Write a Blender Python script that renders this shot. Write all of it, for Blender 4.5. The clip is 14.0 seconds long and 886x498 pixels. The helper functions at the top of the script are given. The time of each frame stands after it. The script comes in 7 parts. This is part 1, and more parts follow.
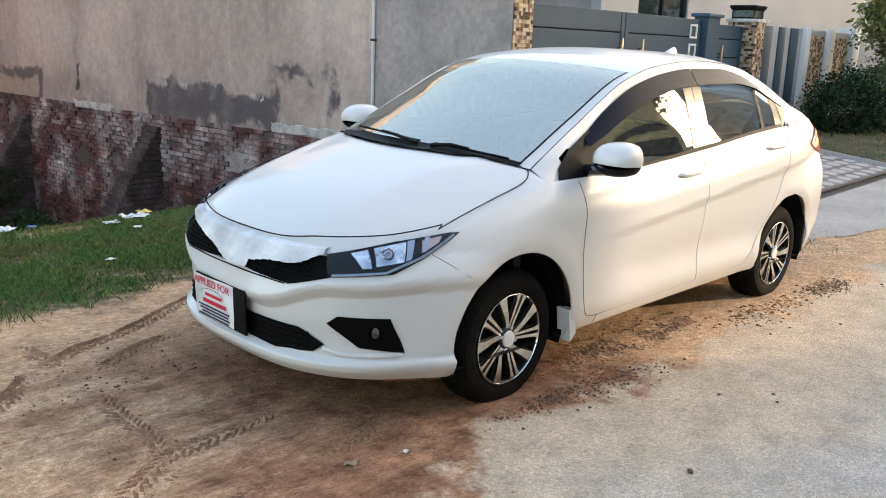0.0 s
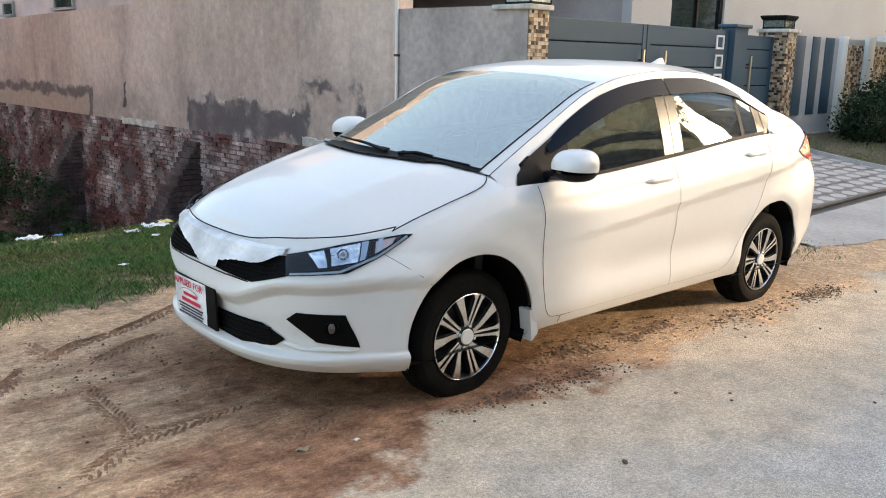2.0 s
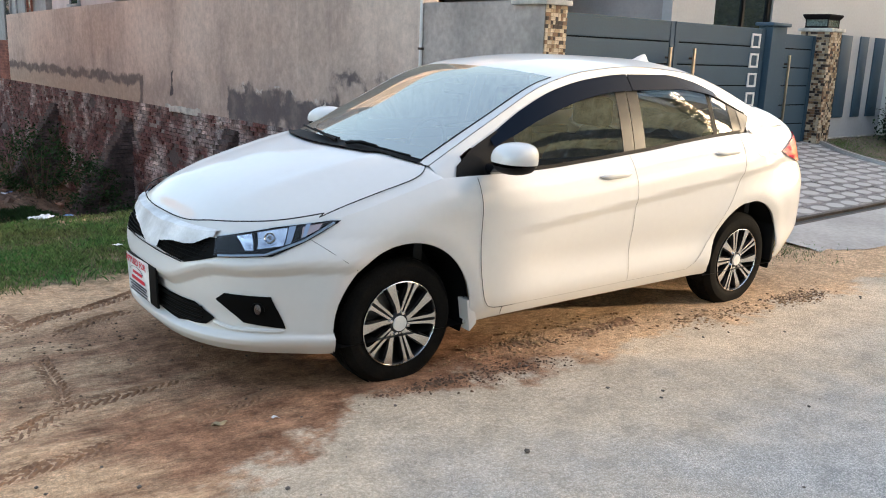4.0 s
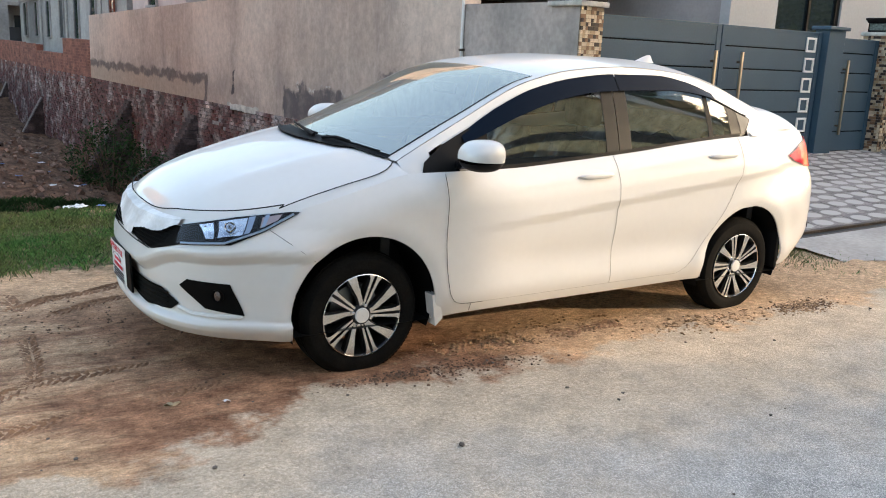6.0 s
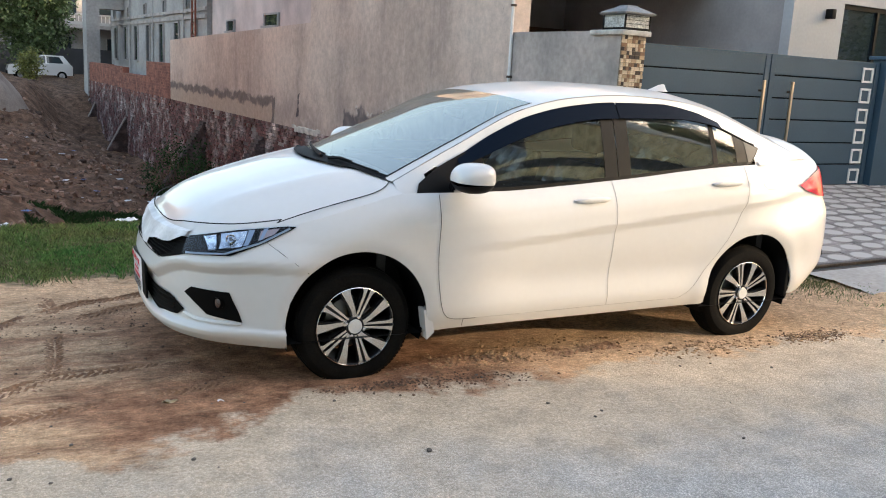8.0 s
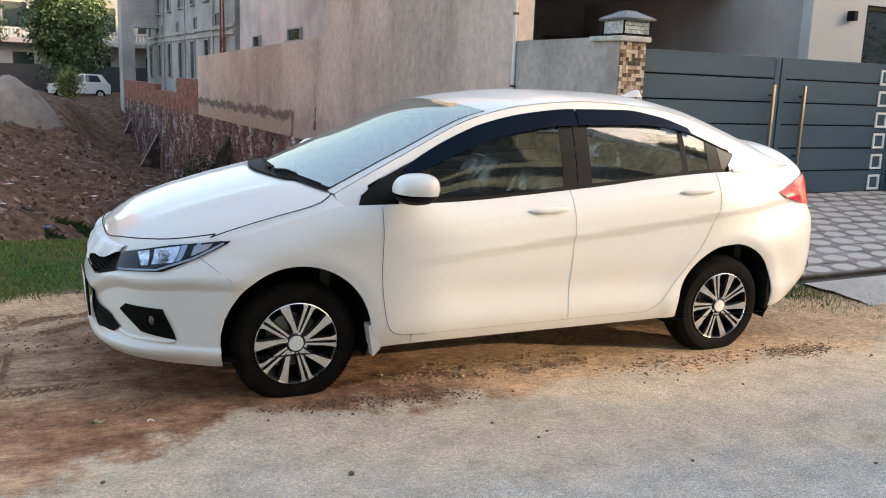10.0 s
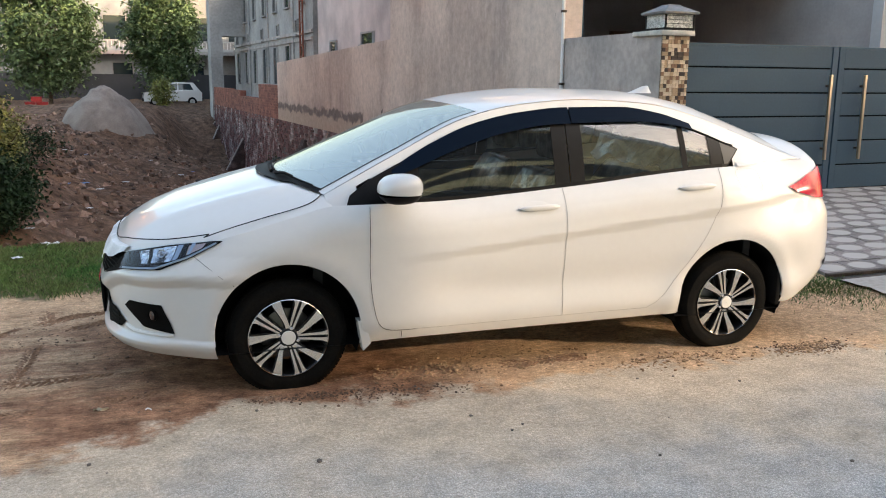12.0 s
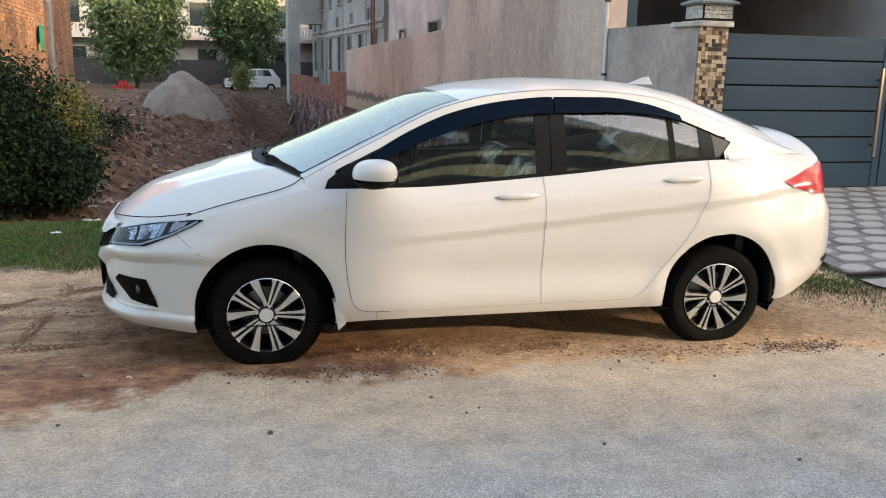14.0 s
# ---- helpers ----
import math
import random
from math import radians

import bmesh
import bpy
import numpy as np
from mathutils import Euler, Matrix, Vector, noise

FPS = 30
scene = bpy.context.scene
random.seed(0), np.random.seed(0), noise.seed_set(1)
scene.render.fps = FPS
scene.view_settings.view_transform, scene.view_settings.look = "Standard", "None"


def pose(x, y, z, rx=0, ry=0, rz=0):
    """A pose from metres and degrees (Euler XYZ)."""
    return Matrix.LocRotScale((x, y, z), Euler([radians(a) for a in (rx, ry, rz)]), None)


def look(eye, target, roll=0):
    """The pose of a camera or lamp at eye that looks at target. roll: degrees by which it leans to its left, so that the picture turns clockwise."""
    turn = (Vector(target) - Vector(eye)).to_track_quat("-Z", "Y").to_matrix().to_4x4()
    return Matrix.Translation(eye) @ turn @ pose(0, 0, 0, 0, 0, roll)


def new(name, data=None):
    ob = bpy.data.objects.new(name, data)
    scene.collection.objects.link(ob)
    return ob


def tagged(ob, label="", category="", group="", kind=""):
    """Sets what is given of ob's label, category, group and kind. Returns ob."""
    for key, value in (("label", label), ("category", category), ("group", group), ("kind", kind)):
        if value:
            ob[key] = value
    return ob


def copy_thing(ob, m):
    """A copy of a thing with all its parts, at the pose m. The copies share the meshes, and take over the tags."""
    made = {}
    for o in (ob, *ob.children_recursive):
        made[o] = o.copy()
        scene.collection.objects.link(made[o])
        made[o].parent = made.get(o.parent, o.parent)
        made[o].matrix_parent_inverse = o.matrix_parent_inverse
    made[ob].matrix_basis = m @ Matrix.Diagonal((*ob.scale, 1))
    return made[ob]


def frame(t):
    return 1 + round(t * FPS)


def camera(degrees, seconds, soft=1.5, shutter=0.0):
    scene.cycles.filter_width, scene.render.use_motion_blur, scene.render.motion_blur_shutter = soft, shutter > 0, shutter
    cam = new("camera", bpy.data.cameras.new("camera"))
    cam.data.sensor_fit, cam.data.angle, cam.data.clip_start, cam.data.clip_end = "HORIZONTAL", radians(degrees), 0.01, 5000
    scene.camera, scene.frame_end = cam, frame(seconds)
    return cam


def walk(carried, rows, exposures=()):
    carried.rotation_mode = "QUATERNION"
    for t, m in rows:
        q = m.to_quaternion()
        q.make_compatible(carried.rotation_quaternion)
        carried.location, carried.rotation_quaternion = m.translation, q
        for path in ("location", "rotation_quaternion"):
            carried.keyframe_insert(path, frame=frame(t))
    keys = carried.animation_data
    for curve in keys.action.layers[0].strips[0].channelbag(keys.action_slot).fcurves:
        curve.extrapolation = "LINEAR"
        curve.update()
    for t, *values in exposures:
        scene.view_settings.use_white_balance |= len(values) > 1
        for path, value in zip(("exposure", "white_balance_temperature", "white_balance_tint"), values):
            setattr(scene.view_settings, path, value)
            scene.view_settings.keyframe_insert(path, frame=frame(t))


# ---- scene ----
cam = camera(54.2, 14.0, 1.0)
METRES, EYE, TILT, LEAN, TURN = 3.70, 1.50, 0.0, 0.0, -45.5
ROWS = [
    (0.0, 0.0, 0.0, 0.0, 0.48, -13.35, -2.0),
    (0.5, 0.0152, -0.0166, 0.0021, 0.37, -13.22, -1.54),
    (1.0, 0.0476, -0.0322, 0.0036, 1.42, -12.67, -2.11),
    (1.5, 0.0912, -0.0491, 0.0012, 3.31, -12.4, -2.25),
    (2.0, 0.1153, -0.0517, 0.0007, 4.06, -12.49, -1.2),
    (2.5, 0.1489, -0.0409, -0.0012, 4.5, -12.67, -1.45),
    (3.0, 0.1836, -0.039, 0.0037, 5.06, -12.75, -1.76),
    (3.5, 0.2262, -0.0476, 0.0023, 6.75, -12.81, -2.01),
    (4.0, 0.2763, -0.056, 0.0021, 8.6, -12.94, -2.1),
    (6.5, 0.4499, -0.0469, 0.0004, 15.89, -12.5, -3.16),
    (7.0, 0.483, -0.0617, 0.0013, 18.0, -12.02, -3.65),
    (7.5, 0.5153, -0.074, 0.0079, 18.76, -12.0, -3.19),
    (8.0, 0.5394, -0.064, 0.0084, 19.06, -11.57, -3.15),
    (10.5, 0.6772, 0.0319, 0.0089, 22.8, -10.87, -1.72),
    (11.0, 0.7123, 0.0388, 0.0118, 24.47, -10.93, -1.55),
    (11.5, 0.7586, 0.0408, 0.0149, 26.57, -10.96, -1.47),
    (12.0, 0.7893, 0.0472, 0.016, 27.46, -11.1, -0.52),
    (12.5, 0.8181, 0.0672, 0.0154, 27.63, -11.36, -0.41),
    (13.0, 0.8487, 0.0849, 0.0174, 28.29, -12.03, -0.5),
    (13.5, 0.8891, 0.097, 0.0181, 30.71, -12.01, -1.0),
    (14.0, 0.9274, 0.0991, 0.0171, 32.88, -11.87, -1.18),
]
walk(cam, [(t, pose(-2.744, -3.074, EYE, TILT, LEAN, TURN) @ pose(METRES * x, METRES * y, METRES * z, 90 + pitch, roll, yaw)) for t, x, y, z, yaw, pitch, roll in ROWS],
     exposures=[(0.0, 2.48, 6750, 13), (7.5, 2.42, 6750, 13), (14.0, 2.24, 6750, 13)])

# world, sun
B = pose(4.83, 3.14, 0, 0, 0, 3.5)          # the plots' own frame: u along the gates, v away from the road
SUN = Vector((0.846, -0.488, 0.215)).normalized()
world = bpy.data.worlds.new("sky")
scene.world = world
world.use_nodes = True
sky = world.node_tree.nodes.new("ShaderNodeTexSky")
sky.sky_type = 'NISHITA'
sky.sun_disc = False
sky.sun_elevation = math.asin(SUN.z)
sky.sun_rotation = math.atan2(SUN.x, SUN.y)
sky.air_density, sky.dust_density, sky.ozone_density = 1.1, 3.0, 0.5
world.node_tree.links.new(sky.outputs[0], world.node_tree.nodes["Background"].inputs[0])
world.node_tree.nodes["Background"].inputs[1].default_value = 0.15
sun = new("sun", bpy.data.lights.new("sun", 'SUN'))
sun.data.energy, sun.data.angle, sun.data.color = 0.80, radians(0.7), (1.0, 0.82, 0.58)
sun.matrix_world = look((0, 0, 30), Vector((0, 0, 30)) - SUN)


# ---- materials ----
def mat(name, colour, rough=0.6, metal=0.0, vary=0.15, scale=6.0, fine=60.0, bump=0.2, dist=0.004, second=None, mix=0.5, coat=0.0, spec=0.5, trans=0.0, alpha=1.0, island=0.0, objrand=0.0, placed=False, detail=6):
    """A procedural surface: base colour with stains at one scale, grain at a finer one, and relief."""
    m = bpy.data.materials.new(name)
    m.use_nodes = True
    t = m.node_tree
    b = t.nodes["Principled BSDF"]
    b.inputs["Roughness"].default_value = rough
    b.inputs["Metallic"].default_value = metal
    b.inputs["Coat Weight"].default_value = coat
    b.inputs["Coat Roughness"].default_value = 0.03
    b.inputs["Specular IOR Level"].default_value = spec
    b.inputs["Transmission Weight"].default_value = trans
    b.inputs["Alpha"].default_value = alpha
    co = t.nodes.new("ShaderNodeTexCoord")
    n1 = t.nodes.new("ShaderNodeTexNoise")
    n1.inputs["Scale"].default_value, n1.inputs["Detail"].default_value = scale, 6
    n2 = t.nodes.new("ShaderNodeTexNoise")
    n2.inputs["Scale"].default_value, n2.inputs["Detail"].default_value = fine, 4
    where = t.nodes.new("ShaderNodeNewGeometry").outputs["Position"] if placed else co.outputs["Object"]
    t.links.new(where, n1.inputs["Vector"])
    t.links.new(where, n2.inputs["Vector"])
    c1, c2 = Vector(colour), Vector(second or [c * 0.6 for c in colour])
    r = t.nodes.new("ShaderNodeValToRGB")
    r.color_ramp.elements[0].position, r.color_ramp.elements[1].position = mix - 0.14, mix + 0.14
    r.color_ramp.elements[0].color, r.color_ramp.elements[1].color = (*c2, 1), (*c1, 1)
    t.links.new(n1.outputs["Fac"], r.inputs["Fac"])
    h = t.nodes.new("ShaderNodeHueSaturation")
    t.links.new(r.outputs["Color"], h.inputs["Color"])
    mr = t.nodes.new("ShaderNodeMapRange")
    mr.inputs["From Min"].default_value, mr.inputs["From Max"].default_value = 0.3, 0.7
    mr.inputs["To Min"].default_value, mr.inputs["To Max"].default_value = 1 - vary, 1 + vary
    t.links.new(n2.outputs["Fac"], mr.inputs["Value"])
    last = mr.outputs["Result"]
    for amount, node, sock in ((island, "ShaderNodeNewGeometry", "Random Per Island"), (objrand, "ShaderNodeObjectInfo", "Random")):
        if amount:
            g = t.nodes.new(node)
            k = t.nodes.new("ShaderNodeMapRange")
            k.inputs["To Min"].default_value, k.inputs["To Max"].default_value = 1 - amount, 1 + amount
            t.links.new(g.outputs[sock], k.inputs["Value"])
            x = t.nodes.new("ShaderNodeMath")
            x.operation = 'MULTIPLY'
            t.links.new(last, x.inputs[0])
            t.links.new(k.outputs["Result"], x.inputs[1])
            last = x.outputs[0]
    t.links.new(last, h.inputs["Value"])
    t.links.new(h.outputs["Color"], b.inputs["Base Color"])
    if bump:
        bp = t.nodes.new("ShaderNodeBump")
        bp.inputs["Strength"].default_value, bp.inputs["Distance"].default_value = bump, dist
        t.links.new(n2.outputs["Fac"], bp.inputs["Height"])
        t.links.new(bp.outputs["Normal"], b.inputs["Normal"])
    m["bsdf"] = "Principled BSDF"
    return m


def plain(name, colour, rough=0.4, metal=0.0, coat=0.0, trans=0.0, spec=0.5, ior=1.45):
    m = bpy.data.materials.new(name)
    m.use_nodes = True
    b = m.node_tree.nodes["Principled BSDF"]
    b.inputs["Base Color"].default_value = (*colour, 1)
    b.inputs["Roughness"].default_value, b.inputs["Metallic"].default_value = rough, metal
    b.inputs["Coat Weight"].default_value, b.inputs["Coat Roughness"].default_value = coat, 0.03
    b.inputs["Transmission Weight"].default_value, b.inputs["Specular IOR Level"].default_value = trans, spec
    b.inputs["IOR"].default_value = ior
    return m


def thin_glass(name, tint, gloss=1.0, dust=0.0, sheen=(1, 1, 1)):
    """A pane: clear tinted film with mirror reflections that grow towards grazing."""
    m = bpy.data.materials.new(name)
    m.use_nodes = True
    t = m.node_tree
    t.nodes.remove(t.nodes["Principled BSDF"])
    tr, gl, mx, fr = (t.nodes.new(n) for n in ("ShaderNodeBsdfTransparent", "ShaderNodeBsdfGlossy", "ShaderNodeMixShader", "ShaderNodeFresnel"))
    tr.inputs["Color"].default_value = (*tint, 1)
    gl.inputs["Roughness"].default_value = 0.01
    gl.inputs["Color"].default_value = (*sheen, 1)
    fr.inputs["IOR"].default_value = gloss
    t.links.new(fr.outputs[0], mx.inputs[0])
    t.links.new(tr.outputs[0], mx.inputs[1])
    t.links.new(gl.outputs[0], mx.inputs[2])
    last = mx.outputs[0]
    if dust:
        # a thin film of dust and mist, thicker in patches; its pale teal also paints in sky brightness
        df, m2, nz, mr = (t.nodes.new(n) for n in ("ShaderNodeBsdfDiffuse", "ShaderNodeMixShader", "ShaderNodeTexNoise", "ShaderNodeMapRange"))
        df.inputs["Color"].default_value = (0.72, 0.84, 0.84, 1)
        nz.inputs["Scale"].default_value, nz.inputs["Detail"].default_value = 2.5, 4
        mr.inputs["From Min"].default_value, mr.inputs["From Max"].default_value = 0.3, 0.7
        mr.inputs["To Min"].default_value, mr.inputs["To Max"].default_value = dust * 0.9, dust * 1.1
        t.links.new(t.nodes.new("ShaderNodeTexCoord").outputs["Object"], nz.inputs["Vector"])
        t.links.new(nz.outputs["Fac"], mr.inputs["Value"])
        t.links.new(mr.outputs["Result"], m2.inputs[0])
        t.links.new(last, m2.inputs[1])
        t.links.new(df.outputs[0], m2.inputs[2])
        last = m2.outputs[0]
    t.links.new(last, t.nodes["Material Output"].inputs["Surface"])
    return m


M_paint = mat("white_paint", (0.635, 0.625, 0.615), 0.4, vary=0.01, scale=3, fine=30, bump=0, second=(0.625, 0.615, 0.605), coat=0.7, spec=0.3)
M_black = mat("black_plastic", (0.008, 0.008, 0.009), 0.6, spec=0.12, vary=0.2, fine=200, bump=0.1, dist=0.0005)
M_mesh = plain("grille_black", (0.002, 0.002, 0.002), 0.7, spec=0.1)
M_softseam = plain("fine_gap", (0.30, 0.29, 0.28), 0.7)
M_gloss = plain("piano_black", (0.006, 0.006, 0.007), 0.08, coat=0.5)
M_pillar = plain("satin_black_trim", (0.012, 0.012, 0.013), 0.3, spec=0.2)
M_quarter = plain("grey_quarter_trim", (0.09, 0.088, 0.085), 0.3, spec=0.3)
M_seam = plain("panel_gap", (0.01, 0.01, 0.01), 0.8)
M_rubber = mat("tyre_rubber", (0.006, 0.006, 0.006), 0.75, spec=0.06, vary=0.25, scale=9, fine=120, bump=0.3, dist=0.001, second=(0.010, 0.009, 0.008))
M_alloy = plain("machined_alloy", (0.72, 0.71, 0.69), 0.22, 1.0)
M_darkalloy = plain("dark_alloy", (0.03, 0.03, 0.032), 0.35, 0.6)
M_glass = thin_glass("side_glass", (0.82, 0.91, 0.93), 2.2, 0.004)
M_shield = thin_glass("windscreen_glass", (0.6, 0.74, 0.72), 6.5, 0.06, (1.0, 1.0, 0.91))
M_lens = thin_glass("lamp_lens", (0.88, 0.92, 0.97), 1.42)
M_visor = plain("smoked_acrylic", (0.003, 0.007, 0.016), 0.25, spec=0.05)
M_chrome = plain("chrome", (0.8, 0.8, 0.82), 0.08, 1.0)
M_red = mat("red_lens", (0.60, 0.004, 0.045), 0.22, vary=0.12, scale=14, fine=60, bump=0, second=(0.42, 0.003, 0.03), spec=0.3)
M_tape = mat("white_tape", (0.75, 0.76, 0.78), 0.5, vary=0.05, fine=80, bump=0.4, dist=0.002)
M_cream = mat("beige_cabin", (0.62, 0.47, 0.27), 0.6, vary=0.1, fine=80)
M_film = mat("plastic_wrapped_seat", (0.42, 0.37, 0.29), 0.15, vary=0.3, scale=8, fine=18, bump=0.8, dist=0.02)
M_cabin = mat("dark_cabin", (0.03, 0.03, 0.03), 0.6, fine=80)


def plaster_material():
    """Stained brown plaster: rain streaks, blotches, dark cement repairs with ragged edges and a buff skim with a dark rim."""
    m = mat("cement_plaster", (0.2, 0.2, 0.2))
    t = m.node_tree
    t.nodes.clear()
    N, L = t.nodes.new, t.links.new
    out, b, co, sep = N("ShaderNodeOutputMaterial"), N("ShaderNodeBsdfPrincipled"), N("ShaderNodeTexCoord"), N("ShaderNodeSeparateXYZ")
    b.inputs["Roughness"].default_value, b.inputs["Specular IOR Level"].default_value = 0.9, 0.2
    L(b.outputs[0], out.inputs[0])
    L(co.outputs["Object"], sep.inputs[0])
    V, Z = sep.outputs["Y"], sep.outputs["Z"]

    def tex(scale, stretch=(1, 1, 1), detail=7, rough=0.6):
        n, mp = N("ShaderNodeTexNoise"), N("ShaderNodeMapping")
        n.inputs["Scale"].default_value, n.inputs["Detail"].default_value, n.inputs["Roughness"].default_value = scale, detail, rough
        mp.inputs["Scale"].default_value = stretch
        L(co.outputs["Object"], mp.inputs[0])
        L(mp.outputs[0], n.inputs["Vector"])
        return n.outputs["Fac"]

    def op(kind, *args):
        x = N("ShaderNodeMath")
        x.operation = kind
        for i, a in enumerate(args):
            if isinstance(a, (int, float)):
                x.inputs[i].default_value = a
            else:
                L(a, x.inputs[i])
        return x.outputs[0]

    def span(src, a, c, lo=0.0, hi=1.0):
        r = N("ShaderNodeMapRange")
        r.interpolation_type = 'SMOOTHSTEP'
        for k, val in (("From Min", a), ("From Max", c), ("To Min", lo), ("To Max", hi)):
            r.inputs[k].default_value = val
        L(src, r.inputs["Value"])
        return r.outputs["Result"]

    def mix(f, base, colour):
        x = N("ShaderNodeMix")
        x.data_type = 'RGBA'
        L(f, x.inputs["Factor"])
        if isinstance(base, tuple):
            x.inputs["A"].default_value = (*base, 1)
        else:
            L(base, x.inputs["A"])
        x.inputs["B"].default_value = (*colour, 1)
        return x.outputs["Result"]

    wob = op('ADD', span(tex(2.2), 0.2, 0.8, -0.26, 0.26), span(tex(9, detail=5), 0.2, 0.8, -0.035, 0.035))

    def inside(v0, v1, z0, z1, rag=1.0):
        """Signed distance to a ragged rectangle on the wall's face."""
        dv = op('SUBTRACT', op('ABSOLUTE', op('SUBTRACT', V, (v0 + v1) / 2)), (v1 - v0) / 2)
        dz = op('SUBTRACT', op('ABSOLUTE', op('SUBTRACT', Z, (z0 + z1) / 2)), (z1 - z0) / 2)
        return op('ADD', op('MAXIMUM', dv, dz), op('MULTIPLY', wob, rag))

    def rim(d, w):
        return span(op('ABSOLUTE', d), w * 0.4, w, 1.0, 0.0)
    c = mix(span(tex(0.55, (1, 1, 0.6)), 0.38, 0.62), (0.455, 0.362, 0.312), (0.62, 0.505, 0.435))
    streaks = op('MULTIPLY', span(tex(1.6, (1, 1, 0.10)), 0.50, 0.72), span(tex(0.8), 0.35, 0.6))
    c = mix(op('MULTIPLY', streaks, 0.75), c, (0.31, 0.245, 0.22))
    c = mix(op('MULTIPLY', span(tex(2.4, (1, 1, 0.25)), 0.58, 0.75), 0.6), c, (0.64, 0.535, 0.465))
    low = span(op('ADD', Z, op('MULTIPLY', wob, 2.2)), 0.5, 1.5, 1.0, 0.0)
    c = mix(op('MULTIPLY', op('MULTIPLY', low, span(tex(1.1), 0.42, 0.6)), 0.6), c, (0.31, 0.245, 0.22))
    buff = inside(11.4, 21.5, -0.3, 0.66, 0.4)
    c = mix(span(buff, 0.02, -0.05), c, (0.43, 0.335, 0.27))
    c = mix(op('MULTIPLY', rim(buff, 0.15), span(tex(3), 0.3, 0.5, 0.4, 0.95)), c, (0.16, 0.13, 0.125))
    pale = inside(2.9, 4.15, 0.1, 1.02, 0.5)
    c = mix(op('MULTIPLY', rim(pale, 0.13), span(tex(2.5), 0.40, 0.58)), c, (0.15, 0.125, 0.125))
    dark = inside(4.1, 7.5, 0.16, 0.74, 0.75)
    c = mix(op('MULTIPLY', span(dark, 0.05, -0.10), span(tex(3.5, rough=0.7), 0.3, 0.55, 0.68, 1.0)), c, (0.135, 0.115, 0.118))
    c = mix(op('MULTIPLY', rim(inside(4.4, 6.9, 0.0, 0.76, 0.6), 0.035), span(tex(5), 0.52, 0.6)), c, (0.55, 0.50, 0.46))
    c = mix(span(inside(9.78, 9.92, 0.46, 0.92, 0.35), 0.01, -0.03), c, (0.10, 0.085, 0.085))
    c = mix(op('MULTIPLY', span(tex(11, (1, 1, 0.5)), 0.70, 0.76), 0.7), c, (0.17, 0.14, 0.13))
    grain = N("ShaderNodeMix")
    grain.data_type, grain.blend_type = 'RGBA', 'MULTIPLY'
    grain.inputs["Factor"].default_value = 1.0
    g = N("ShaderNodeValToRGB")
    g.color_ramp.elements[0].position, g.color_ramp.elements[1].position = 0.3, 0.7
    g.color_ramp.elements[0].color, g.color_ramp.elements[1].color = (0.78, 0.78, 0.78, 1), (1.16, 1.16, 1.16, 1)
    L(tex(7, rough=0.75), g.inputs["Fac"])
    L(c, grain.inputs["A"])
    L(g.outputs["Color"], grain.inputs["B"])
    L(grain.outputs["Result"], b.inputs["Base Color"])
    bp = N("ShaderNodeBump")
    bp.inputs["Strength"].default_value, bp.inputs["Distance"].default_value = 0.35, 0.02
    L(op('ADD', tex(9, rough=0.7), span(dark, 0.02, -0.04, 0.0, 0.6)), bp.inputs["Height"])
    L(bp.outputs["Normal"], b.inputs["Normal"])
    return m


M_plaster = plaster_material()
M_plaster2 = mat("grey_cement_render", (0.42, 0.37, 0.345), 0.9, vary=0.14, scale=1.7, fine=13, bump=0.25, dist=0.01, second=(0.27, 0.245, 0.23), mix=0.46)
M_brick = mat("old_red_brick", (0.125, 0.052, 0.047), 0.9, vary=0.45, scale=1.7, fine=24, bump=0.8, dist=0.012, second=(0.50, 0.44, 0.42), mix=0.435, objrand=0.4, placed=True)
M_brickrest = mat("old_brick_courses", (0.125, 0.052, 0.047), 0.9, vary=0.45, scale=1.7, fine=24, bump=0.8, dist=0.012, second=(0.50, 0.44, 0.42), mix=0.37, island=0.4, placed=True)
M_newbrick = mat("raw_red_brick", (0.27, 0.105, 0.075), 0.9, vary=0.2, scale=3, fine=30, bump=0.4, dist=0.008, island=0.3)
M_mortar = mat("dirty_mortar", (0.10, 0.075, 0.07), 0.95, vary=0.3, scale=1.1, fine=40, bump=0.6, dist=0.015, second=(0.46, 0.42, 0.40), mix=0.40)
# buttress brick: the shadowed near side is put into this dark colour
M_shadebrick = mat("shade_dark_brick", (0.045, 0.030, 0.028), 0.9, vary=0.4, scale=3, fine=24, bump=0.8, dist=0.012, second=(0.14, 0.10, 0.095), mix=0.40, island=0.4, placed=True)
M_gate = mat("slate_blue_gate_paint", (0.040, 0.080, 0.118), 0.5, spec=0.3, vary=0.05, scale=1.5, fine=40, bump=0.03, second=(0.036, 0.072, 0.108))
M_gateline = plain("gate_groove", (0.004, 0.006, 0.008), 0.8, spec=0.1)
M_brass = plain("brushed_brass", (0.46, 0.38, 0.29), 0.4, 1.0)
M_white = mat("white_wall_paint", (0.74, 0.73, 0.71), 0.8, vary=0.04, scale=0.8, fine=20, bump=0.05, second=(0.68, 0.67, 0.65))
M_port = mat("carport_grey_paint", (0.36, 0.34, 0.335), 0.8, vary=0.05, scale=0.6, fine=20, bump=0.05)
M_grey = mat("grey_house_paint", (0.15, 0.15, 0.155), 0.8, vary=0.05, scale=0.6, fine=20, bump=0.05)
M_stone = mat("light_capping_stone", (0.6, 0.57, 0.52), 0.7, vary=0.08, fine=30, bump=0.1)
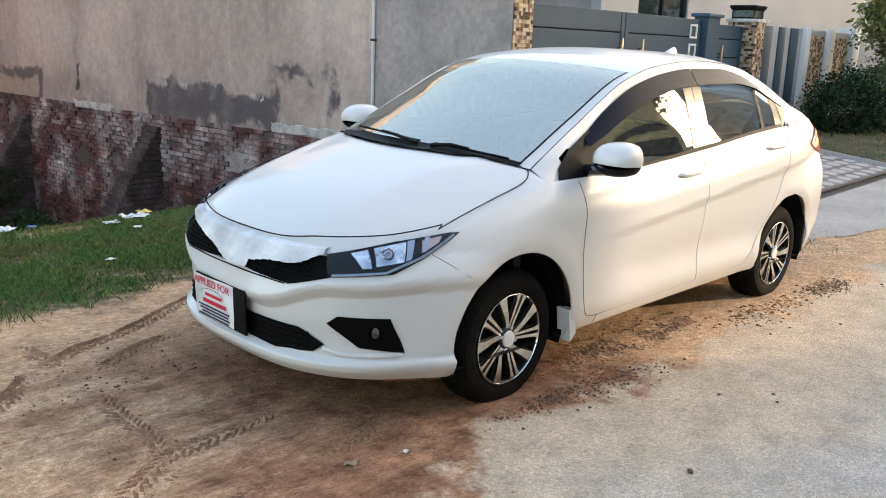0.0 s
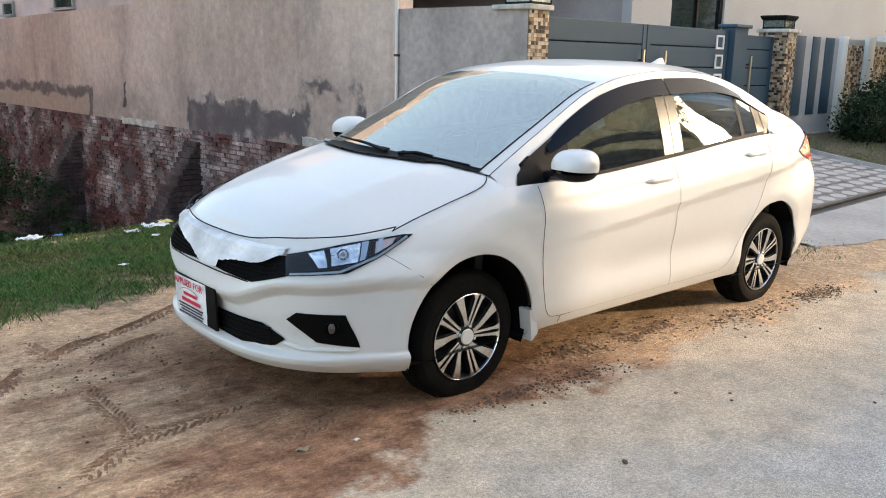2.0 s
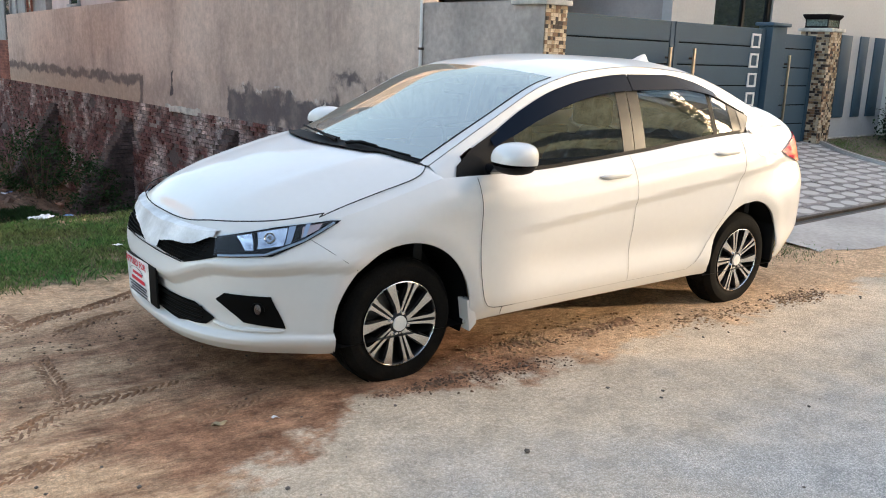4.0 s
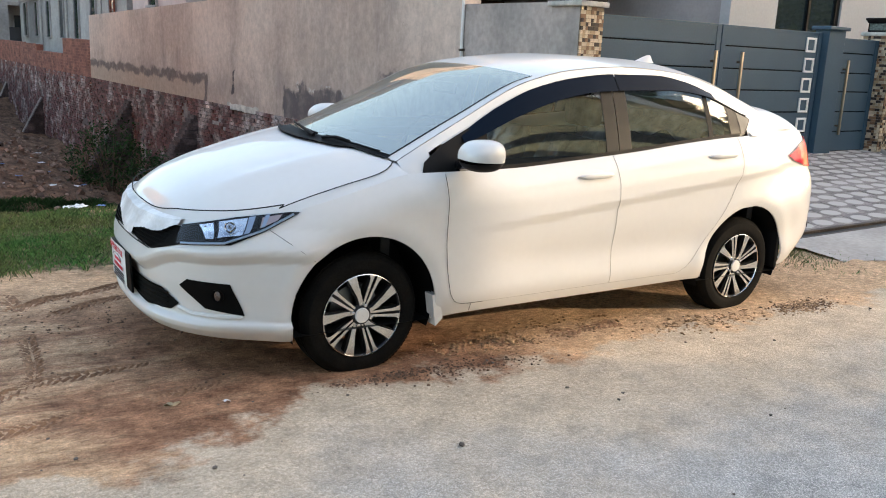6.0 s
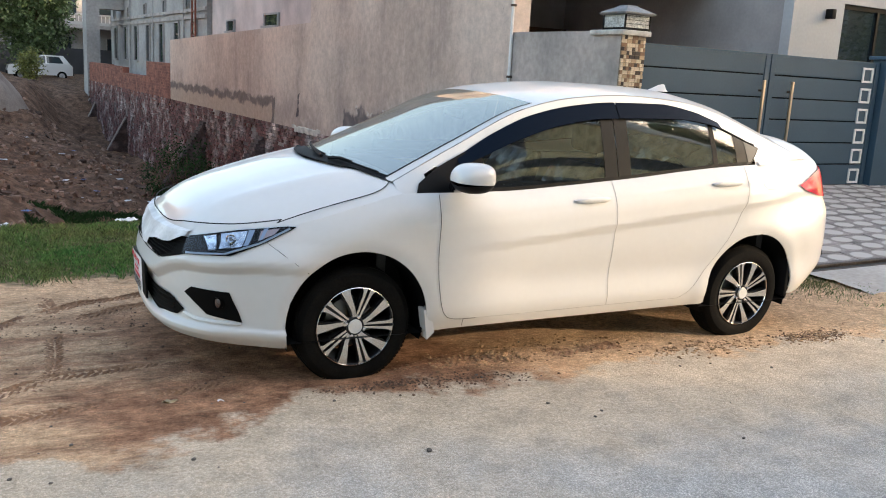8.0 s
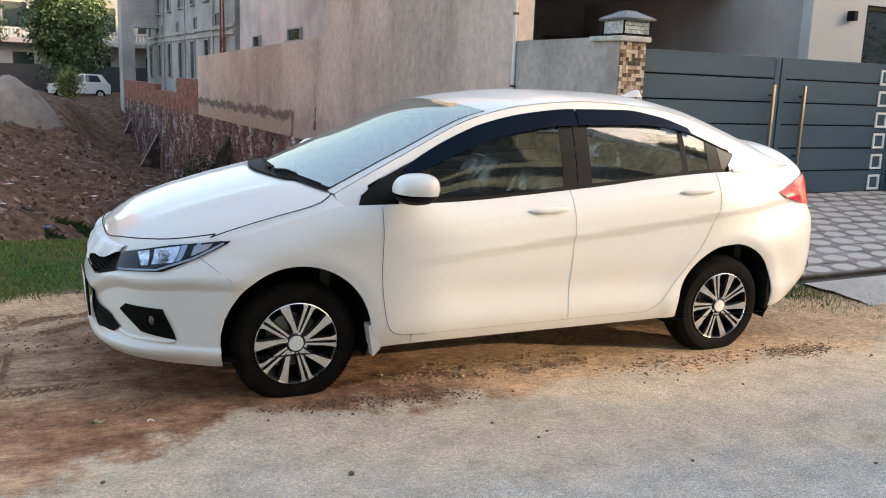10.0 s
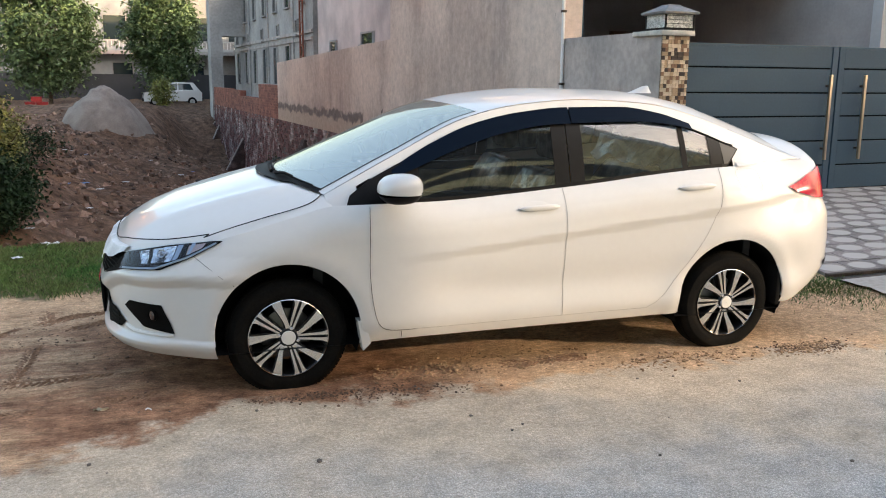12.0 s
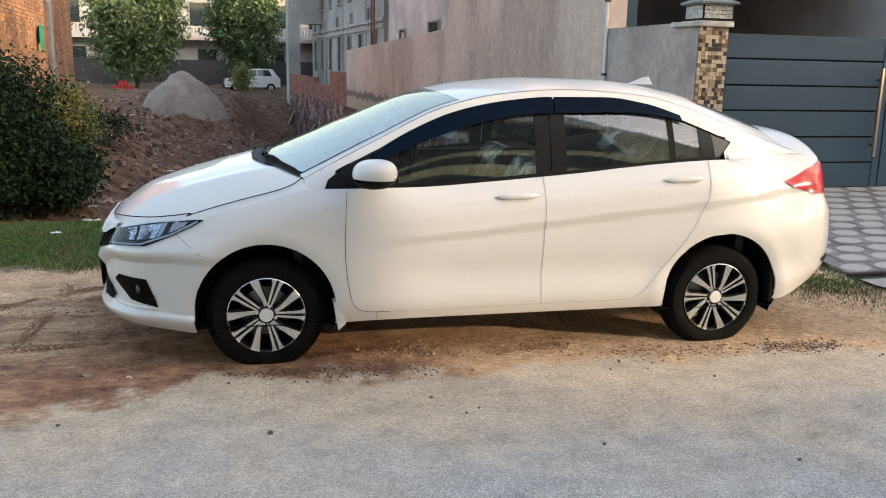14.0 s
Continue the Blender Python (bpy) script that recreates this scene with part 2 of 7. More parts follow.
M_tile = [mat("mosaic_tile", c, 0.5, vary=0.1, fine=60, bump=0.1, objrand=0.12, island=0.12) for c in ((0.46, 0.33, 0.21), (0.24, 0.13, 0.075), (0.04, 0.023, 0.02), (0.66, 0.54, 0.40))]
M_joint = mat("dusty_paver_joint", (0.24, 0.212, 0.198), 0.95)
M_grout = mat("tile_grout", (0.20, 0.155, 0.11), 0.9)
M_leaf = mat("leaf_green", (0.14, 0.20, 0.09), 0.5, spec=0.3, vary=0.2, scale=1.2, fine=9, bump=0, second=(0.06, 0.10, 0.042), island=0.5)
M_leafdry = mat("yellow_green_leaf", (0.22, 0.22, 0.05), 0.5, vary=0.2, scale=1.5, fine=9, bump=0, second=(0.12, 0.14, 0.04), island=0.5)
M_dark_leaf = mat("deep_green_leaf", (0.026, 0.05, 0.024), 0.6, spec=0.12, vary=0.2, scale=1.2, fine=9, bump=0, second=(0.016, 0.032, 0.014), island=0.5)
M_grass = mat("verge_grass", (0.060, 0.160, 0.042), 0.6, spec=0.2, vary=0.3, scale=1.5, fine=30, bump=0, second=(0.13, 0.150, 0.055), island=0.6)
M_drygrass = mat("dry_grass", (0.17, 0.15, 0.07), 0.7, vary=0.3, scale=1.5, fine=30, bump=0, island=0.4)
M_weed = mat("weed_green", (0.032, 0.070, 0.022), 0.7, spec=0.1, vary=0.3, scale=1.5, fine=30, bump=0, second=(0.022, 0.045, 0.016), island=0.5)
M_bark = mat("rough_bark", (0.13, 0.09, 0.06), 0.9, vary=0.3, scale=4, fine=30, bump=0.8, dist=0.02)
M_sand = mat("grey_sand", (0.29, 0.25, 0.22), 0.95, vary=0.15, scale=1.5, fine=25, bump=0.6, dist=0.03, second=(0.19, 0.155, 0.135))
M_concrete = mat("bare_concrete", (0.38, 0.365, 0.355), 0.9, vary=0.12, scale=0.7, fine=9, bump=0.2, dist=0.01, second=(0.27, 0.26, 0.255))
M_pale = mat("pale_house_paint", (0.42, 0.425, 0.435), 0.8, vary=0.04, scale=0.8, fine=20, bump=0.05, second=(0.385, 0.39, 0.40))
M_slate = mat("grey_street_paint", (0.42, 0.43, 0.455), 0.8, vary=0.05, scale=0.6, fine=20, bump=0.05)
M_char = mat("charcoal_gate_paint", (0.05, 0.05, 0.055), 0.6, vary=0.08, scale=0.6, fine=20, bump=0.05)
M_pink = mat("pale_pink_paint", (0.62, 0.52, 0.50), 0.85, vary=0.04, scale=0.7, fine=12, bump=0.05)
M_orange = mat("orange_brick", (0.36, 0.19, 0.10), 0.9, vary=0.2, scale=1.0, fine=12, bump=0.3, dist=0.01, island=0.25)
M_apron = mat("cement_apron", (0.40, 0.37, 0.34), 0.9, vary=0.12, scale=1.3, fine=25, bump=0.25, dist=0.006, second=(0.31, 0.285, 0.26))
M_pane = plain("dark_window_pane", (0.02, 0.03, 0.035), 0.03, spec=0.8)
# yellow raised so these unlit walls mirror in the glass as if sunlit
M_beige = mat("cream_house_paint", (0.86, 0.70, 0.40), 0.85, vary=0.05, scale=0.5, fine=12, bump=0.05)
M_pebble = mat("loose_stone", (0.16, 0.13, 0.11), 0.9, vary=0.3, fine=40, bump=0.3, objrand=0.4)
M_plank = mat("weathered_plank", (0.55, 0.53, 0.5), 0.8, vary=0.15, fine=40)
# darker brown: shade of the tread grooves put into the earth colour
M_track = mat("tread_shade_brown", (0.32, 0.175, 0.098), 0.95, vary=0.35, scale=5, fine=60, bump=0.5, dist=0.006, second=(0.18, 0.096, 0.054), mix=0.48, placed=True)
M_metal = mat("rusty_steel", (0.10, 0.075, 0.06), 0.6, metal=0.6, vary=0.3, scale=6)


# ---- mesh helpers ----
def part(name, bm, material, parent=None, label="", smooth=None, sharp=24):
    """Links a bmesh as one mesh object, under a thing or a part."""
    me = bpy.data.meshes.new(name)
    bmesh.ops.recalc_face_normals(bm, faces=bm.faces[:])
    bm.to_mesh(me)
    bm.free()
    me.materials.append(material)
    if smooth is not False:
        me.shade_smooth()
        me.set_sharp_from_angle(angle=radians(sharp))
    ob = new(name, me)
    if parent:
        ob.parent = parent
    if label:
        tagged(ob, label)
    return ob


def thing(name, label, category, m=None, group="", kind=""):
    ob = new(name)
    if m is not None:
        ob.matrix_world = m
    return tagged(ob, label, category, group, kind)


def box(bm, lo, hi, bevel=0.0, m=None):
    vs = bmesh.ops.create_cube(bm, size=1)["verts"]
    lo, hi = Vector(lo), Vector(hi)
    for v in vs:
        v.co = Vector((lo[i] + (v.co[i] + 0.5) * (hi[i] - lo[i]) for i in range(3)))
    if bevel:
        es = list({e for v in vs for e in v.link_edges})
        r = bmesh.ops.bevel(bm, geom=es, offset=bevel, segments=2, affect='EDGES', profile=0.5)
        vs = list({v for f in r["faces"] for v in f.verts} | {v for v in vs if v.is_valid})
    if m is not None:
        bmesh.ops.transform(bm, matrix=m, verts=vs)
    return bm


def boxed(*spans, bevel=0.0):
    bm = bmesh.new()
    for lo, hi in spans:
        box(bm, lo, hi, bevel)
    return bm


def tube(bm, pts, r, n=6, closed=False):
    """A round bar along points; r may be one radius or one for each point."""
    pts = [Vector(p) for p in pts]
    rs = r if hasattr(r, "__len__") else [r] * len(pts)
    rings = []
    for i, p in enumerate(pts):
        a = pts[max(i - 1, 0)] if not closed else pts[i - 1]
        b = pts[min(i + 1, len(pts) - 1)] if not closed else pts[(i + 1) % len(pts)]
        d = (b - a).normalized()
        s = d.cross(Vector((0, 0, 1)) if abs(d.z) < 0.95 else Vector((1, 0, 0))).normalized()
        q = s.cross(d)
        rings.append([bm.verts.new(p + rs[i] * (math.cos(2 * math.pi * k / n) * s + math.sin(2 * math.pi * k / n) * q)) for k in range(n)])
    pairs = list(zip(rings, rings[1:])) + ([(rings[-1], rings[0])] if closed else [])
    for A, C in pairs:
        for k in range(n):
            bm.faces.new((A[k], A[(k + 1) % n], C[(k + 1) % n], C[k]))
    if not closed:
        bm.faces.new(rings[0][::-1])
        bm.faces.new(rings[-1])
    return bm


def prism(bm, poly, lo, hi, place):
    """A polygon in 2D pushed from lo to hi; place(p, q, h) gives the point in space."""
    A = [bm.verts.new(place(p, q, lo)) for p, q in poly]
    C = [bm.verts.new(place(p, q, hi)) for p, q in poly]
    n = len(poly)
    bm.faces.new(A[::-1])
    bm.faces.new(C)
    for k in range(n):
        bm.faces.new((A[k], A[(k + 1) % n], C[(k + 1) % n], C[k]))
    return bm


def lathe(bm, profile, n, place):
    """A profile of (radius, h) turned round an axis; place(a, b, h)."""
    rings = [[bm.verts.new(place(r * math.cos(2 * math.pi * k / n), r * math.sin(2 * math.pi * k / n), h)) for k in range(n)] for r, h in profile]
    for A, C in zip(rings, rings[1:]):
        for k in range(n):
            bm.faces.new((A[k], A[(k + 1) % n], C[(k + 1) % n], C[k]))
    return bm


def sheet(bm, nu, nv, f):
    """A grid of nu x nv quads; f(s, t) gives the point."""
    g = [[bm.verts.new(f(i / nu, j / nv)) for j in range(nv + 1)] for i in range(nu + 1)]
    for i in range(nu):
        for j in range(nv):
            bm.faces.new((g[i][j], g[i + 1][j], g[i + 1][j + 1], g[i][j + 1]))
    return bm


def curve(xs, ys):
    """A smooth curve through control values (monotone cubic)."""
    xs, ys = np.array(xs, float), np.array(ys, float)
    h, d = np.diff(xs), np.diff(ys) / np.diff(xs)
    s = np.zeros(len(xs))
    s[0], s[-1] = d[0], d[-1]
    for k in range(1, len(xs) - 1):
        if d[k - 1] * d[k] > 0:
            w1, w2 = 2 * h[k] + h[k - 1], h[k] + 2 * h[k - 1]
            s[k] = (w1 + w2) / (w1 / d[k - 1] + w2 / d[k])

    def at(x):
        x = min(max(x, xs[0]), xs[-1])
        k = min(int(np.searchsorted(xs, x, side="right")) - 1, len(xs) - 2)
        t = (x - xs[k]) / h[k]
        return float((1 + 2 * t) * (1 - t) ** 2 * ys[k] + t * (1 - t) ** 2 * h[k] * s[k] + t * t * (3 - 2 * t) * ys[k + 1] + t * t * (t - 1) * h[k] * s[k + 1])
    return at


def step(a, b, x):
    t = min(max((x - a) / (b - a), 0), 1)
    return t * t * (3 - 2 * t)


# ---- ground ----
def ground_z(u, v):
    """Height of the land: level road and verge, a sunken plot beside the long wall, level again at the back street."""
    if u > -0.3:
        return 0.0
    across = 0.35 + 0.65 * step(-9.0, -3.5, u)
    near = step(-3.9, -1.9, u)
    along = step(0.75, 3.6, v) * (1 - step(23.0 + 9.0 * near, 37.0 + 4.5 * near, v))
    lumps = 0.26 * noise.noise(Vector((u * 0.6, v * 0.6, 0))) + 0.13 * noise.noise(Vector((u * 2.1, v * 2.1, 3))) + 0.05 * noise.noise(Vector((u * 5.3, v * 5.3, 7)))
    return -(1.9 + 0.45 * step(-3.2, -1.2, u)) * across * along + lumps * step(0.6, 2.5, v) + 0.8 * math.exp(-((u + 5.2) / 3.0) ** 2 - ((v - 30.0) / 6.0) ** 2)


def verge_z(x, y):
    """Ruts and lumps of the loose earth round the car."""
    k = step(-1.05, -0.7, y) * (1 - step(2.0, 3.0, y))
    return k * (0.016 * noise.noise(Vector((x * 3, y * 3, 1))) + 0.008 * noise.noise(Vector((x * 11, y * 11, 5)))) - 0.004 * k


def ground_at(x, y):
    p = B.inverted() @ Vector((x, y, 0))
    return ground_z(p.x, p.y) + verge_z(x, y)


def steps_of(stops):
    out = []
    for (a, d), (b, _) in zip(stops, stops[1:]):
        n = max(1, round((b - a) / d))
        out += [a + (b - a) * k / n for k in range(n)]
    return out + [stops[-1][0]]


def build_ground():
    us = steps_of([(-400, 100), (-30, 5), (-12, 0.25), (-0.6, 0.05), (-0.25, 0.1), (0, 1), (14, 10), (40, 60), (400, 1)])
    vs = steps_of([(-400, 100), (-30, 4), (-8, 0.5), (-5, 0.08), (0.5, 0.15), (10, 0.3), (40, 5), (80, 60), (400, 1)])
    bm = bmesh.new()
    g = []
    for u in us:
        col = []
        for v in vs:
            p = B @ Vector((u, v, 0))
            z = ground_z(u, v) + (verge_z(p.x, p.y) if u < -0.5 else 0)
            col.append(bm.verts.new((p.x, p.y, z - (0.01 if u > -0.3 else 0))))
        g.append(col)
    for i in range(len(us) - 1):
        for j in range(len(vs) - 1):
            bm.faces.new((g[i][j], g[i + 1][j], g[i + 1][j + 1], g[i][j + 1]))
    ob = part("ground", bm, M_ground, sharp=80)
    return tagged(ob, "dusty asphalt lane edged by bare brown earth and rubble", "ground", kind="structure")


def ground_material():
    """Asphalt under dust near the lane, reddish earth on the verge, darker loose soil in the sunken plot."""
    m = mat("lane_and_earth", (0.2, 0.2, 0.2), 0.95)
    t = m.node_tree
    t.nodes.clear()
    N, L = t.nodes.new, t.links.new
    out, b = N("ShaderNodeOutputMaterial"), N("ShaderNodeBsdfPrincipled")
    b.inputs["Roughness"].default_value = 0.95
    b.inputs["Specular IOR Level"].default_value = 0.2
    L(b.outputs[0], out.inputs[0])
    co = N("ShaderNodeTexCoord")

    def tex(scale, detail=6, rough=0.6, stretch=None):
        n = N("ShaderNodeTexNoise")
        n.inputs["Scale"].default_value, n.inputs["Detail"].default_value, n.inputs["Roughness"].default_value = scale, detail, rough
        if stretch:
            mp = N("ShaderNodeMapping")
            mp.inputs["Scale"].default_value = stretch
            mp.inputs["Rotation"].default_value = (0, 0, 0.5)
            L(co.outputs["Object"], mp.inputs[0])
            L(mp.outputs[0], n.inputs["Vector"])
        else:
            L(co.outputs["Object"], n.inputs["Vector"])
        return n.outputs["Fac"]

    def ramp(src, a, c, c0, c1):
        r = N("ShaderNodeValToRGB")
        r.color_ramp.elements[0].position, r.color_ramp.elements[1].position = a, c
        r.color_ramp.elements[0].color, r.color_ramp.elements[1].color = (*c0, 1), (*c1, 1)
        L(src, r.inputs["Fac"])
        return r.outputs["Color"]

    def span(src, a, c, lo=0.0, hi=1.0):
        r = N("ShaderNodeMapRange")
        r.interpolation_type = 'SMOOTHSTEP'
        for k, val in (("From Min", a), ("From Max", c), ("To Min", lo), ("To Max", hi)):
            r.inputs[k].default_value = val
        L(src, r.inputs["Value"])
        return r.outputs["Result"]

    def blend(f, p, q, kind='MIX'):
        x = N("ShaderNodeMix")
        x.data_type, x.blend_type = 'RGBA', kind
        if hasattr(f, "is_linked"):
            L(f, x.inputs["Factor"])
        else:
            x.inputs["Factor"].default_value = f
        L(p, x.inputs["A"])
        L(q, x.inputs["B"])
        return x.outputs["Result"]

    def sums(p, q, op='ADD'):
        x = N("ShaderNodeMath")
        x.operation = op
        for i, s in enumerate((p, q)):
            if hasattr(s, "is_linked"):
                L(s, x.inputs[i])
            else:
                x.inputs[i].default_value = s
        return x.outputs[0]
    sep = N("ShaderNodeSeparateXYZ")
    L(co.outputs["Object"], sep.inputs[0])
    X, Y = sep.outputs["X"], sep.outputs["Y"]
    chips = N("ShaderNodeTexVoronoi")
    chips.inputs["Scale"].default_value = 165
    L(co.outputs["Object"], chips.inputs["Vector"])
    asphalt = ramp(chips.outputs["Distance"], 0.12, 0.62, (0.68, 0.65, 0.615), (0.33, 0.32, 0.31))
    dust = ramp(tex(40), 0.3, 0.7, (0.47, 0.375, 0.275), (0.60, 0.495, 0.385))
    earth = ramp(tex(7, 8, 0.7), 0.34, 0.66, (0.15, 0.073, 0.042), (0.45, 0.245, 0.148))
    dry = ramp(tex(25), 0.3, 0.7, (0.48, 0.306, 0.182), (0.74, 0.52, 0.335))
    soil = ramp(tex(3.0, 8, 0.7), 0.35, 0.65, (0.060, 0.034, 0.023), (0.235, 0.145, 0.095))
    wob = span(tex(1.6, 5), 0.2, 0.8, -0.35, 0.35)
    big = tex(0.7, 5)
    fine = tex(220, 2)
    # dust lies thick beside the verge and thins out over the lane
    dusty = span(sums(sums(Y, wob), sums(big, 2.2, 'MULTIPLY')), -1.9, -0.2)
    lane = blend(dusty, asphalt, dust)
    # damp, trodden earth in front of the car and under it; dry towards the rear and towards the grass
    streak = span(tex(1.3, 6, 0.65, (1, 3.5, 1)), 0.3, 0.7, -0.65, 0.65)
    damp = sums(span(sums(X, wob), 0.5, 1.5, 1.0, 0.0), span(sums(X, streak), -2.1, -0.75, 0.0, 1.0), 'MULTIPLY')
    damp = sums(damp, span(Y, 0.2, 1.4, 1.0, 0.25), 'MULTIPLY')
    verge = blend(damp, dry, earth)
    verge = blend(1.0, verge, ramp(tex(15, 8, 0.75, (1, 2.6, 1)), 0.36, 0.64, (0.70, 0.68, 0.66), (1.22, 1.21, 1.20)), 'MULTIPLY')
    edge = sums(sums(Y, span(X, -0.9, -0.4, 0.28, 0.0)), span(tex(2.2, 6, 0.65), 0.25, 0.75, -0.22, 0.22))
    base = blend(span(edge, -1.10, -0.94), lane, verge)
    # turf stains the soil along the plot's edge
    inland = sums(sums(Y, sums(X, -0.061, 'MULTIPLY')), span(tex(1.9, 6), 0.25, 0.75, -0.3, 0.3))
    turf = sums(span(inland, 1.5, 1.85), span(inland, 3.5, 4.0, 1.0, 0.0), 'MULTIPLY')
    base = blend(turf, base, ramp(tex(14), 0.35, 0.65, (0.075, 0.065, 0.032), (0.27, 0.20, 0.125)))
    base = blend(span(Y, 3.4, 4.6), base, soil)
    base = blend(0.55, base, ramp(tex(75, 3, 0.6), 0.34, 0.66, (0.62, 0.62, 0.62), (1.32, 1.32, 1.32)), 'MULTIPLY')
    base = blend(0.65, base, ramp(fine, 0.3, 0.7, (0.45, 0.45, 0.45), (1.5, 1.5, 1.5)), 'MULTIPLY')
    base = blend(0.8, base, ramp(tex(5, 8, 0.75), 0.32, 0.68, (0.66, 0.66, 0.66), (1.28, 1.28, 1.28)), 'MULTIPLY')
    # dark crumbs gathered in drifts
    crumbs = sums(span(tex(60, 4, 0.7), 0.60, 0.68), span(tex(2.4, 5), 0.42, 0.62), 'MULTIPLY')
    base = blend(sums(crumbs, 0.6, 'MULTIPLY'), base, ramp(tex(12), 0.3, 0.7, (0.06, 0.045, 0.035), (0.12, 0.09, 0.07)))
    L(base, b.inputs["Base Color"])
    hgt = sums(sums(tex(45, 6, 0.7), sums(chips.outputs["Distance"], -0.5, 'MULTIPLY')), sums(sums(tex(9, 6, 0.7, (1, 2.2, 1)), tex(22, 6, 0.75)), span(Y, -1.3, -0.9, 0.1, 2.2), 'MULTIPLY'))
    bp = N("ShaderNodeBump")
    bp.inputs["Strength"].default_value, bp.inputs["Distance"].default_value = 0.55, 0.016
    L(hgt, bp.inputs["Height"])
    L(bp.outputs["Normal"], b.inputs["Normal"])
    return m


M_ground = ground_material()
build_ground()


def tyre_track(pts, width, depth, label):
    """A strip of earth with slanting tread marks; dark raised lugs carry the shade of the grooves."""
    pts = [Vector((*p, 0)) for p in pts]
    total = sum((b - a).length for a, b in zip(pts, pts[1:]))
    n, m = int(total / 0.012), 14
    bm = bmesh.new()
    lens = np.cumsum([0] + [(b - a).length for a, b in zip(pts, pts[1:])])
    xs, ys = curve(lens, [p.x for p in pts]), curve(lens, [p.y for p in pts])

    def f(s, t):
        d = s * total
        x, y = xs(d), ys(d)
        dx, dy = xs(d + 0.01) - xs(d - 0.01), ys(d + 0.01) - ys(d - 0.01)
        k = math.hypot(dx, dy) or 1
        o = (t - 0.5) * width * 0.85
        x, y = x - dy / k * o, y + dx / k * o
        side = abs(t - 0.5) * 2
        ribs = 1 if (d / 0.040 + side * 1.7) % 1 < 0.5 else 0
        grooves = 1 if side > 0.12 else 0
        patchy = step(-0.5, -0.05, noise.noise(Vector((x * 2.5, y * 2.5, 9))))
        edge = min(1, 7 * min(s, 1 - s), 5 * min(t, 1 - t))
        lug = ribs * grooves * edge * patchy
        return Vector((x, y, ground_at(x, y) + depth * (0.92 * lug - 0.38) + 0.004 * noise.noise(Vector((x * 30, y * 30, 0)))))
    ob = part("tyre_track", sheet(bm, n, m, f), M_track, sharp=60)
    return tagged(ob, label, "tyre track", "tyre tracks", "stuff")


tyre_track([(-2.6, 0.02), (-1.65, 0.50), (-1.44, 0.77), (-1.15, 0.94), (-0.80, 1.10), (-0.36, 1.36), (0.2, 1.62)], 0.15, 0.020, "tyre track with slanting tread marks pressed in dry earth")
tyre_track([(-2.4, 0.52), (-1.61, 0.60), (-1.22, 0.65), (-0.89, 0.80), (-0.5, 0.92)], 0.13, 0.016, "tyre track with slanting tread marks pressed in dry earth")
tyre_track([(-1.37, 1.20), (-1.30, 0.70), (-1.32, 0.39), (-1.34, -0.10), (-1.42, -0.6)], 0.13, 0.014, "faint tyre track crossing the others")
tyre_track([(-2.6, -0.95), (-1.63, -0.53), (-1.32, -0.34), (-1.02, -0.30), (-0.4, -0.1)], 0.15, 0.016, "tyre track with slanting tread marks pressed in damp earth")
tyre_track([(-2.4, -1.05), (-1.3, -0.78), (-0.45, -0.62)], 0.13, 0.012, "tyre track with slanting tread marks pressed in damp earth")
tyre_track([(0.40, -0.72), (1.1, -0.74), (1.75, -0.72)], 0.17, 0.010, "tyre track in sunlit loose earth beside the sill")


# ---- the long wall ----
def wall_block(name, u0, u1, v0, v1, z0, z1, material, label, slope=0.0):
    bm = bmesh.new()
    box(bm, (u0, v0, z0), (u1, v1, z1))
    for vert in bm.verts:
        if vert.co.z > z0 + 0.01 and vert.co.y > v0 + 0.01:
            vert.co.z += slope
    ob = part(name, bm, material, smooth=False)
    ob.matrix_world = B
    return tagged(ob, label, "wall", kind="structure")


wall_block("wall_short", -0.30, -0.10, 0.45, 2.14, -2.2, 2.08, M_plaster2, "grey cement-rendered boundary wall beside the tiled gate pillar")
wall_block("wall_tall", -0.297, -0.05, 2.14, 9.25, 0.2, 3.7, M_plaster, "tall stained brown plaster wall above old brickwork")
wall_block("wall_long", -0.30, -0.05, 9.25, 21.2, 0.2, 2.34, M_plaster, "long stained brown plaster boundary wall above old brickwork", -0.3)
wall_block("wall_base", -0.285, -0.05, 2.14, 38.0, -2.4, 0.2, M_mortar, "old brick retaining wall with salt stains and crumbling mortar")


# ---- the car: forms ----
HW = 0.848
shoulder = curve([-0.90, -0.6, -0.3, 0, 0.25, 0.5, 0.75, 1.5, 2.5, 3.0, 3.4, 3.6], [0.695, 0.735, 0.80, 0.875, 0.93, 0.932, 0.935, 0.99, 1.075, 1.09, 1.075, 1.06])
hem = curve([-0.9, -0.55, -0.3, 0.4, 2.2, 2.9, 3.06, 3.2, 3.36, 3.6], [0.205, 0.19, 0.185, 0.222, 0.237, 0.25, 0.25, 0.29, 0.36, 0.39])
nose = curve([0.18, 0.25, 0.34, 0.45, 0.56, 0.68, 0.76], [-0.85, -0.875, -0.87, -0.885, -0.88, -0.835, -0.79])
tail = curve([0.3, 0.45, 0.6, 0.75, 0.9, 1.06, 1.1], [3.42, 3.51, 3.515, 3.46, 3.385, 3.38, 3.375])


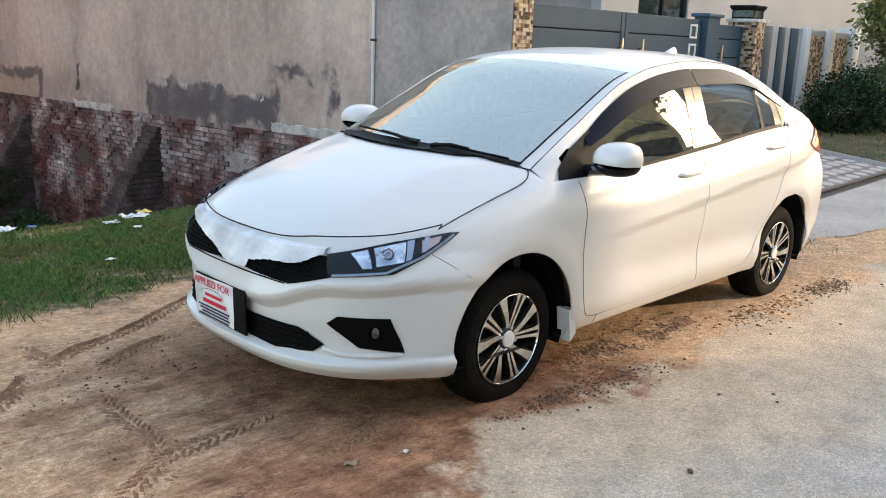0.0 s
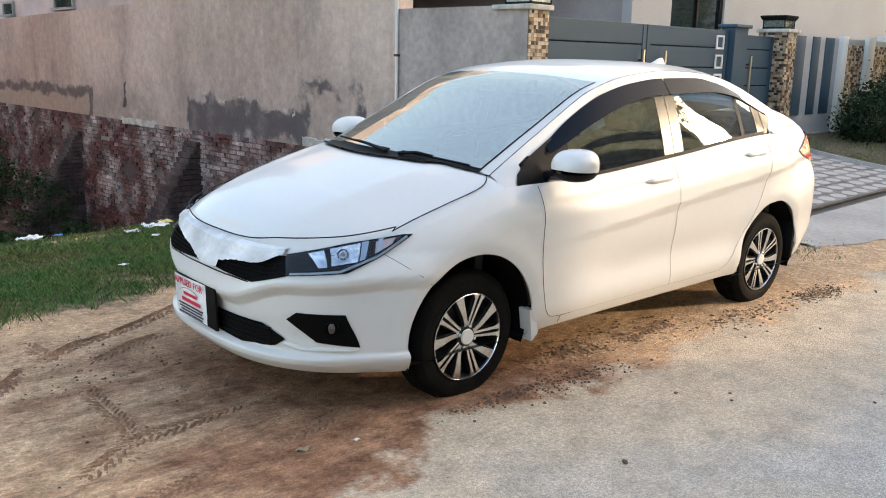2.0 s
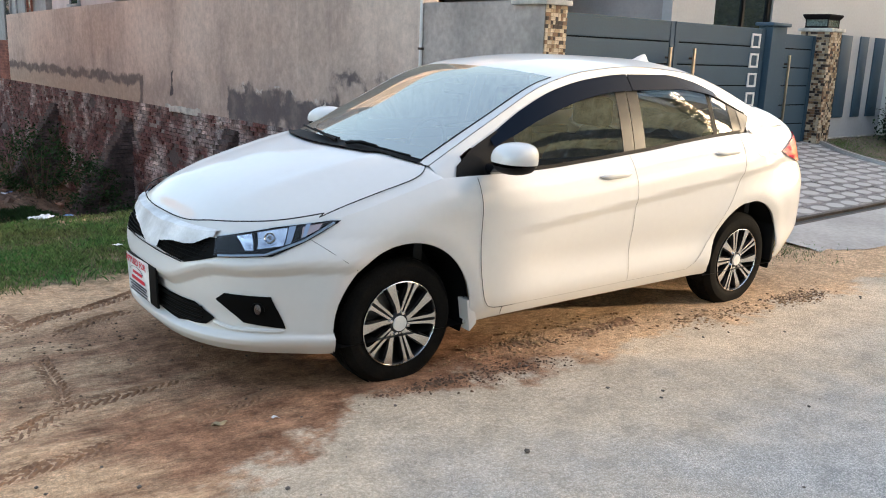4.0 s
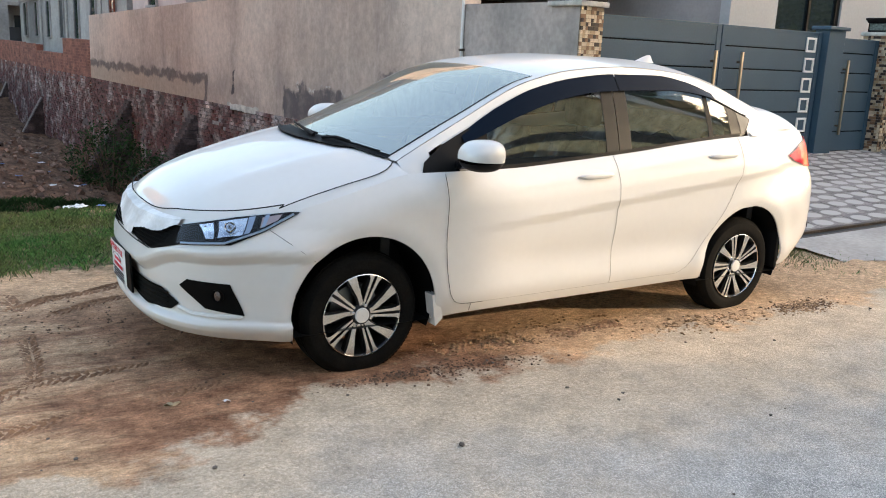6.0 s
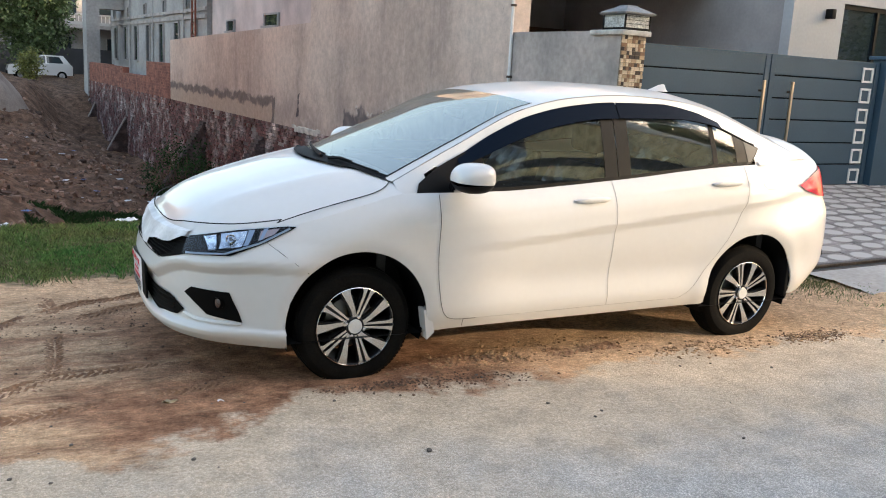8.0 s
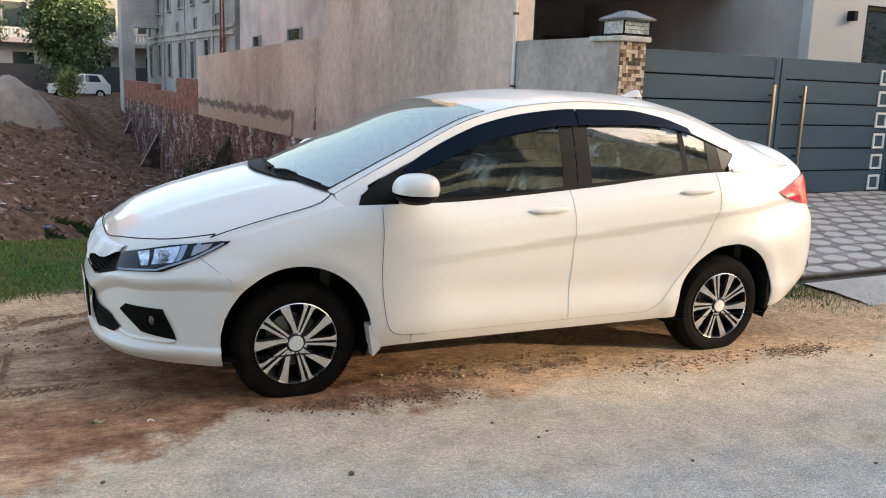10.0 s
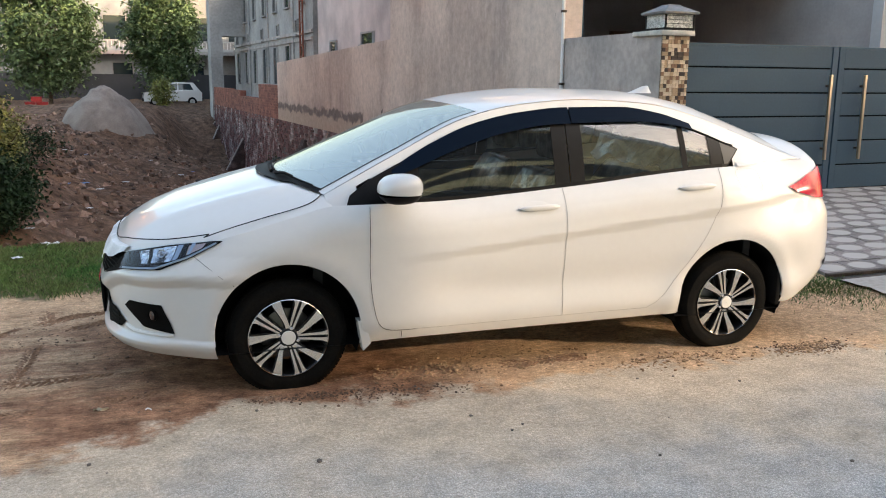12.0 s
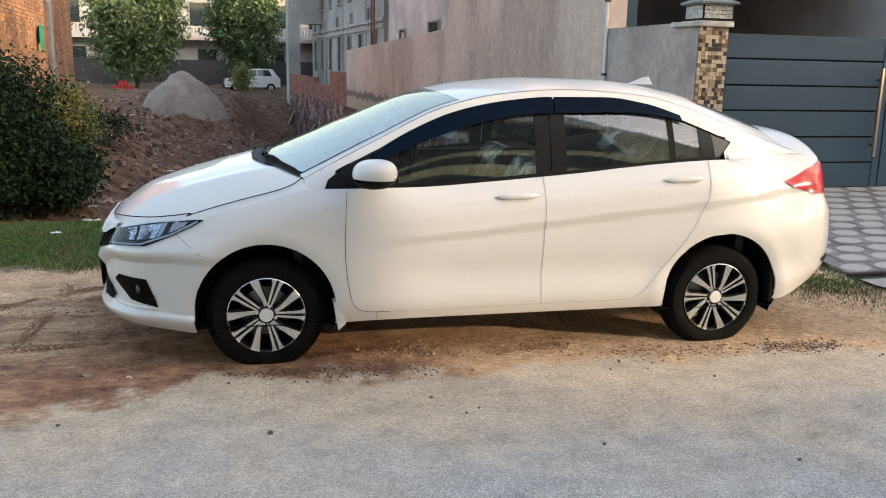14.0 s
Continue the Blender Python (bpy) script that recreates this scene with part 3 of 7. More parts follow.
def body(a, z):
    """A point of the lower body: a runs from 0 (middle of the nose) along the left side to 1 (middle of the tail)."""
    xf, xr = nose(z), tail(z)
    if a < 0.42:
        q, n, xc, ext = (1 - a / 0.42) * math.pi / 2, 2.95, 0.3, 0.3 - xf
        x, k = xc - ext * abs(math.sin(q)) ** (2 / n), abs(math.cos(q)) ** (2 / n)
    elif a < 0.62:
        x, k = 0.3 + (a - 0.42) / 0.20 * 2.2, 1.0
    else:
        q, n, xc, ext = (a - 0.62) / 0.38 * math.pi / 2, 4.0 + 3.0 * step(0.62, 0.92, z), 2.5, xr - 2.5
        x, k = xc + ext * abs(math.sin(q)) ** (2 / n), abs(math.cos(q)) ** (2 / n)
    top, low = shoulder(x), hem(x)
    r = max(0, (z - (top - 0.17)) / 0.17)
    inset = 0.085 * r * r * k
    if a > 0.62:
        x -= 0.06 * r * r * (1 - k)
    r2 = max(0, (low + 0.13 - z) / 0.13)
    inset += 0.035 * r2 * r2
    # pressed crease that climbs along the doors to the tail lamp, hollow below it
    zc = 0.675 + 0.10 * (x - 0.67)
    fade = step(0.45, 1.0, x) * (1 - step(3.0, 3.3, x))
    d = z - zc
    inset -= fade * 0.016 * max(0, 1 - abs(d) / (0.045 if d < 0 else 0.13))
    inset += fade * 0.018 * math.exp(-((z - 0.47) / 0.10) ** 2)
    inset += 0.115 * step(2.55, 3.1, x) * step(0.62, 0.98, z)
    # brow over the lower bumper and the lip along its foot
    if a < 0.40:
        yy = HW * k
        brow = 0.49 + 0.10 * step(0.22, 0.56, yy) + 0.02 * step(0.6, 0.8, yy)
        # flat faces with hard edges: brow, set-back fog panel, ledge, chin
        push = float(np.interp(z, (0.17, 0.192, 0.240, 0.268, 0.288, brow - 0.055, brow - 0.016, brow + 0.004, brow + 0.09), (-0.012, 0.004, 0.028, 0.030, -0.006, -0.012, 0.020, 0.026, 0.0)))
        x -= push * step(0.40, 0.30, a)
        inset -= 0.5 * push * step(0.02, 0.2, a) * step(0.40, 0.30, a)
    # wheel-arch swell
    inset -= 0.022 * math.exp(-((x + 0.33) / 0.13) ** 2) * (1 - step(0.55, 0.72, z))
    for xw in (0.0, 2.6):
        rr = math.hypot(x - xw, z - 0.3)
        inset -= 0.010 * math.exp(-((rr - 0.40) / 0.07) ** 2) * step(0.3, 0.42, rr)
    return Vector((x, -(HW - inset) * k, z))


def top_z(a):
    return shoulder(body(a, 0.6).x)


def along(x, z):
    """The parameter a at which the left side stands at x."""
    lo, hi = 0.0, 1.0
    for _ in range(30):
        mid = (lo + hi) / 2
        lo, hi = (mid, hi) if body(mid, z).x < x else (lo, mid)
    return lo


def across(y, z):
    """The parameter a on the nose at distance y from the middle."""
    lo, hi = 0.0, 0.42
    for _ in range(30):
        mid = (lo + hi) / 2
        lo, hi = (mid, hi) if -body(mid, z).y < y else (lo, mid)
    return lo


def outward(a, z):
    e = 0.002
    d = (body(min(a + e, 1), z) - body(max(a - e, 0), z)).cross(body(a, z + 0.004) - body(a, z - 0.004))
    n = d.normalized()
    return n if n.dot(body(a, z) - Vector((1.3, 0, 0.5))) > 0 else -n


HOOD_C = curve([-0.95, -0.84, -0.80, -0.75, -0.6, -0.42, -0.24, -0.06, 0.12, 0.3], [0.0, 0.0, 0.018, 0.064, 0.134, 0.161, 0.165, 0.157, 0.144, 0.125])


def hood(x, y, ys):
    """Height of the bonnet's skin over the shoulder line."""
    g = min(abs(y) / max(ys, 0.01), 1)
    ridge = 0.010 * math.exp(-((abs(y) - 0.50 + 0.12 * (0.3 - x)) / 0.05) ** 2) * step(-0.8, -0.4, x)
    return shoulder(x) + HOOD_C(x) * (1 - g ** 3) + ridge


STOPS = [0, 1, 2, 3, 4, 5, 6, 7, 8, 9]
RX, RY, RZ = (curve(STOPS, v) for v in ([0.21, 0.58, 0.99, 1.3, 1.67, 2.1, 2.4, 2.7, 3.0, 3.25], [0.665, 0.635, 0.605, 0.59, 0.585, 0.585, 0.595, 0.61, 0.62, 0.61], [0.975, 1.165, 1.358, 1.425, 1.452, 1.428, 1.362, 1.258, 1.15, 1.075]))
CX, CZ = (curve(STOPS, v) for v in ([0.0, 0.5, 0.93, 1.25, 1.67, 2.1, 2.5, 2.85, 3.2, 3.42], [1.022, 1.226, 1.390, 1.455, 1.489, 1.484, 1.428, 1.322, 1.19, 1.065]))
belt_y = curve([0.2, 0.8, 1.5, 2.5, 2.7, 2.9, 3.1, 3.4], [0.735, 0.75, 0.757, 0.745, 0.732, 0.672, 0.634, 0.52])
rail_z = curve([RX(k / 4) for k in range(37)], [RZ(k / 4) for k in range(37)])
rail_y = curve([RX(k / 4) for k in range(37)], [RY(k / 4) for k in range(37)])


def canopy(t, g):
    """Top of the cabin: t along the roof rail, g from -1 (left rail) to 1."""
    return Vector((RX(t) + (CX(t) - RX(t)) * (1 - g * g), RY(t) * g, RZ(t) + (CZ(t) - RZ(t)) * (1 - abs(g) ** 2.4)))


def flank(x, z, out=0.0):
    """Left side of the cabin above the belt."""
    zb, zr = shoulder(x), rail_z(x)
    s = (z - zb) / max(zr - zb, 0.02)
    return Vector((x, -(belt_y(x) + (rail_y(x) - belt_y(x)) * s + 0.014 * max(0, s * (1 - s)) * 4 + out), z))


def mirrored(bm):
    """Adds the right-hand half."""
    g = bmesh.ops.duplicate(bm, geom=bm.verts[:] + bm.edges[:] + bm.faces[:])["geom"]
    for v in g:
        if isinstance(v, bmesh.types.BMVert):
            v.co.y = -v.co.y
    return bm


def on_side(poly, out, res=0.03, f=None, thick=0.0):
    """A panel given by a convex polygon in (x, z) laid on the flank or the body; f(x, z, out) gives the point."""
    f = f or flank
    xs, zs = [p[0] for p in poly], [p[1] for p in poly]
    bm = bmesh.new()
    n, m = max(1, int((max(xs) - min(xs)) / res)), max(1, int((max(zs) - min(zs)) / res))
    sheet(bm, n, m, lambda s, t: Vector((min(xs) + s * (max(xs) - min(xs)), 0, min(zs) + t * (max(zs) - min(zs)))))
    area = sum(poly[i - 1][0] * poly[i][1] - poly[i][0] * poly[i - 1][1] for i in range(len(poly)))
    for i in range(len(poly)):
        a, b = poly[i - 1], poly[i]
        nx, nz = (b[1] - a[1], -(b[0] - a[0])) if area > 0 else (-(b[1] - a[1]), b[0] - a[0])
        bmesh.ops.bisect_plane(bm, geom=bm.verts[:] + bm.edges[:] + bm.faces[:], plane_co=(a[0], 0, a[1]), plane_no=(nx, 0, nz), clear_outer=True, dist=1e-5)
    for v in bm.verts:
        v.co = f(v.co.x, v.co.z, out)
    if thick:
        r = bmesh.ops.extrude_face_region(bm, geom=bm.faces[:])
        for v in r["geom"]:
            if isinstance(v, bmesh.types.BMVert):
                v.co.y += thick
    return bm


def band(top, low, x0, x1, out0, out1, n=28, f=None):
    """A strip on the flank between two curves of x, its upper edge out0 and lower edge out1 from the skin."""
    f = f or flank
    bm = bmesh.new()
    return sheet(bm, n, 4, lambda s, t: f(x0 + s * (x1 - x0), low(x0 + s * (x1 - x0)) + t * (top(x0 + s * (x1 - x0)) - low(x0 + s * (x1 - x0))), out1 + (out0 - out1) * t))


def body_at(x, z, out=0.0):
    a = along(x, z)
    return body(a, z) + out * outward(a, z)


# ---- the car: build ----
car = thing("car", "white compact sedan with a taped bonnet lip, parked on bare earth", "car")
# its left wheels have sunk into the soft verge, so it leans a little
car.matrix_world = pose(0, -0.79, 0, 1.3, 0, 0) @ Matrix.Translation((0, 0.79, 0))

ARCH = 0.366


def panel_of(x, y, z):
    """Which panel a point of the lower body belongs to."""
    if x < -0.05 and z < 0.70 - 0.85 * (x + 0.36) * (x > -0.36) and (x < -0.34 or z < 0.40):
        return "front_bumper"
    if x > 2.95 and z < 0.86 and (x > 3.1 or z < 0.62):
        return "rear_bumper"
    front = 0.42 + 0.02 * ((z - 0.63) / 0.3) ** 2 + 0.12 * step(0.40, 0.26, z)
    back = rear_line(z)
    if z < 0.285 and 0.3 < x < 2.4:
        return "sill"
    if front < x < 1.495 and z > 0.28:
        return "front_door"
    if 1.495 <= x < back and z > 0.28:
        return "rear_door"
    return "front_fender" if x <= 1 else "rear_quarter"


rear_line = curve([0.28, 0.32, 0.45, 0.58, 0.75, 0.89, 1.09], [2.0, 2.08, 2.20, 2.30, 2.41, 2.46, 2.48])


def build_body():
    cols = 260
    params = [0.42 * (k / 110) ** 1.0 for k in range(110)] + [0.42 + 0.2 * k / 90 for k in range(90)] + [0.62 + 0.38 * k / 80 for k in range(81)]
    rows = 44
    pts, norms = [], []
    for a in params:
        col, nn = [], []
        x_mid = body(a, 0.6).x
        for j in range(rows + 1):
            f = j / rows
            lo, hi = hem(x_mid), shoulder(x_mid)
            z = lo + (hi - lo) * f
            col.append(body(a, z))
            nn.append(outward(a, z))
        pts.append(col)
        norms.append(nn)
    # push what lies inside a wheel arch out to its rim
    groups = {}
    for i in range(len(params) - 1):
        for j in range(rows):
            quad = [(i, j), (i + 1, j), (i + 1, j + 1), (i, j + 1)]
            inside = 0
            for p, q in quad:
                c = pts[p][q]
                if abs(c.y) > 0.6 and any(math.hypot(c.x - xw, c.z - 0.30) < ARCH for xw in (0.0, 2.6)):
                    inside += 1
            if inside == 4:
                continue
            c = sum((pts[p][q] for p, q in quad), Vector()) / 4
            groups.setdefault(panel_of(c.x, c.y, c.z), []).append(quad)
    fixed = {}

    def place(p, q):
        if (p, q) not in fixed:
            c = pts[p][q].copy()
            if abs(c.y) > 0.6:
                for xw in (0.0, 2.6):
                    r = math.hypot(c.x - xw, c.z - 0.30)
                    if r < ARCH:
                        k = ARCH / max(r, 0.01)
                        c.x, c.z = xw + (c.x - xw) * k, 0.30 + (c.z - 0.30) * k
            fixed[(p, q)] = c
        return fixed[(p, q)]
    labels = {"front_bumper": "white moulded front bumper", "front_door": "white front door", "rear_door": "white rear door"}
    for name, quads in groups.items():
        for side in ((1, -1) if name not in ("front_bumper", "rear_bumper") else (0,)):
            me = bpy.data.meshes.new(name)
            verts, faces, nrm, index = [], [], [], {}
            for flip in ((1, -1) if side == 0 else (side,)):
                index.clear()
                for quad in quads:
                    ids = []
                    for p, q in quad:
                        if (p, q) not in index:
                            index[(p, q)] = len(verts)
                            c, n = place(p, q), norms[p][q]
                            verts.append((c.x, c.y * flip, c.z))
                            nrm.append((n.x, n.y * flip, n.z))
                        ids.append(index[(p, q)])
                    faces.append(ids if flip > 0 else ids[::-1])
            me.from_pydata(verts, [], faces)
            me.materials.append(M_paint)
            me.shade_smooth()
            me.normals_split_custom_set_from_vertices(nrm)
            ob = new(name, me)
            ob.parent = car
            if name in labels:
                tagged(ob, labels[name])


build_body()

x_lip = body(0.998, top_z(0.998)).x
DECK = curve([2.6, 2.9, 3.0, 3.1, 3.18, x_lip - 0.10, x_lip - 0.05, x_lip - 0.02, x_lip], [0.155, 0.150, 0.145, 0.136, 0.129, 0.120, 0.105, 0.083, 0.0])


def screen_edge(y):
    """Where the bonnet ends in front of the windscreen."""
    return 0.20 - 0.275 * (1 - min(abs(y) / 0.68, 1) ** 2.2)


# bonnet and boot lid, ruled across between the shoulder lines
def lid(name, a0, a1, drop_to=None):
    bm = bmesh.new()

    def f(s, t):
        a = a0 + (a1 - a0) * s
        e = body(a, top_z(a))
        y = e.y * (1 - 2 * t)
        x = e.x
        if x < 1:
            # the rear edge dips under the scuttle
            rear = 0.075 * step(screen_edge(y) + 0.01, screen_edge(y) + 0.16, x)
            return Vector((x, y, hood(x, y, -e.y) - shoulder(x) + e.z - rear))
        g = abs(1 - 2 * t)
        return Vector((x, y, e.z + DECK(x) * (1 - g ** 4)))
    sheet(bm, 110, 56, f)
    return part(name, bm, M_paint, car, sharp=60)


lid("bonnet", 0.004, along(0.32, 0.9))
lid("boot_lid", along(2.62, 1.0), 0.998)

# cabin top
def top(name, t0, t1, material, g0=-1.0, g1=1.0, label="", n=40):
    bm = sheet(bmesh.new(), n, 40, lambda s, t: canopy(t0 + (t1 - t0) * s, g0 + (g1 - g0) * t))
    return part(name, bm, material, car, label, sharp=60)


T_W, T_R = 2.25, 6.3
top("roof", T_W, T_R, M_paint)
top("windscreen", 0.0, T_W, M_shield, -0.93, 0.93, "windscreen reflecting the sky")
top("rear_window", T_R, 8.6, M_glass, -0.70, 0.70)
for g in (-1, 1):
    top("roof_pillar", 0.0, T_W, M_paint, g, 0.925 * g, n=30)
    top("rear_pillar", T_R, 9.0, M_paint, g, 0.69 * g, n=20)
    top("windscreen_seal", 0.0, T_W, M_black, 0.936 * g, 0.922 * g, n=30).location.z = 0.002

lin = lambda *p: curve([q[0] for q in p], [q[1] for q in p])
win_top = lin((0.55, 1.06), (0.66, 1.10), (0.91, 1.20), (1.2, 1.285), (1.47, 1.325), (1.63, 1.33), (2.0, 1.335), (2.28, 1.305), (2.47, 1.242), (2.6, 1.19))
visor_top = lin((0.53, 1.085), (0.8, 1.235), (1.02, 1.325), (1.3, 1.385), (1.57, 1.41), (1.9, 1.412), (2.15, 1.378), (2.35, 1.318))
zbelt = lambda x: shoulder(x) + 0.006


def both(make, name, material, label="", thin=True):
    """A part on the left side and its mirror image on the right."""
    ob = part(name, make(), material, car, label, sharp=40)
    bm = make()
    for v in bm.verts:
        v.co.y = -v.co.y
    part(name, bm, material, car, label, sharp=40)
    return ob


rail_low = lambda x: rail_z(x) - 0.003
both(lambda: band(rail_low, lambda x: min(visor_top(x), rail_z(x) - 0.012) - 0.03 if x < 2.35 else win_top(x) - 0.01, 0.36, 2.62, 0.0, 0.0), "cant_rail", M_paint)
both(lambda: band(lambda x: rail_z(x) - 0.002, lambda x: shoulder(x) - 0.014, 0.212, 0.372, 0.001, 0.004, 14), "pillar_foot", M_paint)
both(lambda: band(rail_low, lambda x: shoulder(x) - 0.01, 2.60, 3.2, 0.0, 0.0), "rear_pillar_skin", M_paint)
both(lambda: band(visor_top, lambda x: win_top(x) - 0.004, 0.56, 1.578, 0.006, 0.028), "wind_deflector", M_visor, "smoked acrylic wind deflector over the front window")
both(lambda: band(visor_top, lambda x: win_top(x) - 0.002, 1.586, 2.35, 0.006, 0.026), "wind_deflector", M_visor, "smoked acrylic wind deflector over the rear window")
both(lambda: band(win_top, zbelt, 0.66, 1.47, 0.0, 0.0), "front_side_glass", M_glass)
both(lambda: band(win_top, zbelt, 1.63, 2.265, 0.0, 0.0), "rear_side_glass", M_glass)
both(lambda: band(win_top, zbelt, 2.29, 2.455, 0.0, 0.0, 8), "quarter_glass", M_glass)
both(lambda: band(lambda x: win_top(x) + 0.07, zbelt, 1.462, 1.548, 0.004, 0.004, 6), "pillar_trim", M_pillar)
both(lambda: band(lambda x: win_top(x) + 0.07, zbelt, 1.553, 1.64, 0.004, 0.004, 6), "pillar_trim", M_pillar)
both(lambda: band(win_top, zbelt, 2.255, 2.292, 0.004, 0.004, 4), "window_divider", M_black)
both(lambda: on_side([(2.445, 1.07), (2.56, 1.082), (2.655, 1.172), (2.53, 1.225), (2.445, 1.26)], 0.004), "pillar_trim", M_pillar)
both(lambda: on_side([(2.535, 1.092), (2.56, 1.094), (2.642, 1.170), (2.53, 1.212)], 0.007), "quarter_trim", M_quarter, "grey triangular quarter trim")
both(lambda: on_side([(0.31, 0.925), (0.70, 0.93), (0.70, 1.12), (0.60, 1.128), (0.45, 1.055), (0.33, 0.975)], 0.010), "mirror_base", M_black)
both(lambda: band(lambda x: zbelt(x) + 0.012, lambda x: zbelt(x) - 0.008, 0.62, 2.52, 0.008, 0.008, 40), "belt_trim", M_black)
both(lambda: tube(bmesh.new(), [flank(x, win_top(x), 0.002) for x in np.linspace(0.62, 2.62, 40)], 0.007, 5), "window_seal", M_black)


# wheels
def wheel(xw, side):
    Y = -0.797 * side
    pl = lambda a, b, h: Vector((xw + a, Y + h * side, 0.268 + b))
    w = part("wheel", lathe(bmesh.new(), [(0.205, 0.012), (0.200, 0.004), (0.194, 0.012), (0.188, 0.06), (0.175, 0.19)], 48, pl), M_darkalloy, car)
    part("tyre", lathe(bmesh.new(), [(0.203, 0.015), (0.215, 0.006), (0.240, 0.0), (0.272, 0.004), (0.290, 0.018), (0.301, 0.035), (0.303, 0.07), (0.303, 0.15), (0.295, 0.178), (0.25, 0.19), (0.205, 0.18)], 56, pl), M_rubber, w, "black road tyre")
    bm = bmesh.new()
    for k in range(90):
        for h0, h1, sk in ((0.037, 0.072, 0.0), (0.08, 0.105, 0.02), (0.113, 0.145, 0.04)):
            a0 = 2 * math.pi * k / 90 + sk
            a1 = a0 + 2 * math.pi / 90 * 0.72
            ps = [pl(0.3035 * math.cos(a), 0.3035 * math.sin(a), h) for a, h in ((a0, h0), (a1, h0), (a1, h1), (a0, h1))]
            qs = [pl(0.3075 * math.cos(a), 0.3075 * math.sin(a), h) for a, h in ((a0, h0), (a1, h0), (a1, h1), (a0, h1))]
            P, Q = [bm.verts.new(p) for p in ps], [bm.verts.new(p) for p in qs]
            bm.faces.new(Q)
            for i in range(4):
                bm.faces.new((P[i], P[(i + 1) % 4], Q[(i + 1) % 4], Q[i]))
    part("tread", bm, M_rubber, w, smooth=False)
    part("rim_lip", lathe(bmesh.new(), [(0.2045, 0.012), (0.2035, 0.003), (0.2005, 0.001), (0.198, 0.006), (0.198, 0.012)], 48, pl), M_alloy, w, "bright machined rim lip")
    part("brake_disc", lathe(bmesh.new(), [(0.01, 0.08), (0.13, 0.10), (0.135, 0.115), (0.01, 0.12)], 32, pl), plain("cast_iron", (0.25, 0.25, 0.25), 0.4, 0.9) if "cast_iron" not in bpy.data.materials else bpy.data.materials["cast_iron"], w)
    turn0 = 0.61 if xw < 1 else -0.05

    def spoke(ang, spec, material, h0, h1, name, bend=0.0):
        bm = bmesh.new()
        left, right = [], []
        for r, off, wd, dip in spec:
            for lst, sgn in ((left, -1), (right, 1)):
                lst.append((r, off + sgn * wd / 2, dip))
        n = len(left)
        def at(r, o, h):
            a = ang + o / max(r, 0.03)
            return pl(r * math.cos(a), r * math.sin(a), h)
        F = [[bm.verts.new(at(r, o, h0 + d)) for r, o, d in lst] for lst in (left, right)]
        K = [[bm.verts.new(at(r, o, h1 + d)) for r, o, d in lst] for lst in (left, right)]
        for i in range(n - 1):
            bm.faces.new((F[0][i], F[0][i + 1], F[1][i + 1], F[1][i]))
            bm.faces.new((K[0][i], K[1][i], K[1][i + 1], K[0][i + 1]))
            for s in (0, 1):
                bm.faces.new((F[s][i], K[s][i], K[s][i + 1], F[s][i + 1]))
        bm.faces.new((F[0][0], F[1][0], K[1][0], K[0][0]))
        bm.faces.new((F[0][-1], K[0][-1], K[1][-1], F[1][-1]))
        part(name, bm, material, w, smooth=False)
    for k in range(5):
        a = turn0 + k * 2 * math.pi / 5
        # one broad spoke that bends as it leaves the hub, then a pair of straight bars
        spoke(a, [(0.034, -0.010, 0.022, 0.016), (0.06, -0.014, 0.021, 0.013), (0.09, -0.013, 0.023, 0.010), (0.13, -0.007, 0.030, 0.005), (0.17, -0.001, 0.039, 0.002), (0.2, 0.002, 0.048, 0.001)], M_alloy, 0.003, 0.012, "spoke")
        spoke(a, [(0.034, -0.010, 0.032, 0.016), (0.09, -0.013, 0.032, 0.012), (0.13, -0.007, 0.040, 0.008), (0.195, 0.002, 0.056, 0.005)], M_darkalloy, 0.012, 0.045, "spoke_back")
        a += math.pi / 5
        for o in (-1, 1):
            spoke(a, [(0.034, o * 0.007, 0.009, 0.016), (0.09, o * 0.0105, 0.012, 0.011), (0.16, o * 0.0145, 0.0145, 0.004), (0.182, o * 0.0165, 0.018, 0.002), (0.2, o * 0.021, 0.028, 0.001)], M_alloy, 0.003, 0.012, "spoke")
        spoke(a, [(0.034, 0, 0.030, 0.02), (0.1, 0, 0.040, 0.018), (0.195, 0, 0.060, 0.012)], M_darkalloy, 0.012, 0.045, "spoke_back")
    part("hub", lathe(bmesh.new(), [(0.05, 0.04), (0.052, 0.022), (0.046, 0.014), (0.03, 0.012)], 24, pl), M_darkalloy, w)
    part("centre_cap", lathe(bmesh.new(), [(0.037, 0.014), (0.035, 0.004), (0.001, 0.003)], 24, pl), M_white, w, "pale sticker on the centre cap")
    for k in range(4):
        a = turn0 + 0.63 + k * math.pi / 2
        part("lug_nut", lathe(bmesh.new(), [(0.009, 0.02), (0.009, 0.008), (0.001, 0.007)], 6, lambda p, q, h: pl(0.05 * math.cos(a) + p, 0.05 * math.sin(a) + q, h)), M_chrome, w)
    # wheel housing
    bm = bmesh.new()
    sheet(bm, 28, 3, lambda s, t: Vector((xw + (ARCH + 0.004) * math.cos(-0.35 + s * (math.pi + 0.7)), (-0.800 + 0.30 * t) * side, 0.30 + (ARCH + 0.004) * math.sin(-0.35 + s * (math.pi + 0.7)))))
    box(bm, (xw - 0.36, min(-0.50 * side, -0.515 * side), 0.15), (xw + 0.36, max(-0.50 * side, -0.515 * side), 0.68))
    part("wheel_housing", bm, M_black, car)


for side in (1, -1):
    wheel(0.0, side)
    wheel(2.6, side)

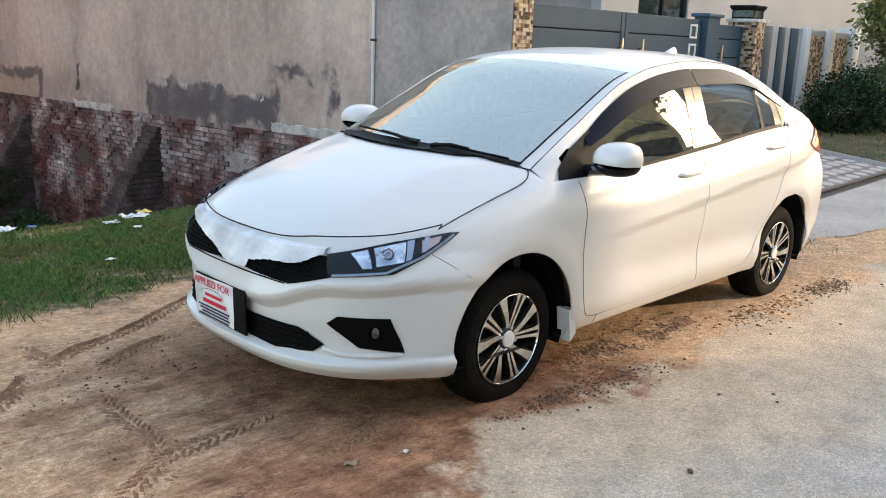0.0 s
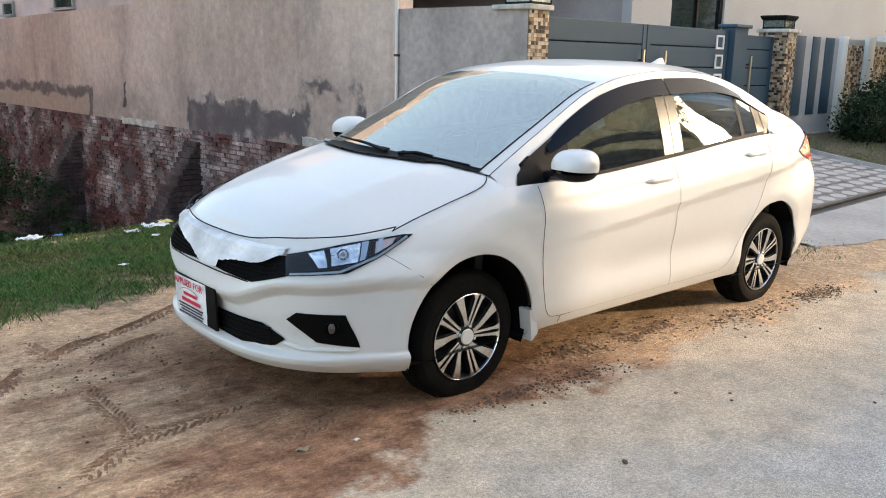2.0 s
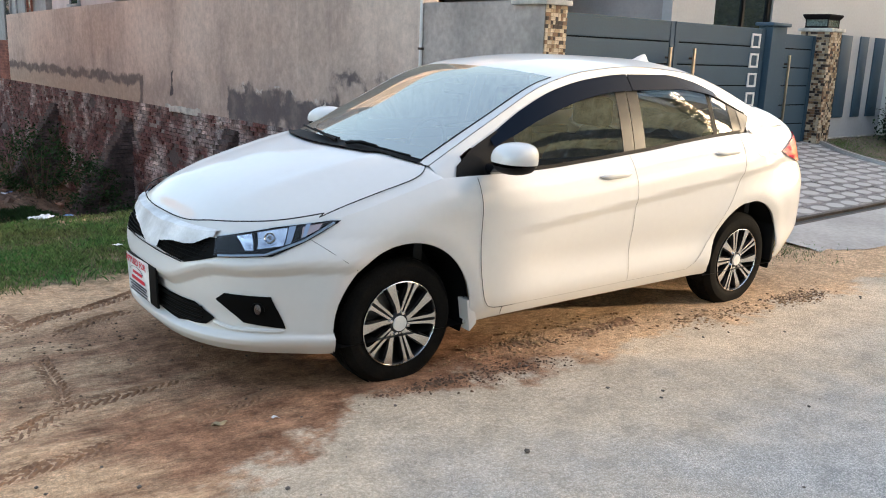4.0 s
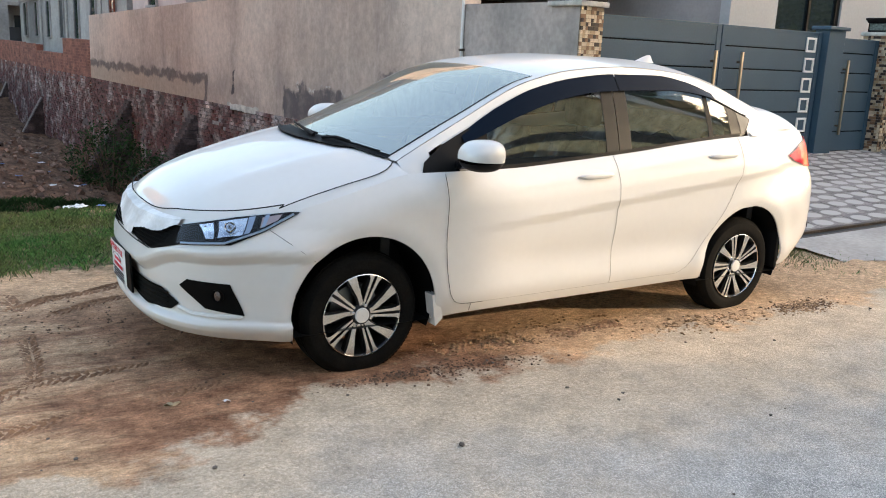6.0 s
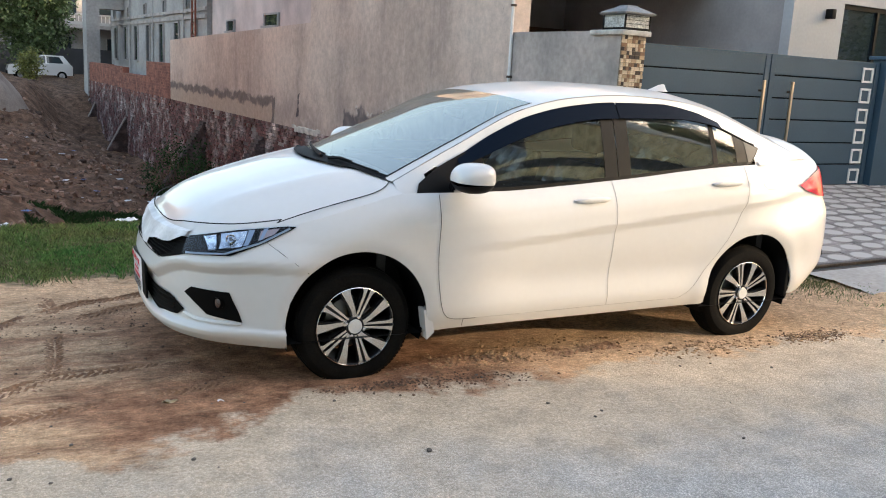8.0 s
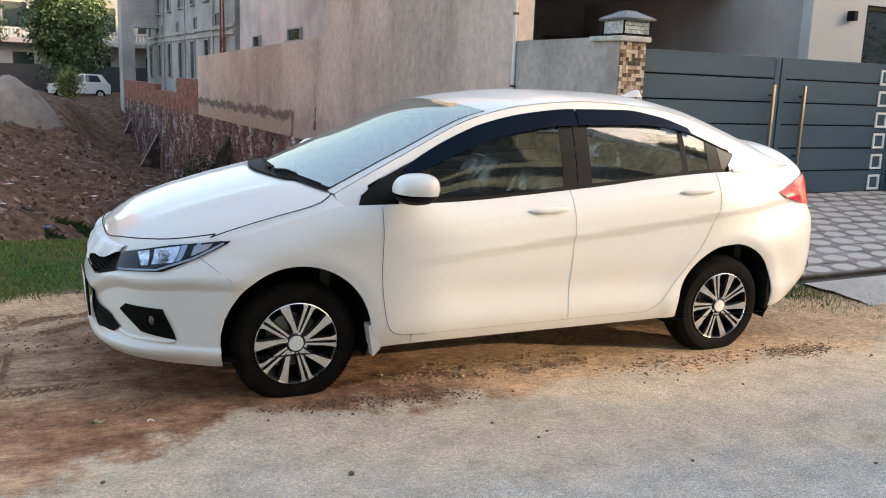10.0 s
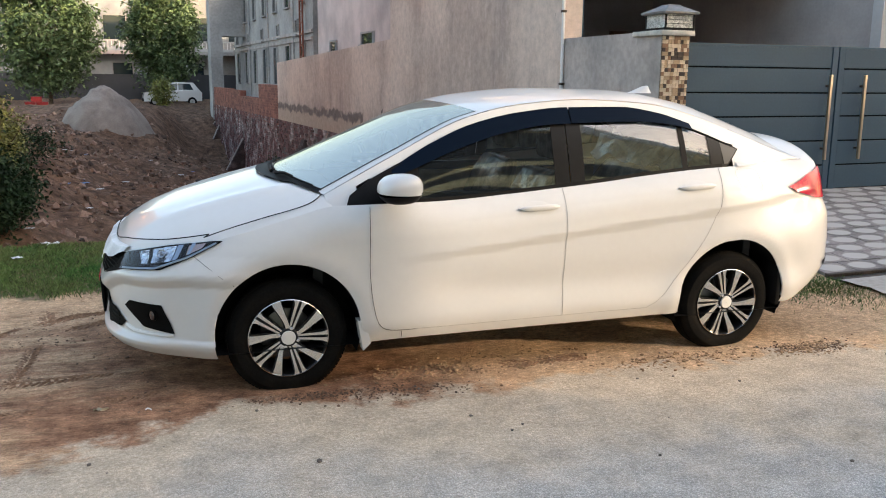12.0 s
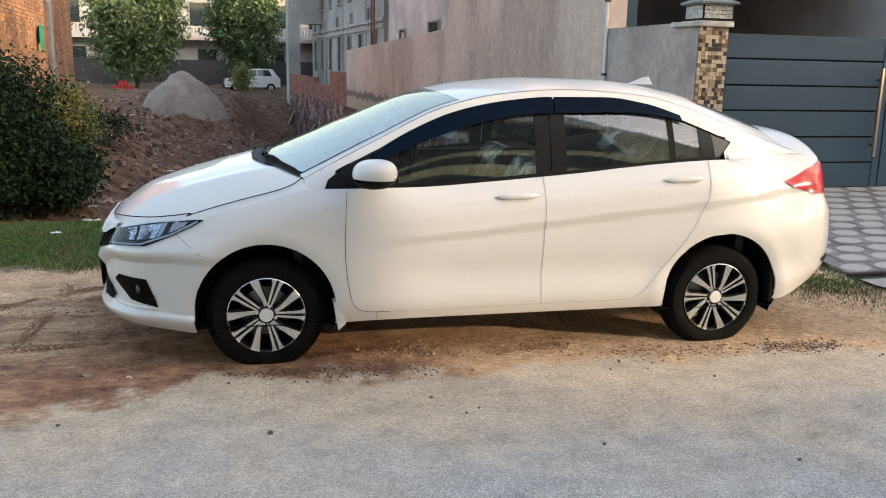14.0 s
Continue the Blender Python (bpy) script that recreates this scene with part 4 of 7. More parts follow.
# floor pan closes the car below
part("floor_pan", boxed(((-0.75, -0.5, 0.22), (3.35, 0.5, 0.26)), ((0.37, -0.76, 0.235), (2.23, 0.76, 0.26))), M_black, car)


# ---- the car: nose, lamps, fittings ----
def spot(kind, p, z):
    return (across(p, z) if kind == "y" else along(p, z), z)


def patch(points, out, nu=24, nv=10, f=None, thick=0.0):
    """A convex patch of the lower body's skin, given by points ('y', distance from the middle, z) or ('x', x, z)."""
    poly = [spot(*p) for p in points]
    f = f or (lambda a, z: body(a, z) + out * outward(a, z))
    us, zs = [p[0] for p in poly], [p[1] for p in poly]
    bm = bmesh.new()
    sheet(bm, nu, nv, lambda s, t: Vector((min(us) + s * (max(us) - min(us)), 0, min(zs) + t * (max(zs) - min(zs)))))
    area = sum(poly[i - 1][0] * poly[i][1] - poly[i][0] * poly[i - 1][1] for i in range(len(poly)))
    for i in range(len(poly)):
        a, b = poly[i - 1], poly[i]
        nx, nz = (b[1] - a[1], -(b[0] - a[0])) if area > 0 else (-(b[1] - a[1]), b[0] - a[0])
        bmesh.ops.bisect_plane(bm, geom=bm.verts[:] + bm.edges[:] + bm.faces[:], plane_co=(a[0], 0, a[1]), plane_no=Vector((nx, 0, nz)).normalized(), clear_outer=True, dist=1e-6)
    for v in bm.verts:
        v.co = f(v.co.x, v.co.z)
    return bm


def skin_line(points, out=0.0, n=8):
    """Points along the skin between given spots."""
    ps = [spot(*p) for p in points]
    res = []
    for (a0, z0), (a1, z1) in zip(ps, ps[1:]):
        res += [(a0 + (a1 - a0) * k / n, z0 + (z1 - z0) * k / n) for k in range(n)]
    res.append(ps[-1])
    return [body(a, z) + out * outward(a, z) for a, z in res]


def seam(points, r=0.0028, name="panel_gap", m=None):
    both(lambda: tube(bmesh.new(), points, r, 5), name, m or M_seam)


HEAD = [("y", 0.468, 0.693), ("y", 0.525, 0.612), ("x", -0.60, 0.632), ("x", -0.465, 0.688), ("x", -0.30, 0.772), ("x", -0.40, 0.773), ("x", -0.55, 0.742), ("x", -0.68, 0.718)]
both(lambda: patch(HEAD, 0.004, 40, 16), "headlamp_housing", M_mesh, "dark headlamp housing")
both(lambda: patch(HEAD, 0.016, 40, 16), "headlamp_lens", M_lens, "clear headlamp lens")
both(lambda: tube(bmesh.new(), skin_line([("y", 0.535, 0.618), ("x", -0.62, 0.636), ("x", -0.475, 0.689), ("x", -0.33, 0.762)], 0.009), 0.0055, 6), "light_bar", plain("pale_light_guide", (0.40, 0.47, 0.55), 0.2, 0.3))
def bowl(a, z, r, depth, out, n=20):
    """A small round lamp set in the skin."""
    c, nn = body(a, z), outward(a, z)
    s = nn.cross(Vector((0, 0, 1))).normalized()
    q = s.cross(nn)
    return lambda p, w, h: c + s * p + q * w + nn * (out + h)


def reflector(x, z, r):
    at = bowl(*spot("x", x, z), r, 0.02, 0.004)
    both(lambda: lathe(bmesh.new(), [(r, 0.008), (r * 0.92, 0.009), (r * 0.7, 0.003), (r * 0.35, 0.0005), (0.001, 0.0005)], 20, at), "reflector", M_chrome, "chrome headlamp reflector")
    both(lambda: lathe(bmesh.new(), [(r * 0.42, 0.001), (r * 0.40, 0.007), (r * 0.22, 0.010), (0.001, 0.011)], 16, at), "projector", plain("projector_glass", (0.30, 0.30, 0.32), 0.04, 0.9) if "projector_glass" not in bpy.data.materials else bpy.data.materials["projector_glass"])


M_facet = mat("faceted_reflector", (0.74, 0.73, 0.71), 0.13, metal=1.0, vary=0.25, scale=14, fine=11, bump=0.7, dist=0.03, second=(0.35, 0.37, 0.41))
for pts in ([("x", -0.690, 0.698), ("x", -0.682, 0.646), ("x", -0.655, 0.650), ("x", -0.640, 0.712)], [("x", -0.620, 0.718), ("x", -0.640, 0.655), ("x", -0.548, 0.672), ("x", -0.510, 0.741)]):
    both(lambda: patch(pts, 0.007, 12, 10), "reflector", M_facet, "chrome headlamp reflector")
M_trim = plain("satin_trim", (0.42, 0.46, 0.52), 0.25, 0.7)
for pts in ([("x", -0.505, 0.743), ("x", -0.542, 0.674), ("x", -0.520, 0.680), ("x", -0.478, 0.748)], [("x", -0.440, 0.755), ("x", -0.470, 0.704), ("x", -0.455, 0.709), ("x", -0.420, 0.760)]):
    both(lambda: patch(pts, 0.009, 6, 8), "lamp_divider", M_trim)
reflector(-0.585, 0.700, 0.024)
both(lambda: patch([("x", -0.455, 0.745), ("x", -0.475, 0.702), ("x", -0.40, 0.735), ("x", -0.375, 0.760)], 0.008), "indicator", plain("pink_silver_indicator", (0.55, 0.38, 0.33), 0.2, 0.7))

# grille mesh, tape over its upper edge, bumper openings
GR = [("y", 0.0, 0.572), ("y", 0.17, 0.570), ("y", 0.33, 0.553), ("y", 0.545, 0.618), ("y", 0.475, 0.682), ("y", 0.0, 0.672)]
both(lambda: patch([GR[0], GR[1], GR[2], GR[3], GR[4], GR[5]], 0.003, 40, 12), "grille", M_mesh, "black grille mesh")


def grille_bars():
    bm = bmesh.new()
    for i in range(7):
        z = 0.563 + i * 0.0155
        lim = 0.36 if z < 0.58 else 0.47
        tube(bm, [body(across(y, z), z) + 0.007 * outward(across(y, z), z) for y in np.linspace(0.004, lim, 30)], 0.0028, 4)
    for i in range(26):
        y = 0.012 + i * 0.017
        z0 = 0.572 if y < 0.2 else 0.562 + max(0, y - 0.34) * 0.4
        tube(bm, [body(across(y, z), z) + 0.006 * outward(across(y, z), z) for z in (z0, 0.62, 0.655)], 0.0022, 4)
    return bm


both(grille_bars, "grille_mesh", M_mesh)


def tape():
    """Crumpled white masking film round the bonnet lip."""
    low = curve([-0.52, -0.46, -0.40, -0.33, -0.25, -0.17, -0.135, -0.125, -0.06, 0.0, 0.05, 0.11, 0.2, 0.3, 0.40, 0.5], [0.69, 0.68, 0.645, 0.632, 0.628, 0.612, 0.606, 0.576, 0.571, 0.570, 0.585, 0.612, 0.63, 0.65, 0.665, 0.685])
    bm = bmesh.new()

    def f(s, t):
        y = -0.468 + s * 0.96
        z0 = low(y) + 0.004 * noise.noise(Vector((y * 60, 0, 0)))
        top = 0.700 + 0.012 * abs(y)
        z = z0 + t * max(top - z0, 0.002)
        a = across(abs(y), min(z, 0.69))
        fold = 0.006 * noise.noise(Vector((y * 14, z * 22, 2))) + 0.003 * noise.noise(Vector((y * 45, z * 50, 7)))
        p = body(a, z) + (0.017 + (1 - t) * 0.004 + fold * min(1, 6 * (1 - t))) * outward(a, z)
        if t > 0.9:
            p.x += (t - 0.9) * 0.25
        return Vector((p.x, math.copysign(abs(p.y), y), p.z))
    return sheet(bm, 110, 16, f)


part("masking_film", tape(), M_tape, car, "crumpled white masking film over the grille edge", sharp=25)
INTAKE = [("y", 0.0, 0.392), ("y", 0.40, 0.392), ("y", 0.50, 0.335), ("y", 0.46, 0.300), ("y", 0.30, 0.281), ("y", 0.0, 0.288)]
both(lambda: patch(INTAKE, 0.006, 40, 10), "lower_intake", M_mesh, "black lower air intake")


def intake_bars():
    bm = bmesh.new()
    for z in (0.305, 0.328, 0.351, 0.374):
        tube(bm, [body(across(y, z), z) + 0.008 * outward(across(y, z), z) for y in np.linspace(0.004, 0.44, 24)], 0.005, 5)
    return bm


both(intake_bars, "intake_bar", M_mesh)
FOG = [("x", -0.775, 0.425), ("x", -0.750, 0.458), ("x", -0.600, 0.455), ("x", -0.545, 0.312), ("x", -0.690, 0.332)]
both(lambda: patch(FOG, 0.004, 30, 14), "fog_lamp_recess", M_mesh, "black fog lamp recess")
pl2 = bowl(*spot("x", -0.645, 0.398), 0.03, 0.02, 0.0)
both(lambda: lathe(bmesh.new(), [(0.030, 0.004), (0.030, 0.010), (0.024, 0.011)], 24, pl2), "fog_lamp_ring", M_mesh)
both(lambda: lathe(bmesh.new(), [(0.024, 0.009), (0.012, 0.011), (0.001, 0.012)], 24, lambda p, w, h: pl2(p * 0.6, w, h)), "fog_lamp", plain("fog_glass", (0.16, 0.16, 0.17), 0.1, 0.8), "round fog lamp")
both(lambda: tube(bmesh.new(), skin_line([("y", 0.49, 0.318), ("y", 0.56, 0.300), ("x", -0.66, 0.300), ("x", -0.55, 0.302)], 0.0), [0.004] + [0.011] * 22 + [0.010, 0.003], 8), "bumper_ridge", M_paint)

# number plate and the paper on it
plate_m = Matrix.Translation((-0.902, 0.045, 0.387)) @ pose(0, 0, 0, 0, -3, 0)
pb = bmesh.new()
box(pb, (-0.006, -0.19, -0.097), (0.006, 0.19, 0.097), 0.004, plate_m)
plate = part("number_plate", pb, M_black, car, "black number plate holder with a paper temporary plate")


def slip():
    bm = bmesh.new()
    return sheet(bm, 14, 8, lambda s, t: plate_m @ Vector((-0.011 - 0.004 * math.sin(s * 5) * t, 0.19 - s * 0.30 + 0.004 * noise.noise(Vector((t * 6, 0, 0))), -0.088 + t * 0.185)))


part("paper_plate", slip(), mat("paper", (0.82, 0.82, 0.83), 0.7, vary=0.03, bump=0.05), plate, "white printed paper plate")
M_redink, M_blackink = plain("red_ink", (0.6, 0.02, 0.05), 0.6), plain("black_ink", (0.05, 0.05, 0.06), 0.6)


def write(text, size, y, z, material, parent, m, ext=0.0006):
    """Letters standing on a plate that faces the car's front."""
    c = bpy.data.curves.new("lettering", 'FONT')
    c.body, c.size, c.extrude, c.align_x, c.resolution_u = text, size, ext, 'CENTER', 2
    ob = bpy.data.objects.new("lettering", c)
    me = bpy.data.meshes.new_from_object(ob)
    bpy.data.objects.remove(ob)
    t = m @ Matrix(((0, 0, -1, -0.0165), (-1, 0, 0, y), (0, 1, 0, z), (0, 0, 0, 1)))
    me.transform(t)
    me.materials.append(material)
    o = new("lettering", me)
    o.parent = parent
    return o


write("APPLIED FOR", 0.047, 0.045, 0.056, M_redink, plate, plate_m)
bars = bmesh.new()
for y0, y1, z0, z1 in ((0.10, -0.03, 0.012, 0.026), (0.12, -0.06, -0.020, -0.002)):
    box(bars, (-0.0165, y1, z0), (-0.0155, y0, z1), 0, plate_m)
part("printed_bar", bars, M_redink, plate)
bars = bmesh.new()
for k in range(4):
    box(bars, (-0.0165, -0.085 + 0.01 * (k % 2), -0.04 - k * 0.014), (-0.0155, 0.16 - 0.012 * (k % 3), -0.032 - k * 0.014), 0, plate_m)
part("printed_bar", bars, M_blackink, plate)
bars = bmesh.new()
tube(bars, [plate_m @ Vector((-0.0165, 0.045 + 0.09 * math.cos(a), 0.022 + 0.025 * math.sin(a))) for a in np.linspace(0.1, 3.0, 14)], 0.0012, 4)
part("printed_outline", bars, M_blackink, plate)

# panel gaps
def hood_edge(a):
    """The bonnet's outer edge: set back from the lip in front, a little inside the shoulder along the wings."""
    e = body(a, top_z(a))
    x = e.x + 0.014 * (1 - step(0.06, 0.24, a))
    a2 = along(x, 0.6)
    e2 = body(a2, top_z(a2))
    k = 1 - 0.015 * step(0.02, 0.16, a)
    y = -min(abs(e.y) * k, abs(e2.y) * 0.985)
    return Vector((x, y, hood(x, y, -e2.y) - shoulder(x) + e2.z + 0.002))


def on_hood(x, y):
    a2 = along(x, 0.6)
    e2 = body(a2, top_z(a2))
    y = -min(abs(y), abs(e2.y) * 0.985)
    return Vector((x, y, hood(x, y, -e2.y) - shoulder(x) + e2.z + 0.002))


e0 = hood_edge(0.0015)
seam([Vector((e0.x, 0, e0.z))] + [hood_edge(a) for a in np.linspace(0.0015, along(-0.385, 0.7), 60)], 0.003)
wing_y = curve([-0.40, -0.28, -0.12, 0.07, 0.13, 0.17, 0.20], [0.715, 0.717, 0.72, 0.72, 0.712, 0.69, 0.66])
seam([hood_edge(along(-0.385, 0.7))] + [on_hood(x, wing_y(x)) for x in np.linspace(-0.39, 0.20, 50)], 0.0026)
front_line = curve([0.300, 0.335, 0.40, 0.50, 0.63, 0.75, 0.85, 0.92], [0.475, 0.448, 0.43, 0.415, 0.408, 0.41, 0.415, 0.425])
seam([body_at(front_line(z), z, 0.0028) for z in np.linspace(0.92, 0.30, 44)] + [body_at(x, z, 0.0028) for x, z in ((0.495, 0.290), (0.52, 0.283), (0.55, 0.280), (0.58, 0.279), (0.65, 0.279))], 0.0013)
seam([body_at(x, 0.279 + 0.012 * step(0.6, 2.0, x), 0.0016) for x in np.linspace(0.65, 2.02, 40)] + [body_at(rear_line(z), z, 0.0016) for z in np.linspace(0.32, 1.07, 44)], 0.0009, "panel_gap", M_softseam)
seam([body_at(1.495, z, 0.0016) for z in np.linspace(0.29, 0.985, 40)], 0.0009, "panel_gap", M_softseam)
seam([body_at(x, z, 0.0014) for x, z in ((-0.44, 0.70), (-0.38, 0.655), (-0.32, 0.61), (-0.262, 0.565))], 0.0011)
e_pow = lambda c: math.copysign(abs(c) ** 0.42, c)
seam([body_at(2.672 + 0.085 * e_pow(math.cos(k)) + 0.25 * (1.0 - (1.0 + 0.062 * e_pow(math.sin(k)))), 1.0 + 0.062 * e_pow(math.sin(k)), 0.0022) for k in np.linspace(0, 2 * math.pi, 49)], 0.0008, "fuel_flap_gap", plain("soft_gap", (0.36, 0.35, 0.34), 0.6))
seam([body_at(0.58, z, 0.0016) for z in (0.235, 0.255, 0.279)], 0.0012)

# mud flaps
both(lambda: prism(bmesh.new(), [(0.345, 0.345), (0.372, 0.185), (0.412, 0.222), (0.385, 0.345)], -0.846, -0.775, lambda p, q, h: Vector((p, h, q))), "mud_flap", M_paint)
both(lambda: box(bmesh.new(), (2.925, -0.822, 0.235), (2.955, -0.66, 0.48), 0.008), "mud_flap", M_black, "black rubber mud flap")
both(lambda: tube(bmesh.new(), [Vector((xw + ARCH * math.cos(t), body(along(xw + ARCH * math.cos(t), max(0.24, 0.3 + ARCH * math.sin(t))), max(0.24, 0.3 + ARCH * math.sin(t))).y + 0.006, 0.30 + ARCH * math.sin(t))) for xw in (0.0,) for t in np.linspace(-0.15, math.pi + 0.1, 44)], 0.005, 6), "arch_lip", M_paint)
both(lambda: tube(bmesh.new(), [Vector((2.6 + ARCH * math.cos(t), body(along(2.6 + ARCH * math.cos(t), max(0.26, 0.3 + ARCH * math.sin(t))), max(0.26, 0.3 + ARCH * math.sin(t))).y + 0.006, 0.30 + ARCH * math.sin(t))) for t in np.linspace(-0.02, math.pi + 0.15, 44)], 0.005, 6), "arch_lip", M_paint)


# door handles in their dished recesses
def handle(x0, x1, z0):
    c = body_at((x0 + x1) / 2, z0)
    h = (x1 - x0) / 2
    tilt = 0.03

    def f(s, t):
        x = -h + 2 * h * s
        w = 0.017 * (1 - abs(2 * s - 1) ** 5) * (0.75 + 0.25 * s) + 0.001
        ang = t * 2 * math.pi
        lift = 0.019 * (1 - abs(2 * s - 1) ** 4)
        return Vector((c.x + x, c.y - lift - 0.008 * math.cos(ang), c.z + tilt * x + w * math.sin(ang)))
    return sheet(bmesh.new(), 24, 12, f)


both(lambda: handle(1.22, 1.46, 0.893), "door_handle", M_paint)
both(lambda: handle(2.19, 2.43, 0.977), "door_handle", M_paint)
both(lambda: lathe(bmesh.new(), [(1.0, 0.0008), (0.8, 0.002), (0.01, 0.0025)], 24, lambda p, q, h: body_at(1.325 + 0.085 * p, 0.892 + 0.034 * q, h)), "handle_dish", M_paint)
both(lambda: lathe(bmesh.new(), [(1.0, 0.0008), (0.8, 0.002), (0.01, 0.0025)], 24, lambda p, q, h: body_at(2.30 + 0.085 * p, 0.977 + 0.034 * q, h)), "handle_dish", M_paint)


# door mirrors: white shell, black foot, slim repeater line
def shell(z_cut, grow, keep):
    def f(s, t):
        th, ph = s * 2 * math.pi, (t - 0.5) * math.pi
        e = lambda c, p: math.copysign(abs(c) ** p, c)
        x = 0.115 * grow * e(math.cos(ph), 0.7) * e(math.cos(th), 0.9)
        y = 0.108 * grow * e(math.cos(ph), 0.7) * e(math.sin(th), 0.9)
        z = 0.075 * grow * e(math.sin(ph), 0.95)
        x -= 0.03 * (1 - (z / 0.073) ** 2) * (y < 0) * abs(y) / 0.115
        return Vector((0.555 + x + 0.08 * -(y + 0.0), -0.893 + y, 1.025 + z + 0.03 * x))
    bm = sheet(bmesh.new(), 32, 20, f)
    bmesh.ops.bisect_plane(bm, geom=bm.verts[:] + bm.edges[:] + bm.faces[:], plane_co=(0.555, 0, z_cut), plane_no=(-0.05, 0, -1 if keep > 0 else 1), clear_outer=True)
    return bm


both(lambda: shell(1.004, 1.0, 1), "mirror_shell", M_paint, "white door mirror shell")
both(lambda: shell(1.000, 0.985, -1), "mirror_foot", M_black)
both(lambda: tube(bmesh.new(), [Vector((0.52 + 0.0 * t, -0.785 + 0.06 * t, 0.965 - 0.012 * t)) for t in (-1.2, 0, 0.8)], [0.03, 0.026, 0.03], 8), "mirror_arm", M_gloss)
both(lambda: tube(bmesh.new(), [Vector((0.50 + 0.125 * t, -0.991 + 0.070 * abs(t - 0.35) ** 2.4 + 0.004, 0.996 + 0.010 * t)) for t in np.linspace(0.1, 1.22, 10)], 0.0042, 5), "repeater", M_gloss)

# aerial fin, wipers, scuttle
def fin():
    """A low shark fin: rises along a slope from the front, drops steeply behind."""
    def f(s, t):
        rise = 0.047 * step(0.0, 0.85, s) * (1 - step(0.90, 1.0, s) * 0.75)
        th = (t - 0.5) * 2
        w = 0.030 * min(1, 0.35 + s * 2.2) * (1 - 0.25 * max(0, s - 0.8) * 5)
        return Vector((2.275 + 0.19 * s, math.copysign(abs(th) ** 1.6, th) * w, CZ(5.3) - 0.010 + rise * (1 - abs(th) ** 2.2)))
    return sheet(bmesh.new(), 24, 16, f)


both_fin = fin()
part("aerial_fin", both_fin, M_paint, car, "white shark-fin aerial")


def scuttle():
    def f(s, t):
        g = 2 * s - 1
        y = 0.645 * g
        hx = screen_edge(y) + 0.022
        p0 = Vector((hx, y, hood(hx, y, 0.76) + 0.004))
        p1 = canopy(0.065, g * 0.93) + Vector((0, 0, 0.004))
        return p0 + (p1 - p0) * t - Vector((0, 0, 0.006 * math.sin(t * 3.14)))
    return sheet(bmesh.new(), 40, 6, f)


part("scuttle_panel", scuttle(), M_black, car, "black scuttle panel below the windscreen")


def on_screen(t, g, h):
    p = canopy(t, g)
    n = (canopy(t + 0.02, g) - p).cross(canopy(t, g + 0.02) - p).normalized()
    return p + (n if n.z > 0 else -n) * h


for g0, g1, t0, t1 in ((-0.22, 0.62, 0.055, 0.13), (-0.34, -0.86, 0.06, 0.05)):
    bl = tube(bmesh.new(), [on_screen(t0 + (t1 - t0) * k / 11, g0 + (g1 - g0) * k / 11, 0.014) for k in range(12)], 0.0055, 5)
    w = part("wiper", bl, M_black, car, "black windscreen wiper")
    part("wiper_arm", tube(bmesh.new(), [on_screen(0.015, g0, 0.015), on_screen(0.03 + t0 * 0.3, g0 * 0.75 + g1 * 0.25, 0.026), on_screen((t0 + t1) / 2, (g0 + g1) / 2, 0.022)], [0.010, 0.008, 0.005], 6), M_black, w)

# tail lamps, reflectors, rear plate side trim
TAIL = [("x", 2.99, 0.945), ("x", 3.16, 1.008), ("x", 3.28, 1.045), ("x", 3.345, 1.045), ("x", 3.345, 0.90), ("x", 3.29, 0.862), ("x", 3.2, 0.872), ("x", 3.05, 0.915)]
both(lambda: patch(TAIL, 0.010, 30, 14), "tail_lamp", M_red, "red tail lamp")
both(lambda: patch([("x", 3.11, 0.965), ("x", 3.15, 0.974), ("x", 3.14, 0.950), ("x", 3.11, 0.946)], 0.012), "tail_lamp_insert", plain("pink_lens", (0.75, 0.10, 0.12), 0.2, spec=0.2))
both(lambda: patch([("x", 3.30, 0.475), ("x", 3.40, 0.50), ("x", 3.40, 0.47), ("x", 3.32, 0.445)], 0.006), "rear_reflector", M_black)

# ---- the cabin ----
part("dashboard", sheet(bmesh.new(), 24, 12, lambda s, t: Vector((0.22 + 0.62 * t + 0.0, -0.66 + 1.32 * s, 0.90 + 0.05 * math.sin(t * 3.0) - 0.25 * max(0, t - 0.75) * 4 * 0.6 + 0.015 * math.sin(s * 3.14)))), M_cabin, car)
part("steering_wheel", tube(bmesh.new(), [Vector((0.93 + 0.06 * math.sin(a), 0.36 + 0.185 * math.cos(a), 0.90 + 0.17 * math.sin(a))) for a in np.linspace(0, 2 * math.pi, 29)[:-1]], 0.014, 6, True), M_cabin, car)


def seat_form(x0, y0, width, back_h, lean, depth=0.5):
    """A cushion and a leaning backrest with bolsters, wrapped in film."""
    def cushion(s, t):
        th = t * 2 * math.pi
        e = lambda c: math.copysign(abs(c) ** 0.5, c)
        return Vector((x0 - depth / 2 + depth / 2 * e(math.cos(th)), y0 - width / 2 + width * s, 0.46 + 0.08 * e(math.sin(th)) + 0.02 * math.cos(s * 12)))

    def back(s, t):
        th = t * 2 * math.pi
        e = lambda c: math.copysign(abs(c) ** 0.5, c)
        h = 0.44 + back_h * (0.5 + 0.5 * e(math.sin(th)))
        w = width * (1 - 0.18 * max(0, (h - 0.8)) / 0.3)
        return Vector((x0 + lean * (h - 0.44) + 0.06 * e(math.cos(th)) + 0.012 * noise.noise(Vector((s * 7, h * 9, x0))), y0 - w / 2 + w * s, h))
    bm = sheet(bmesh.new(), 10, 24, cushion)
    sheet(bm, 14, 32, back)
    return bm


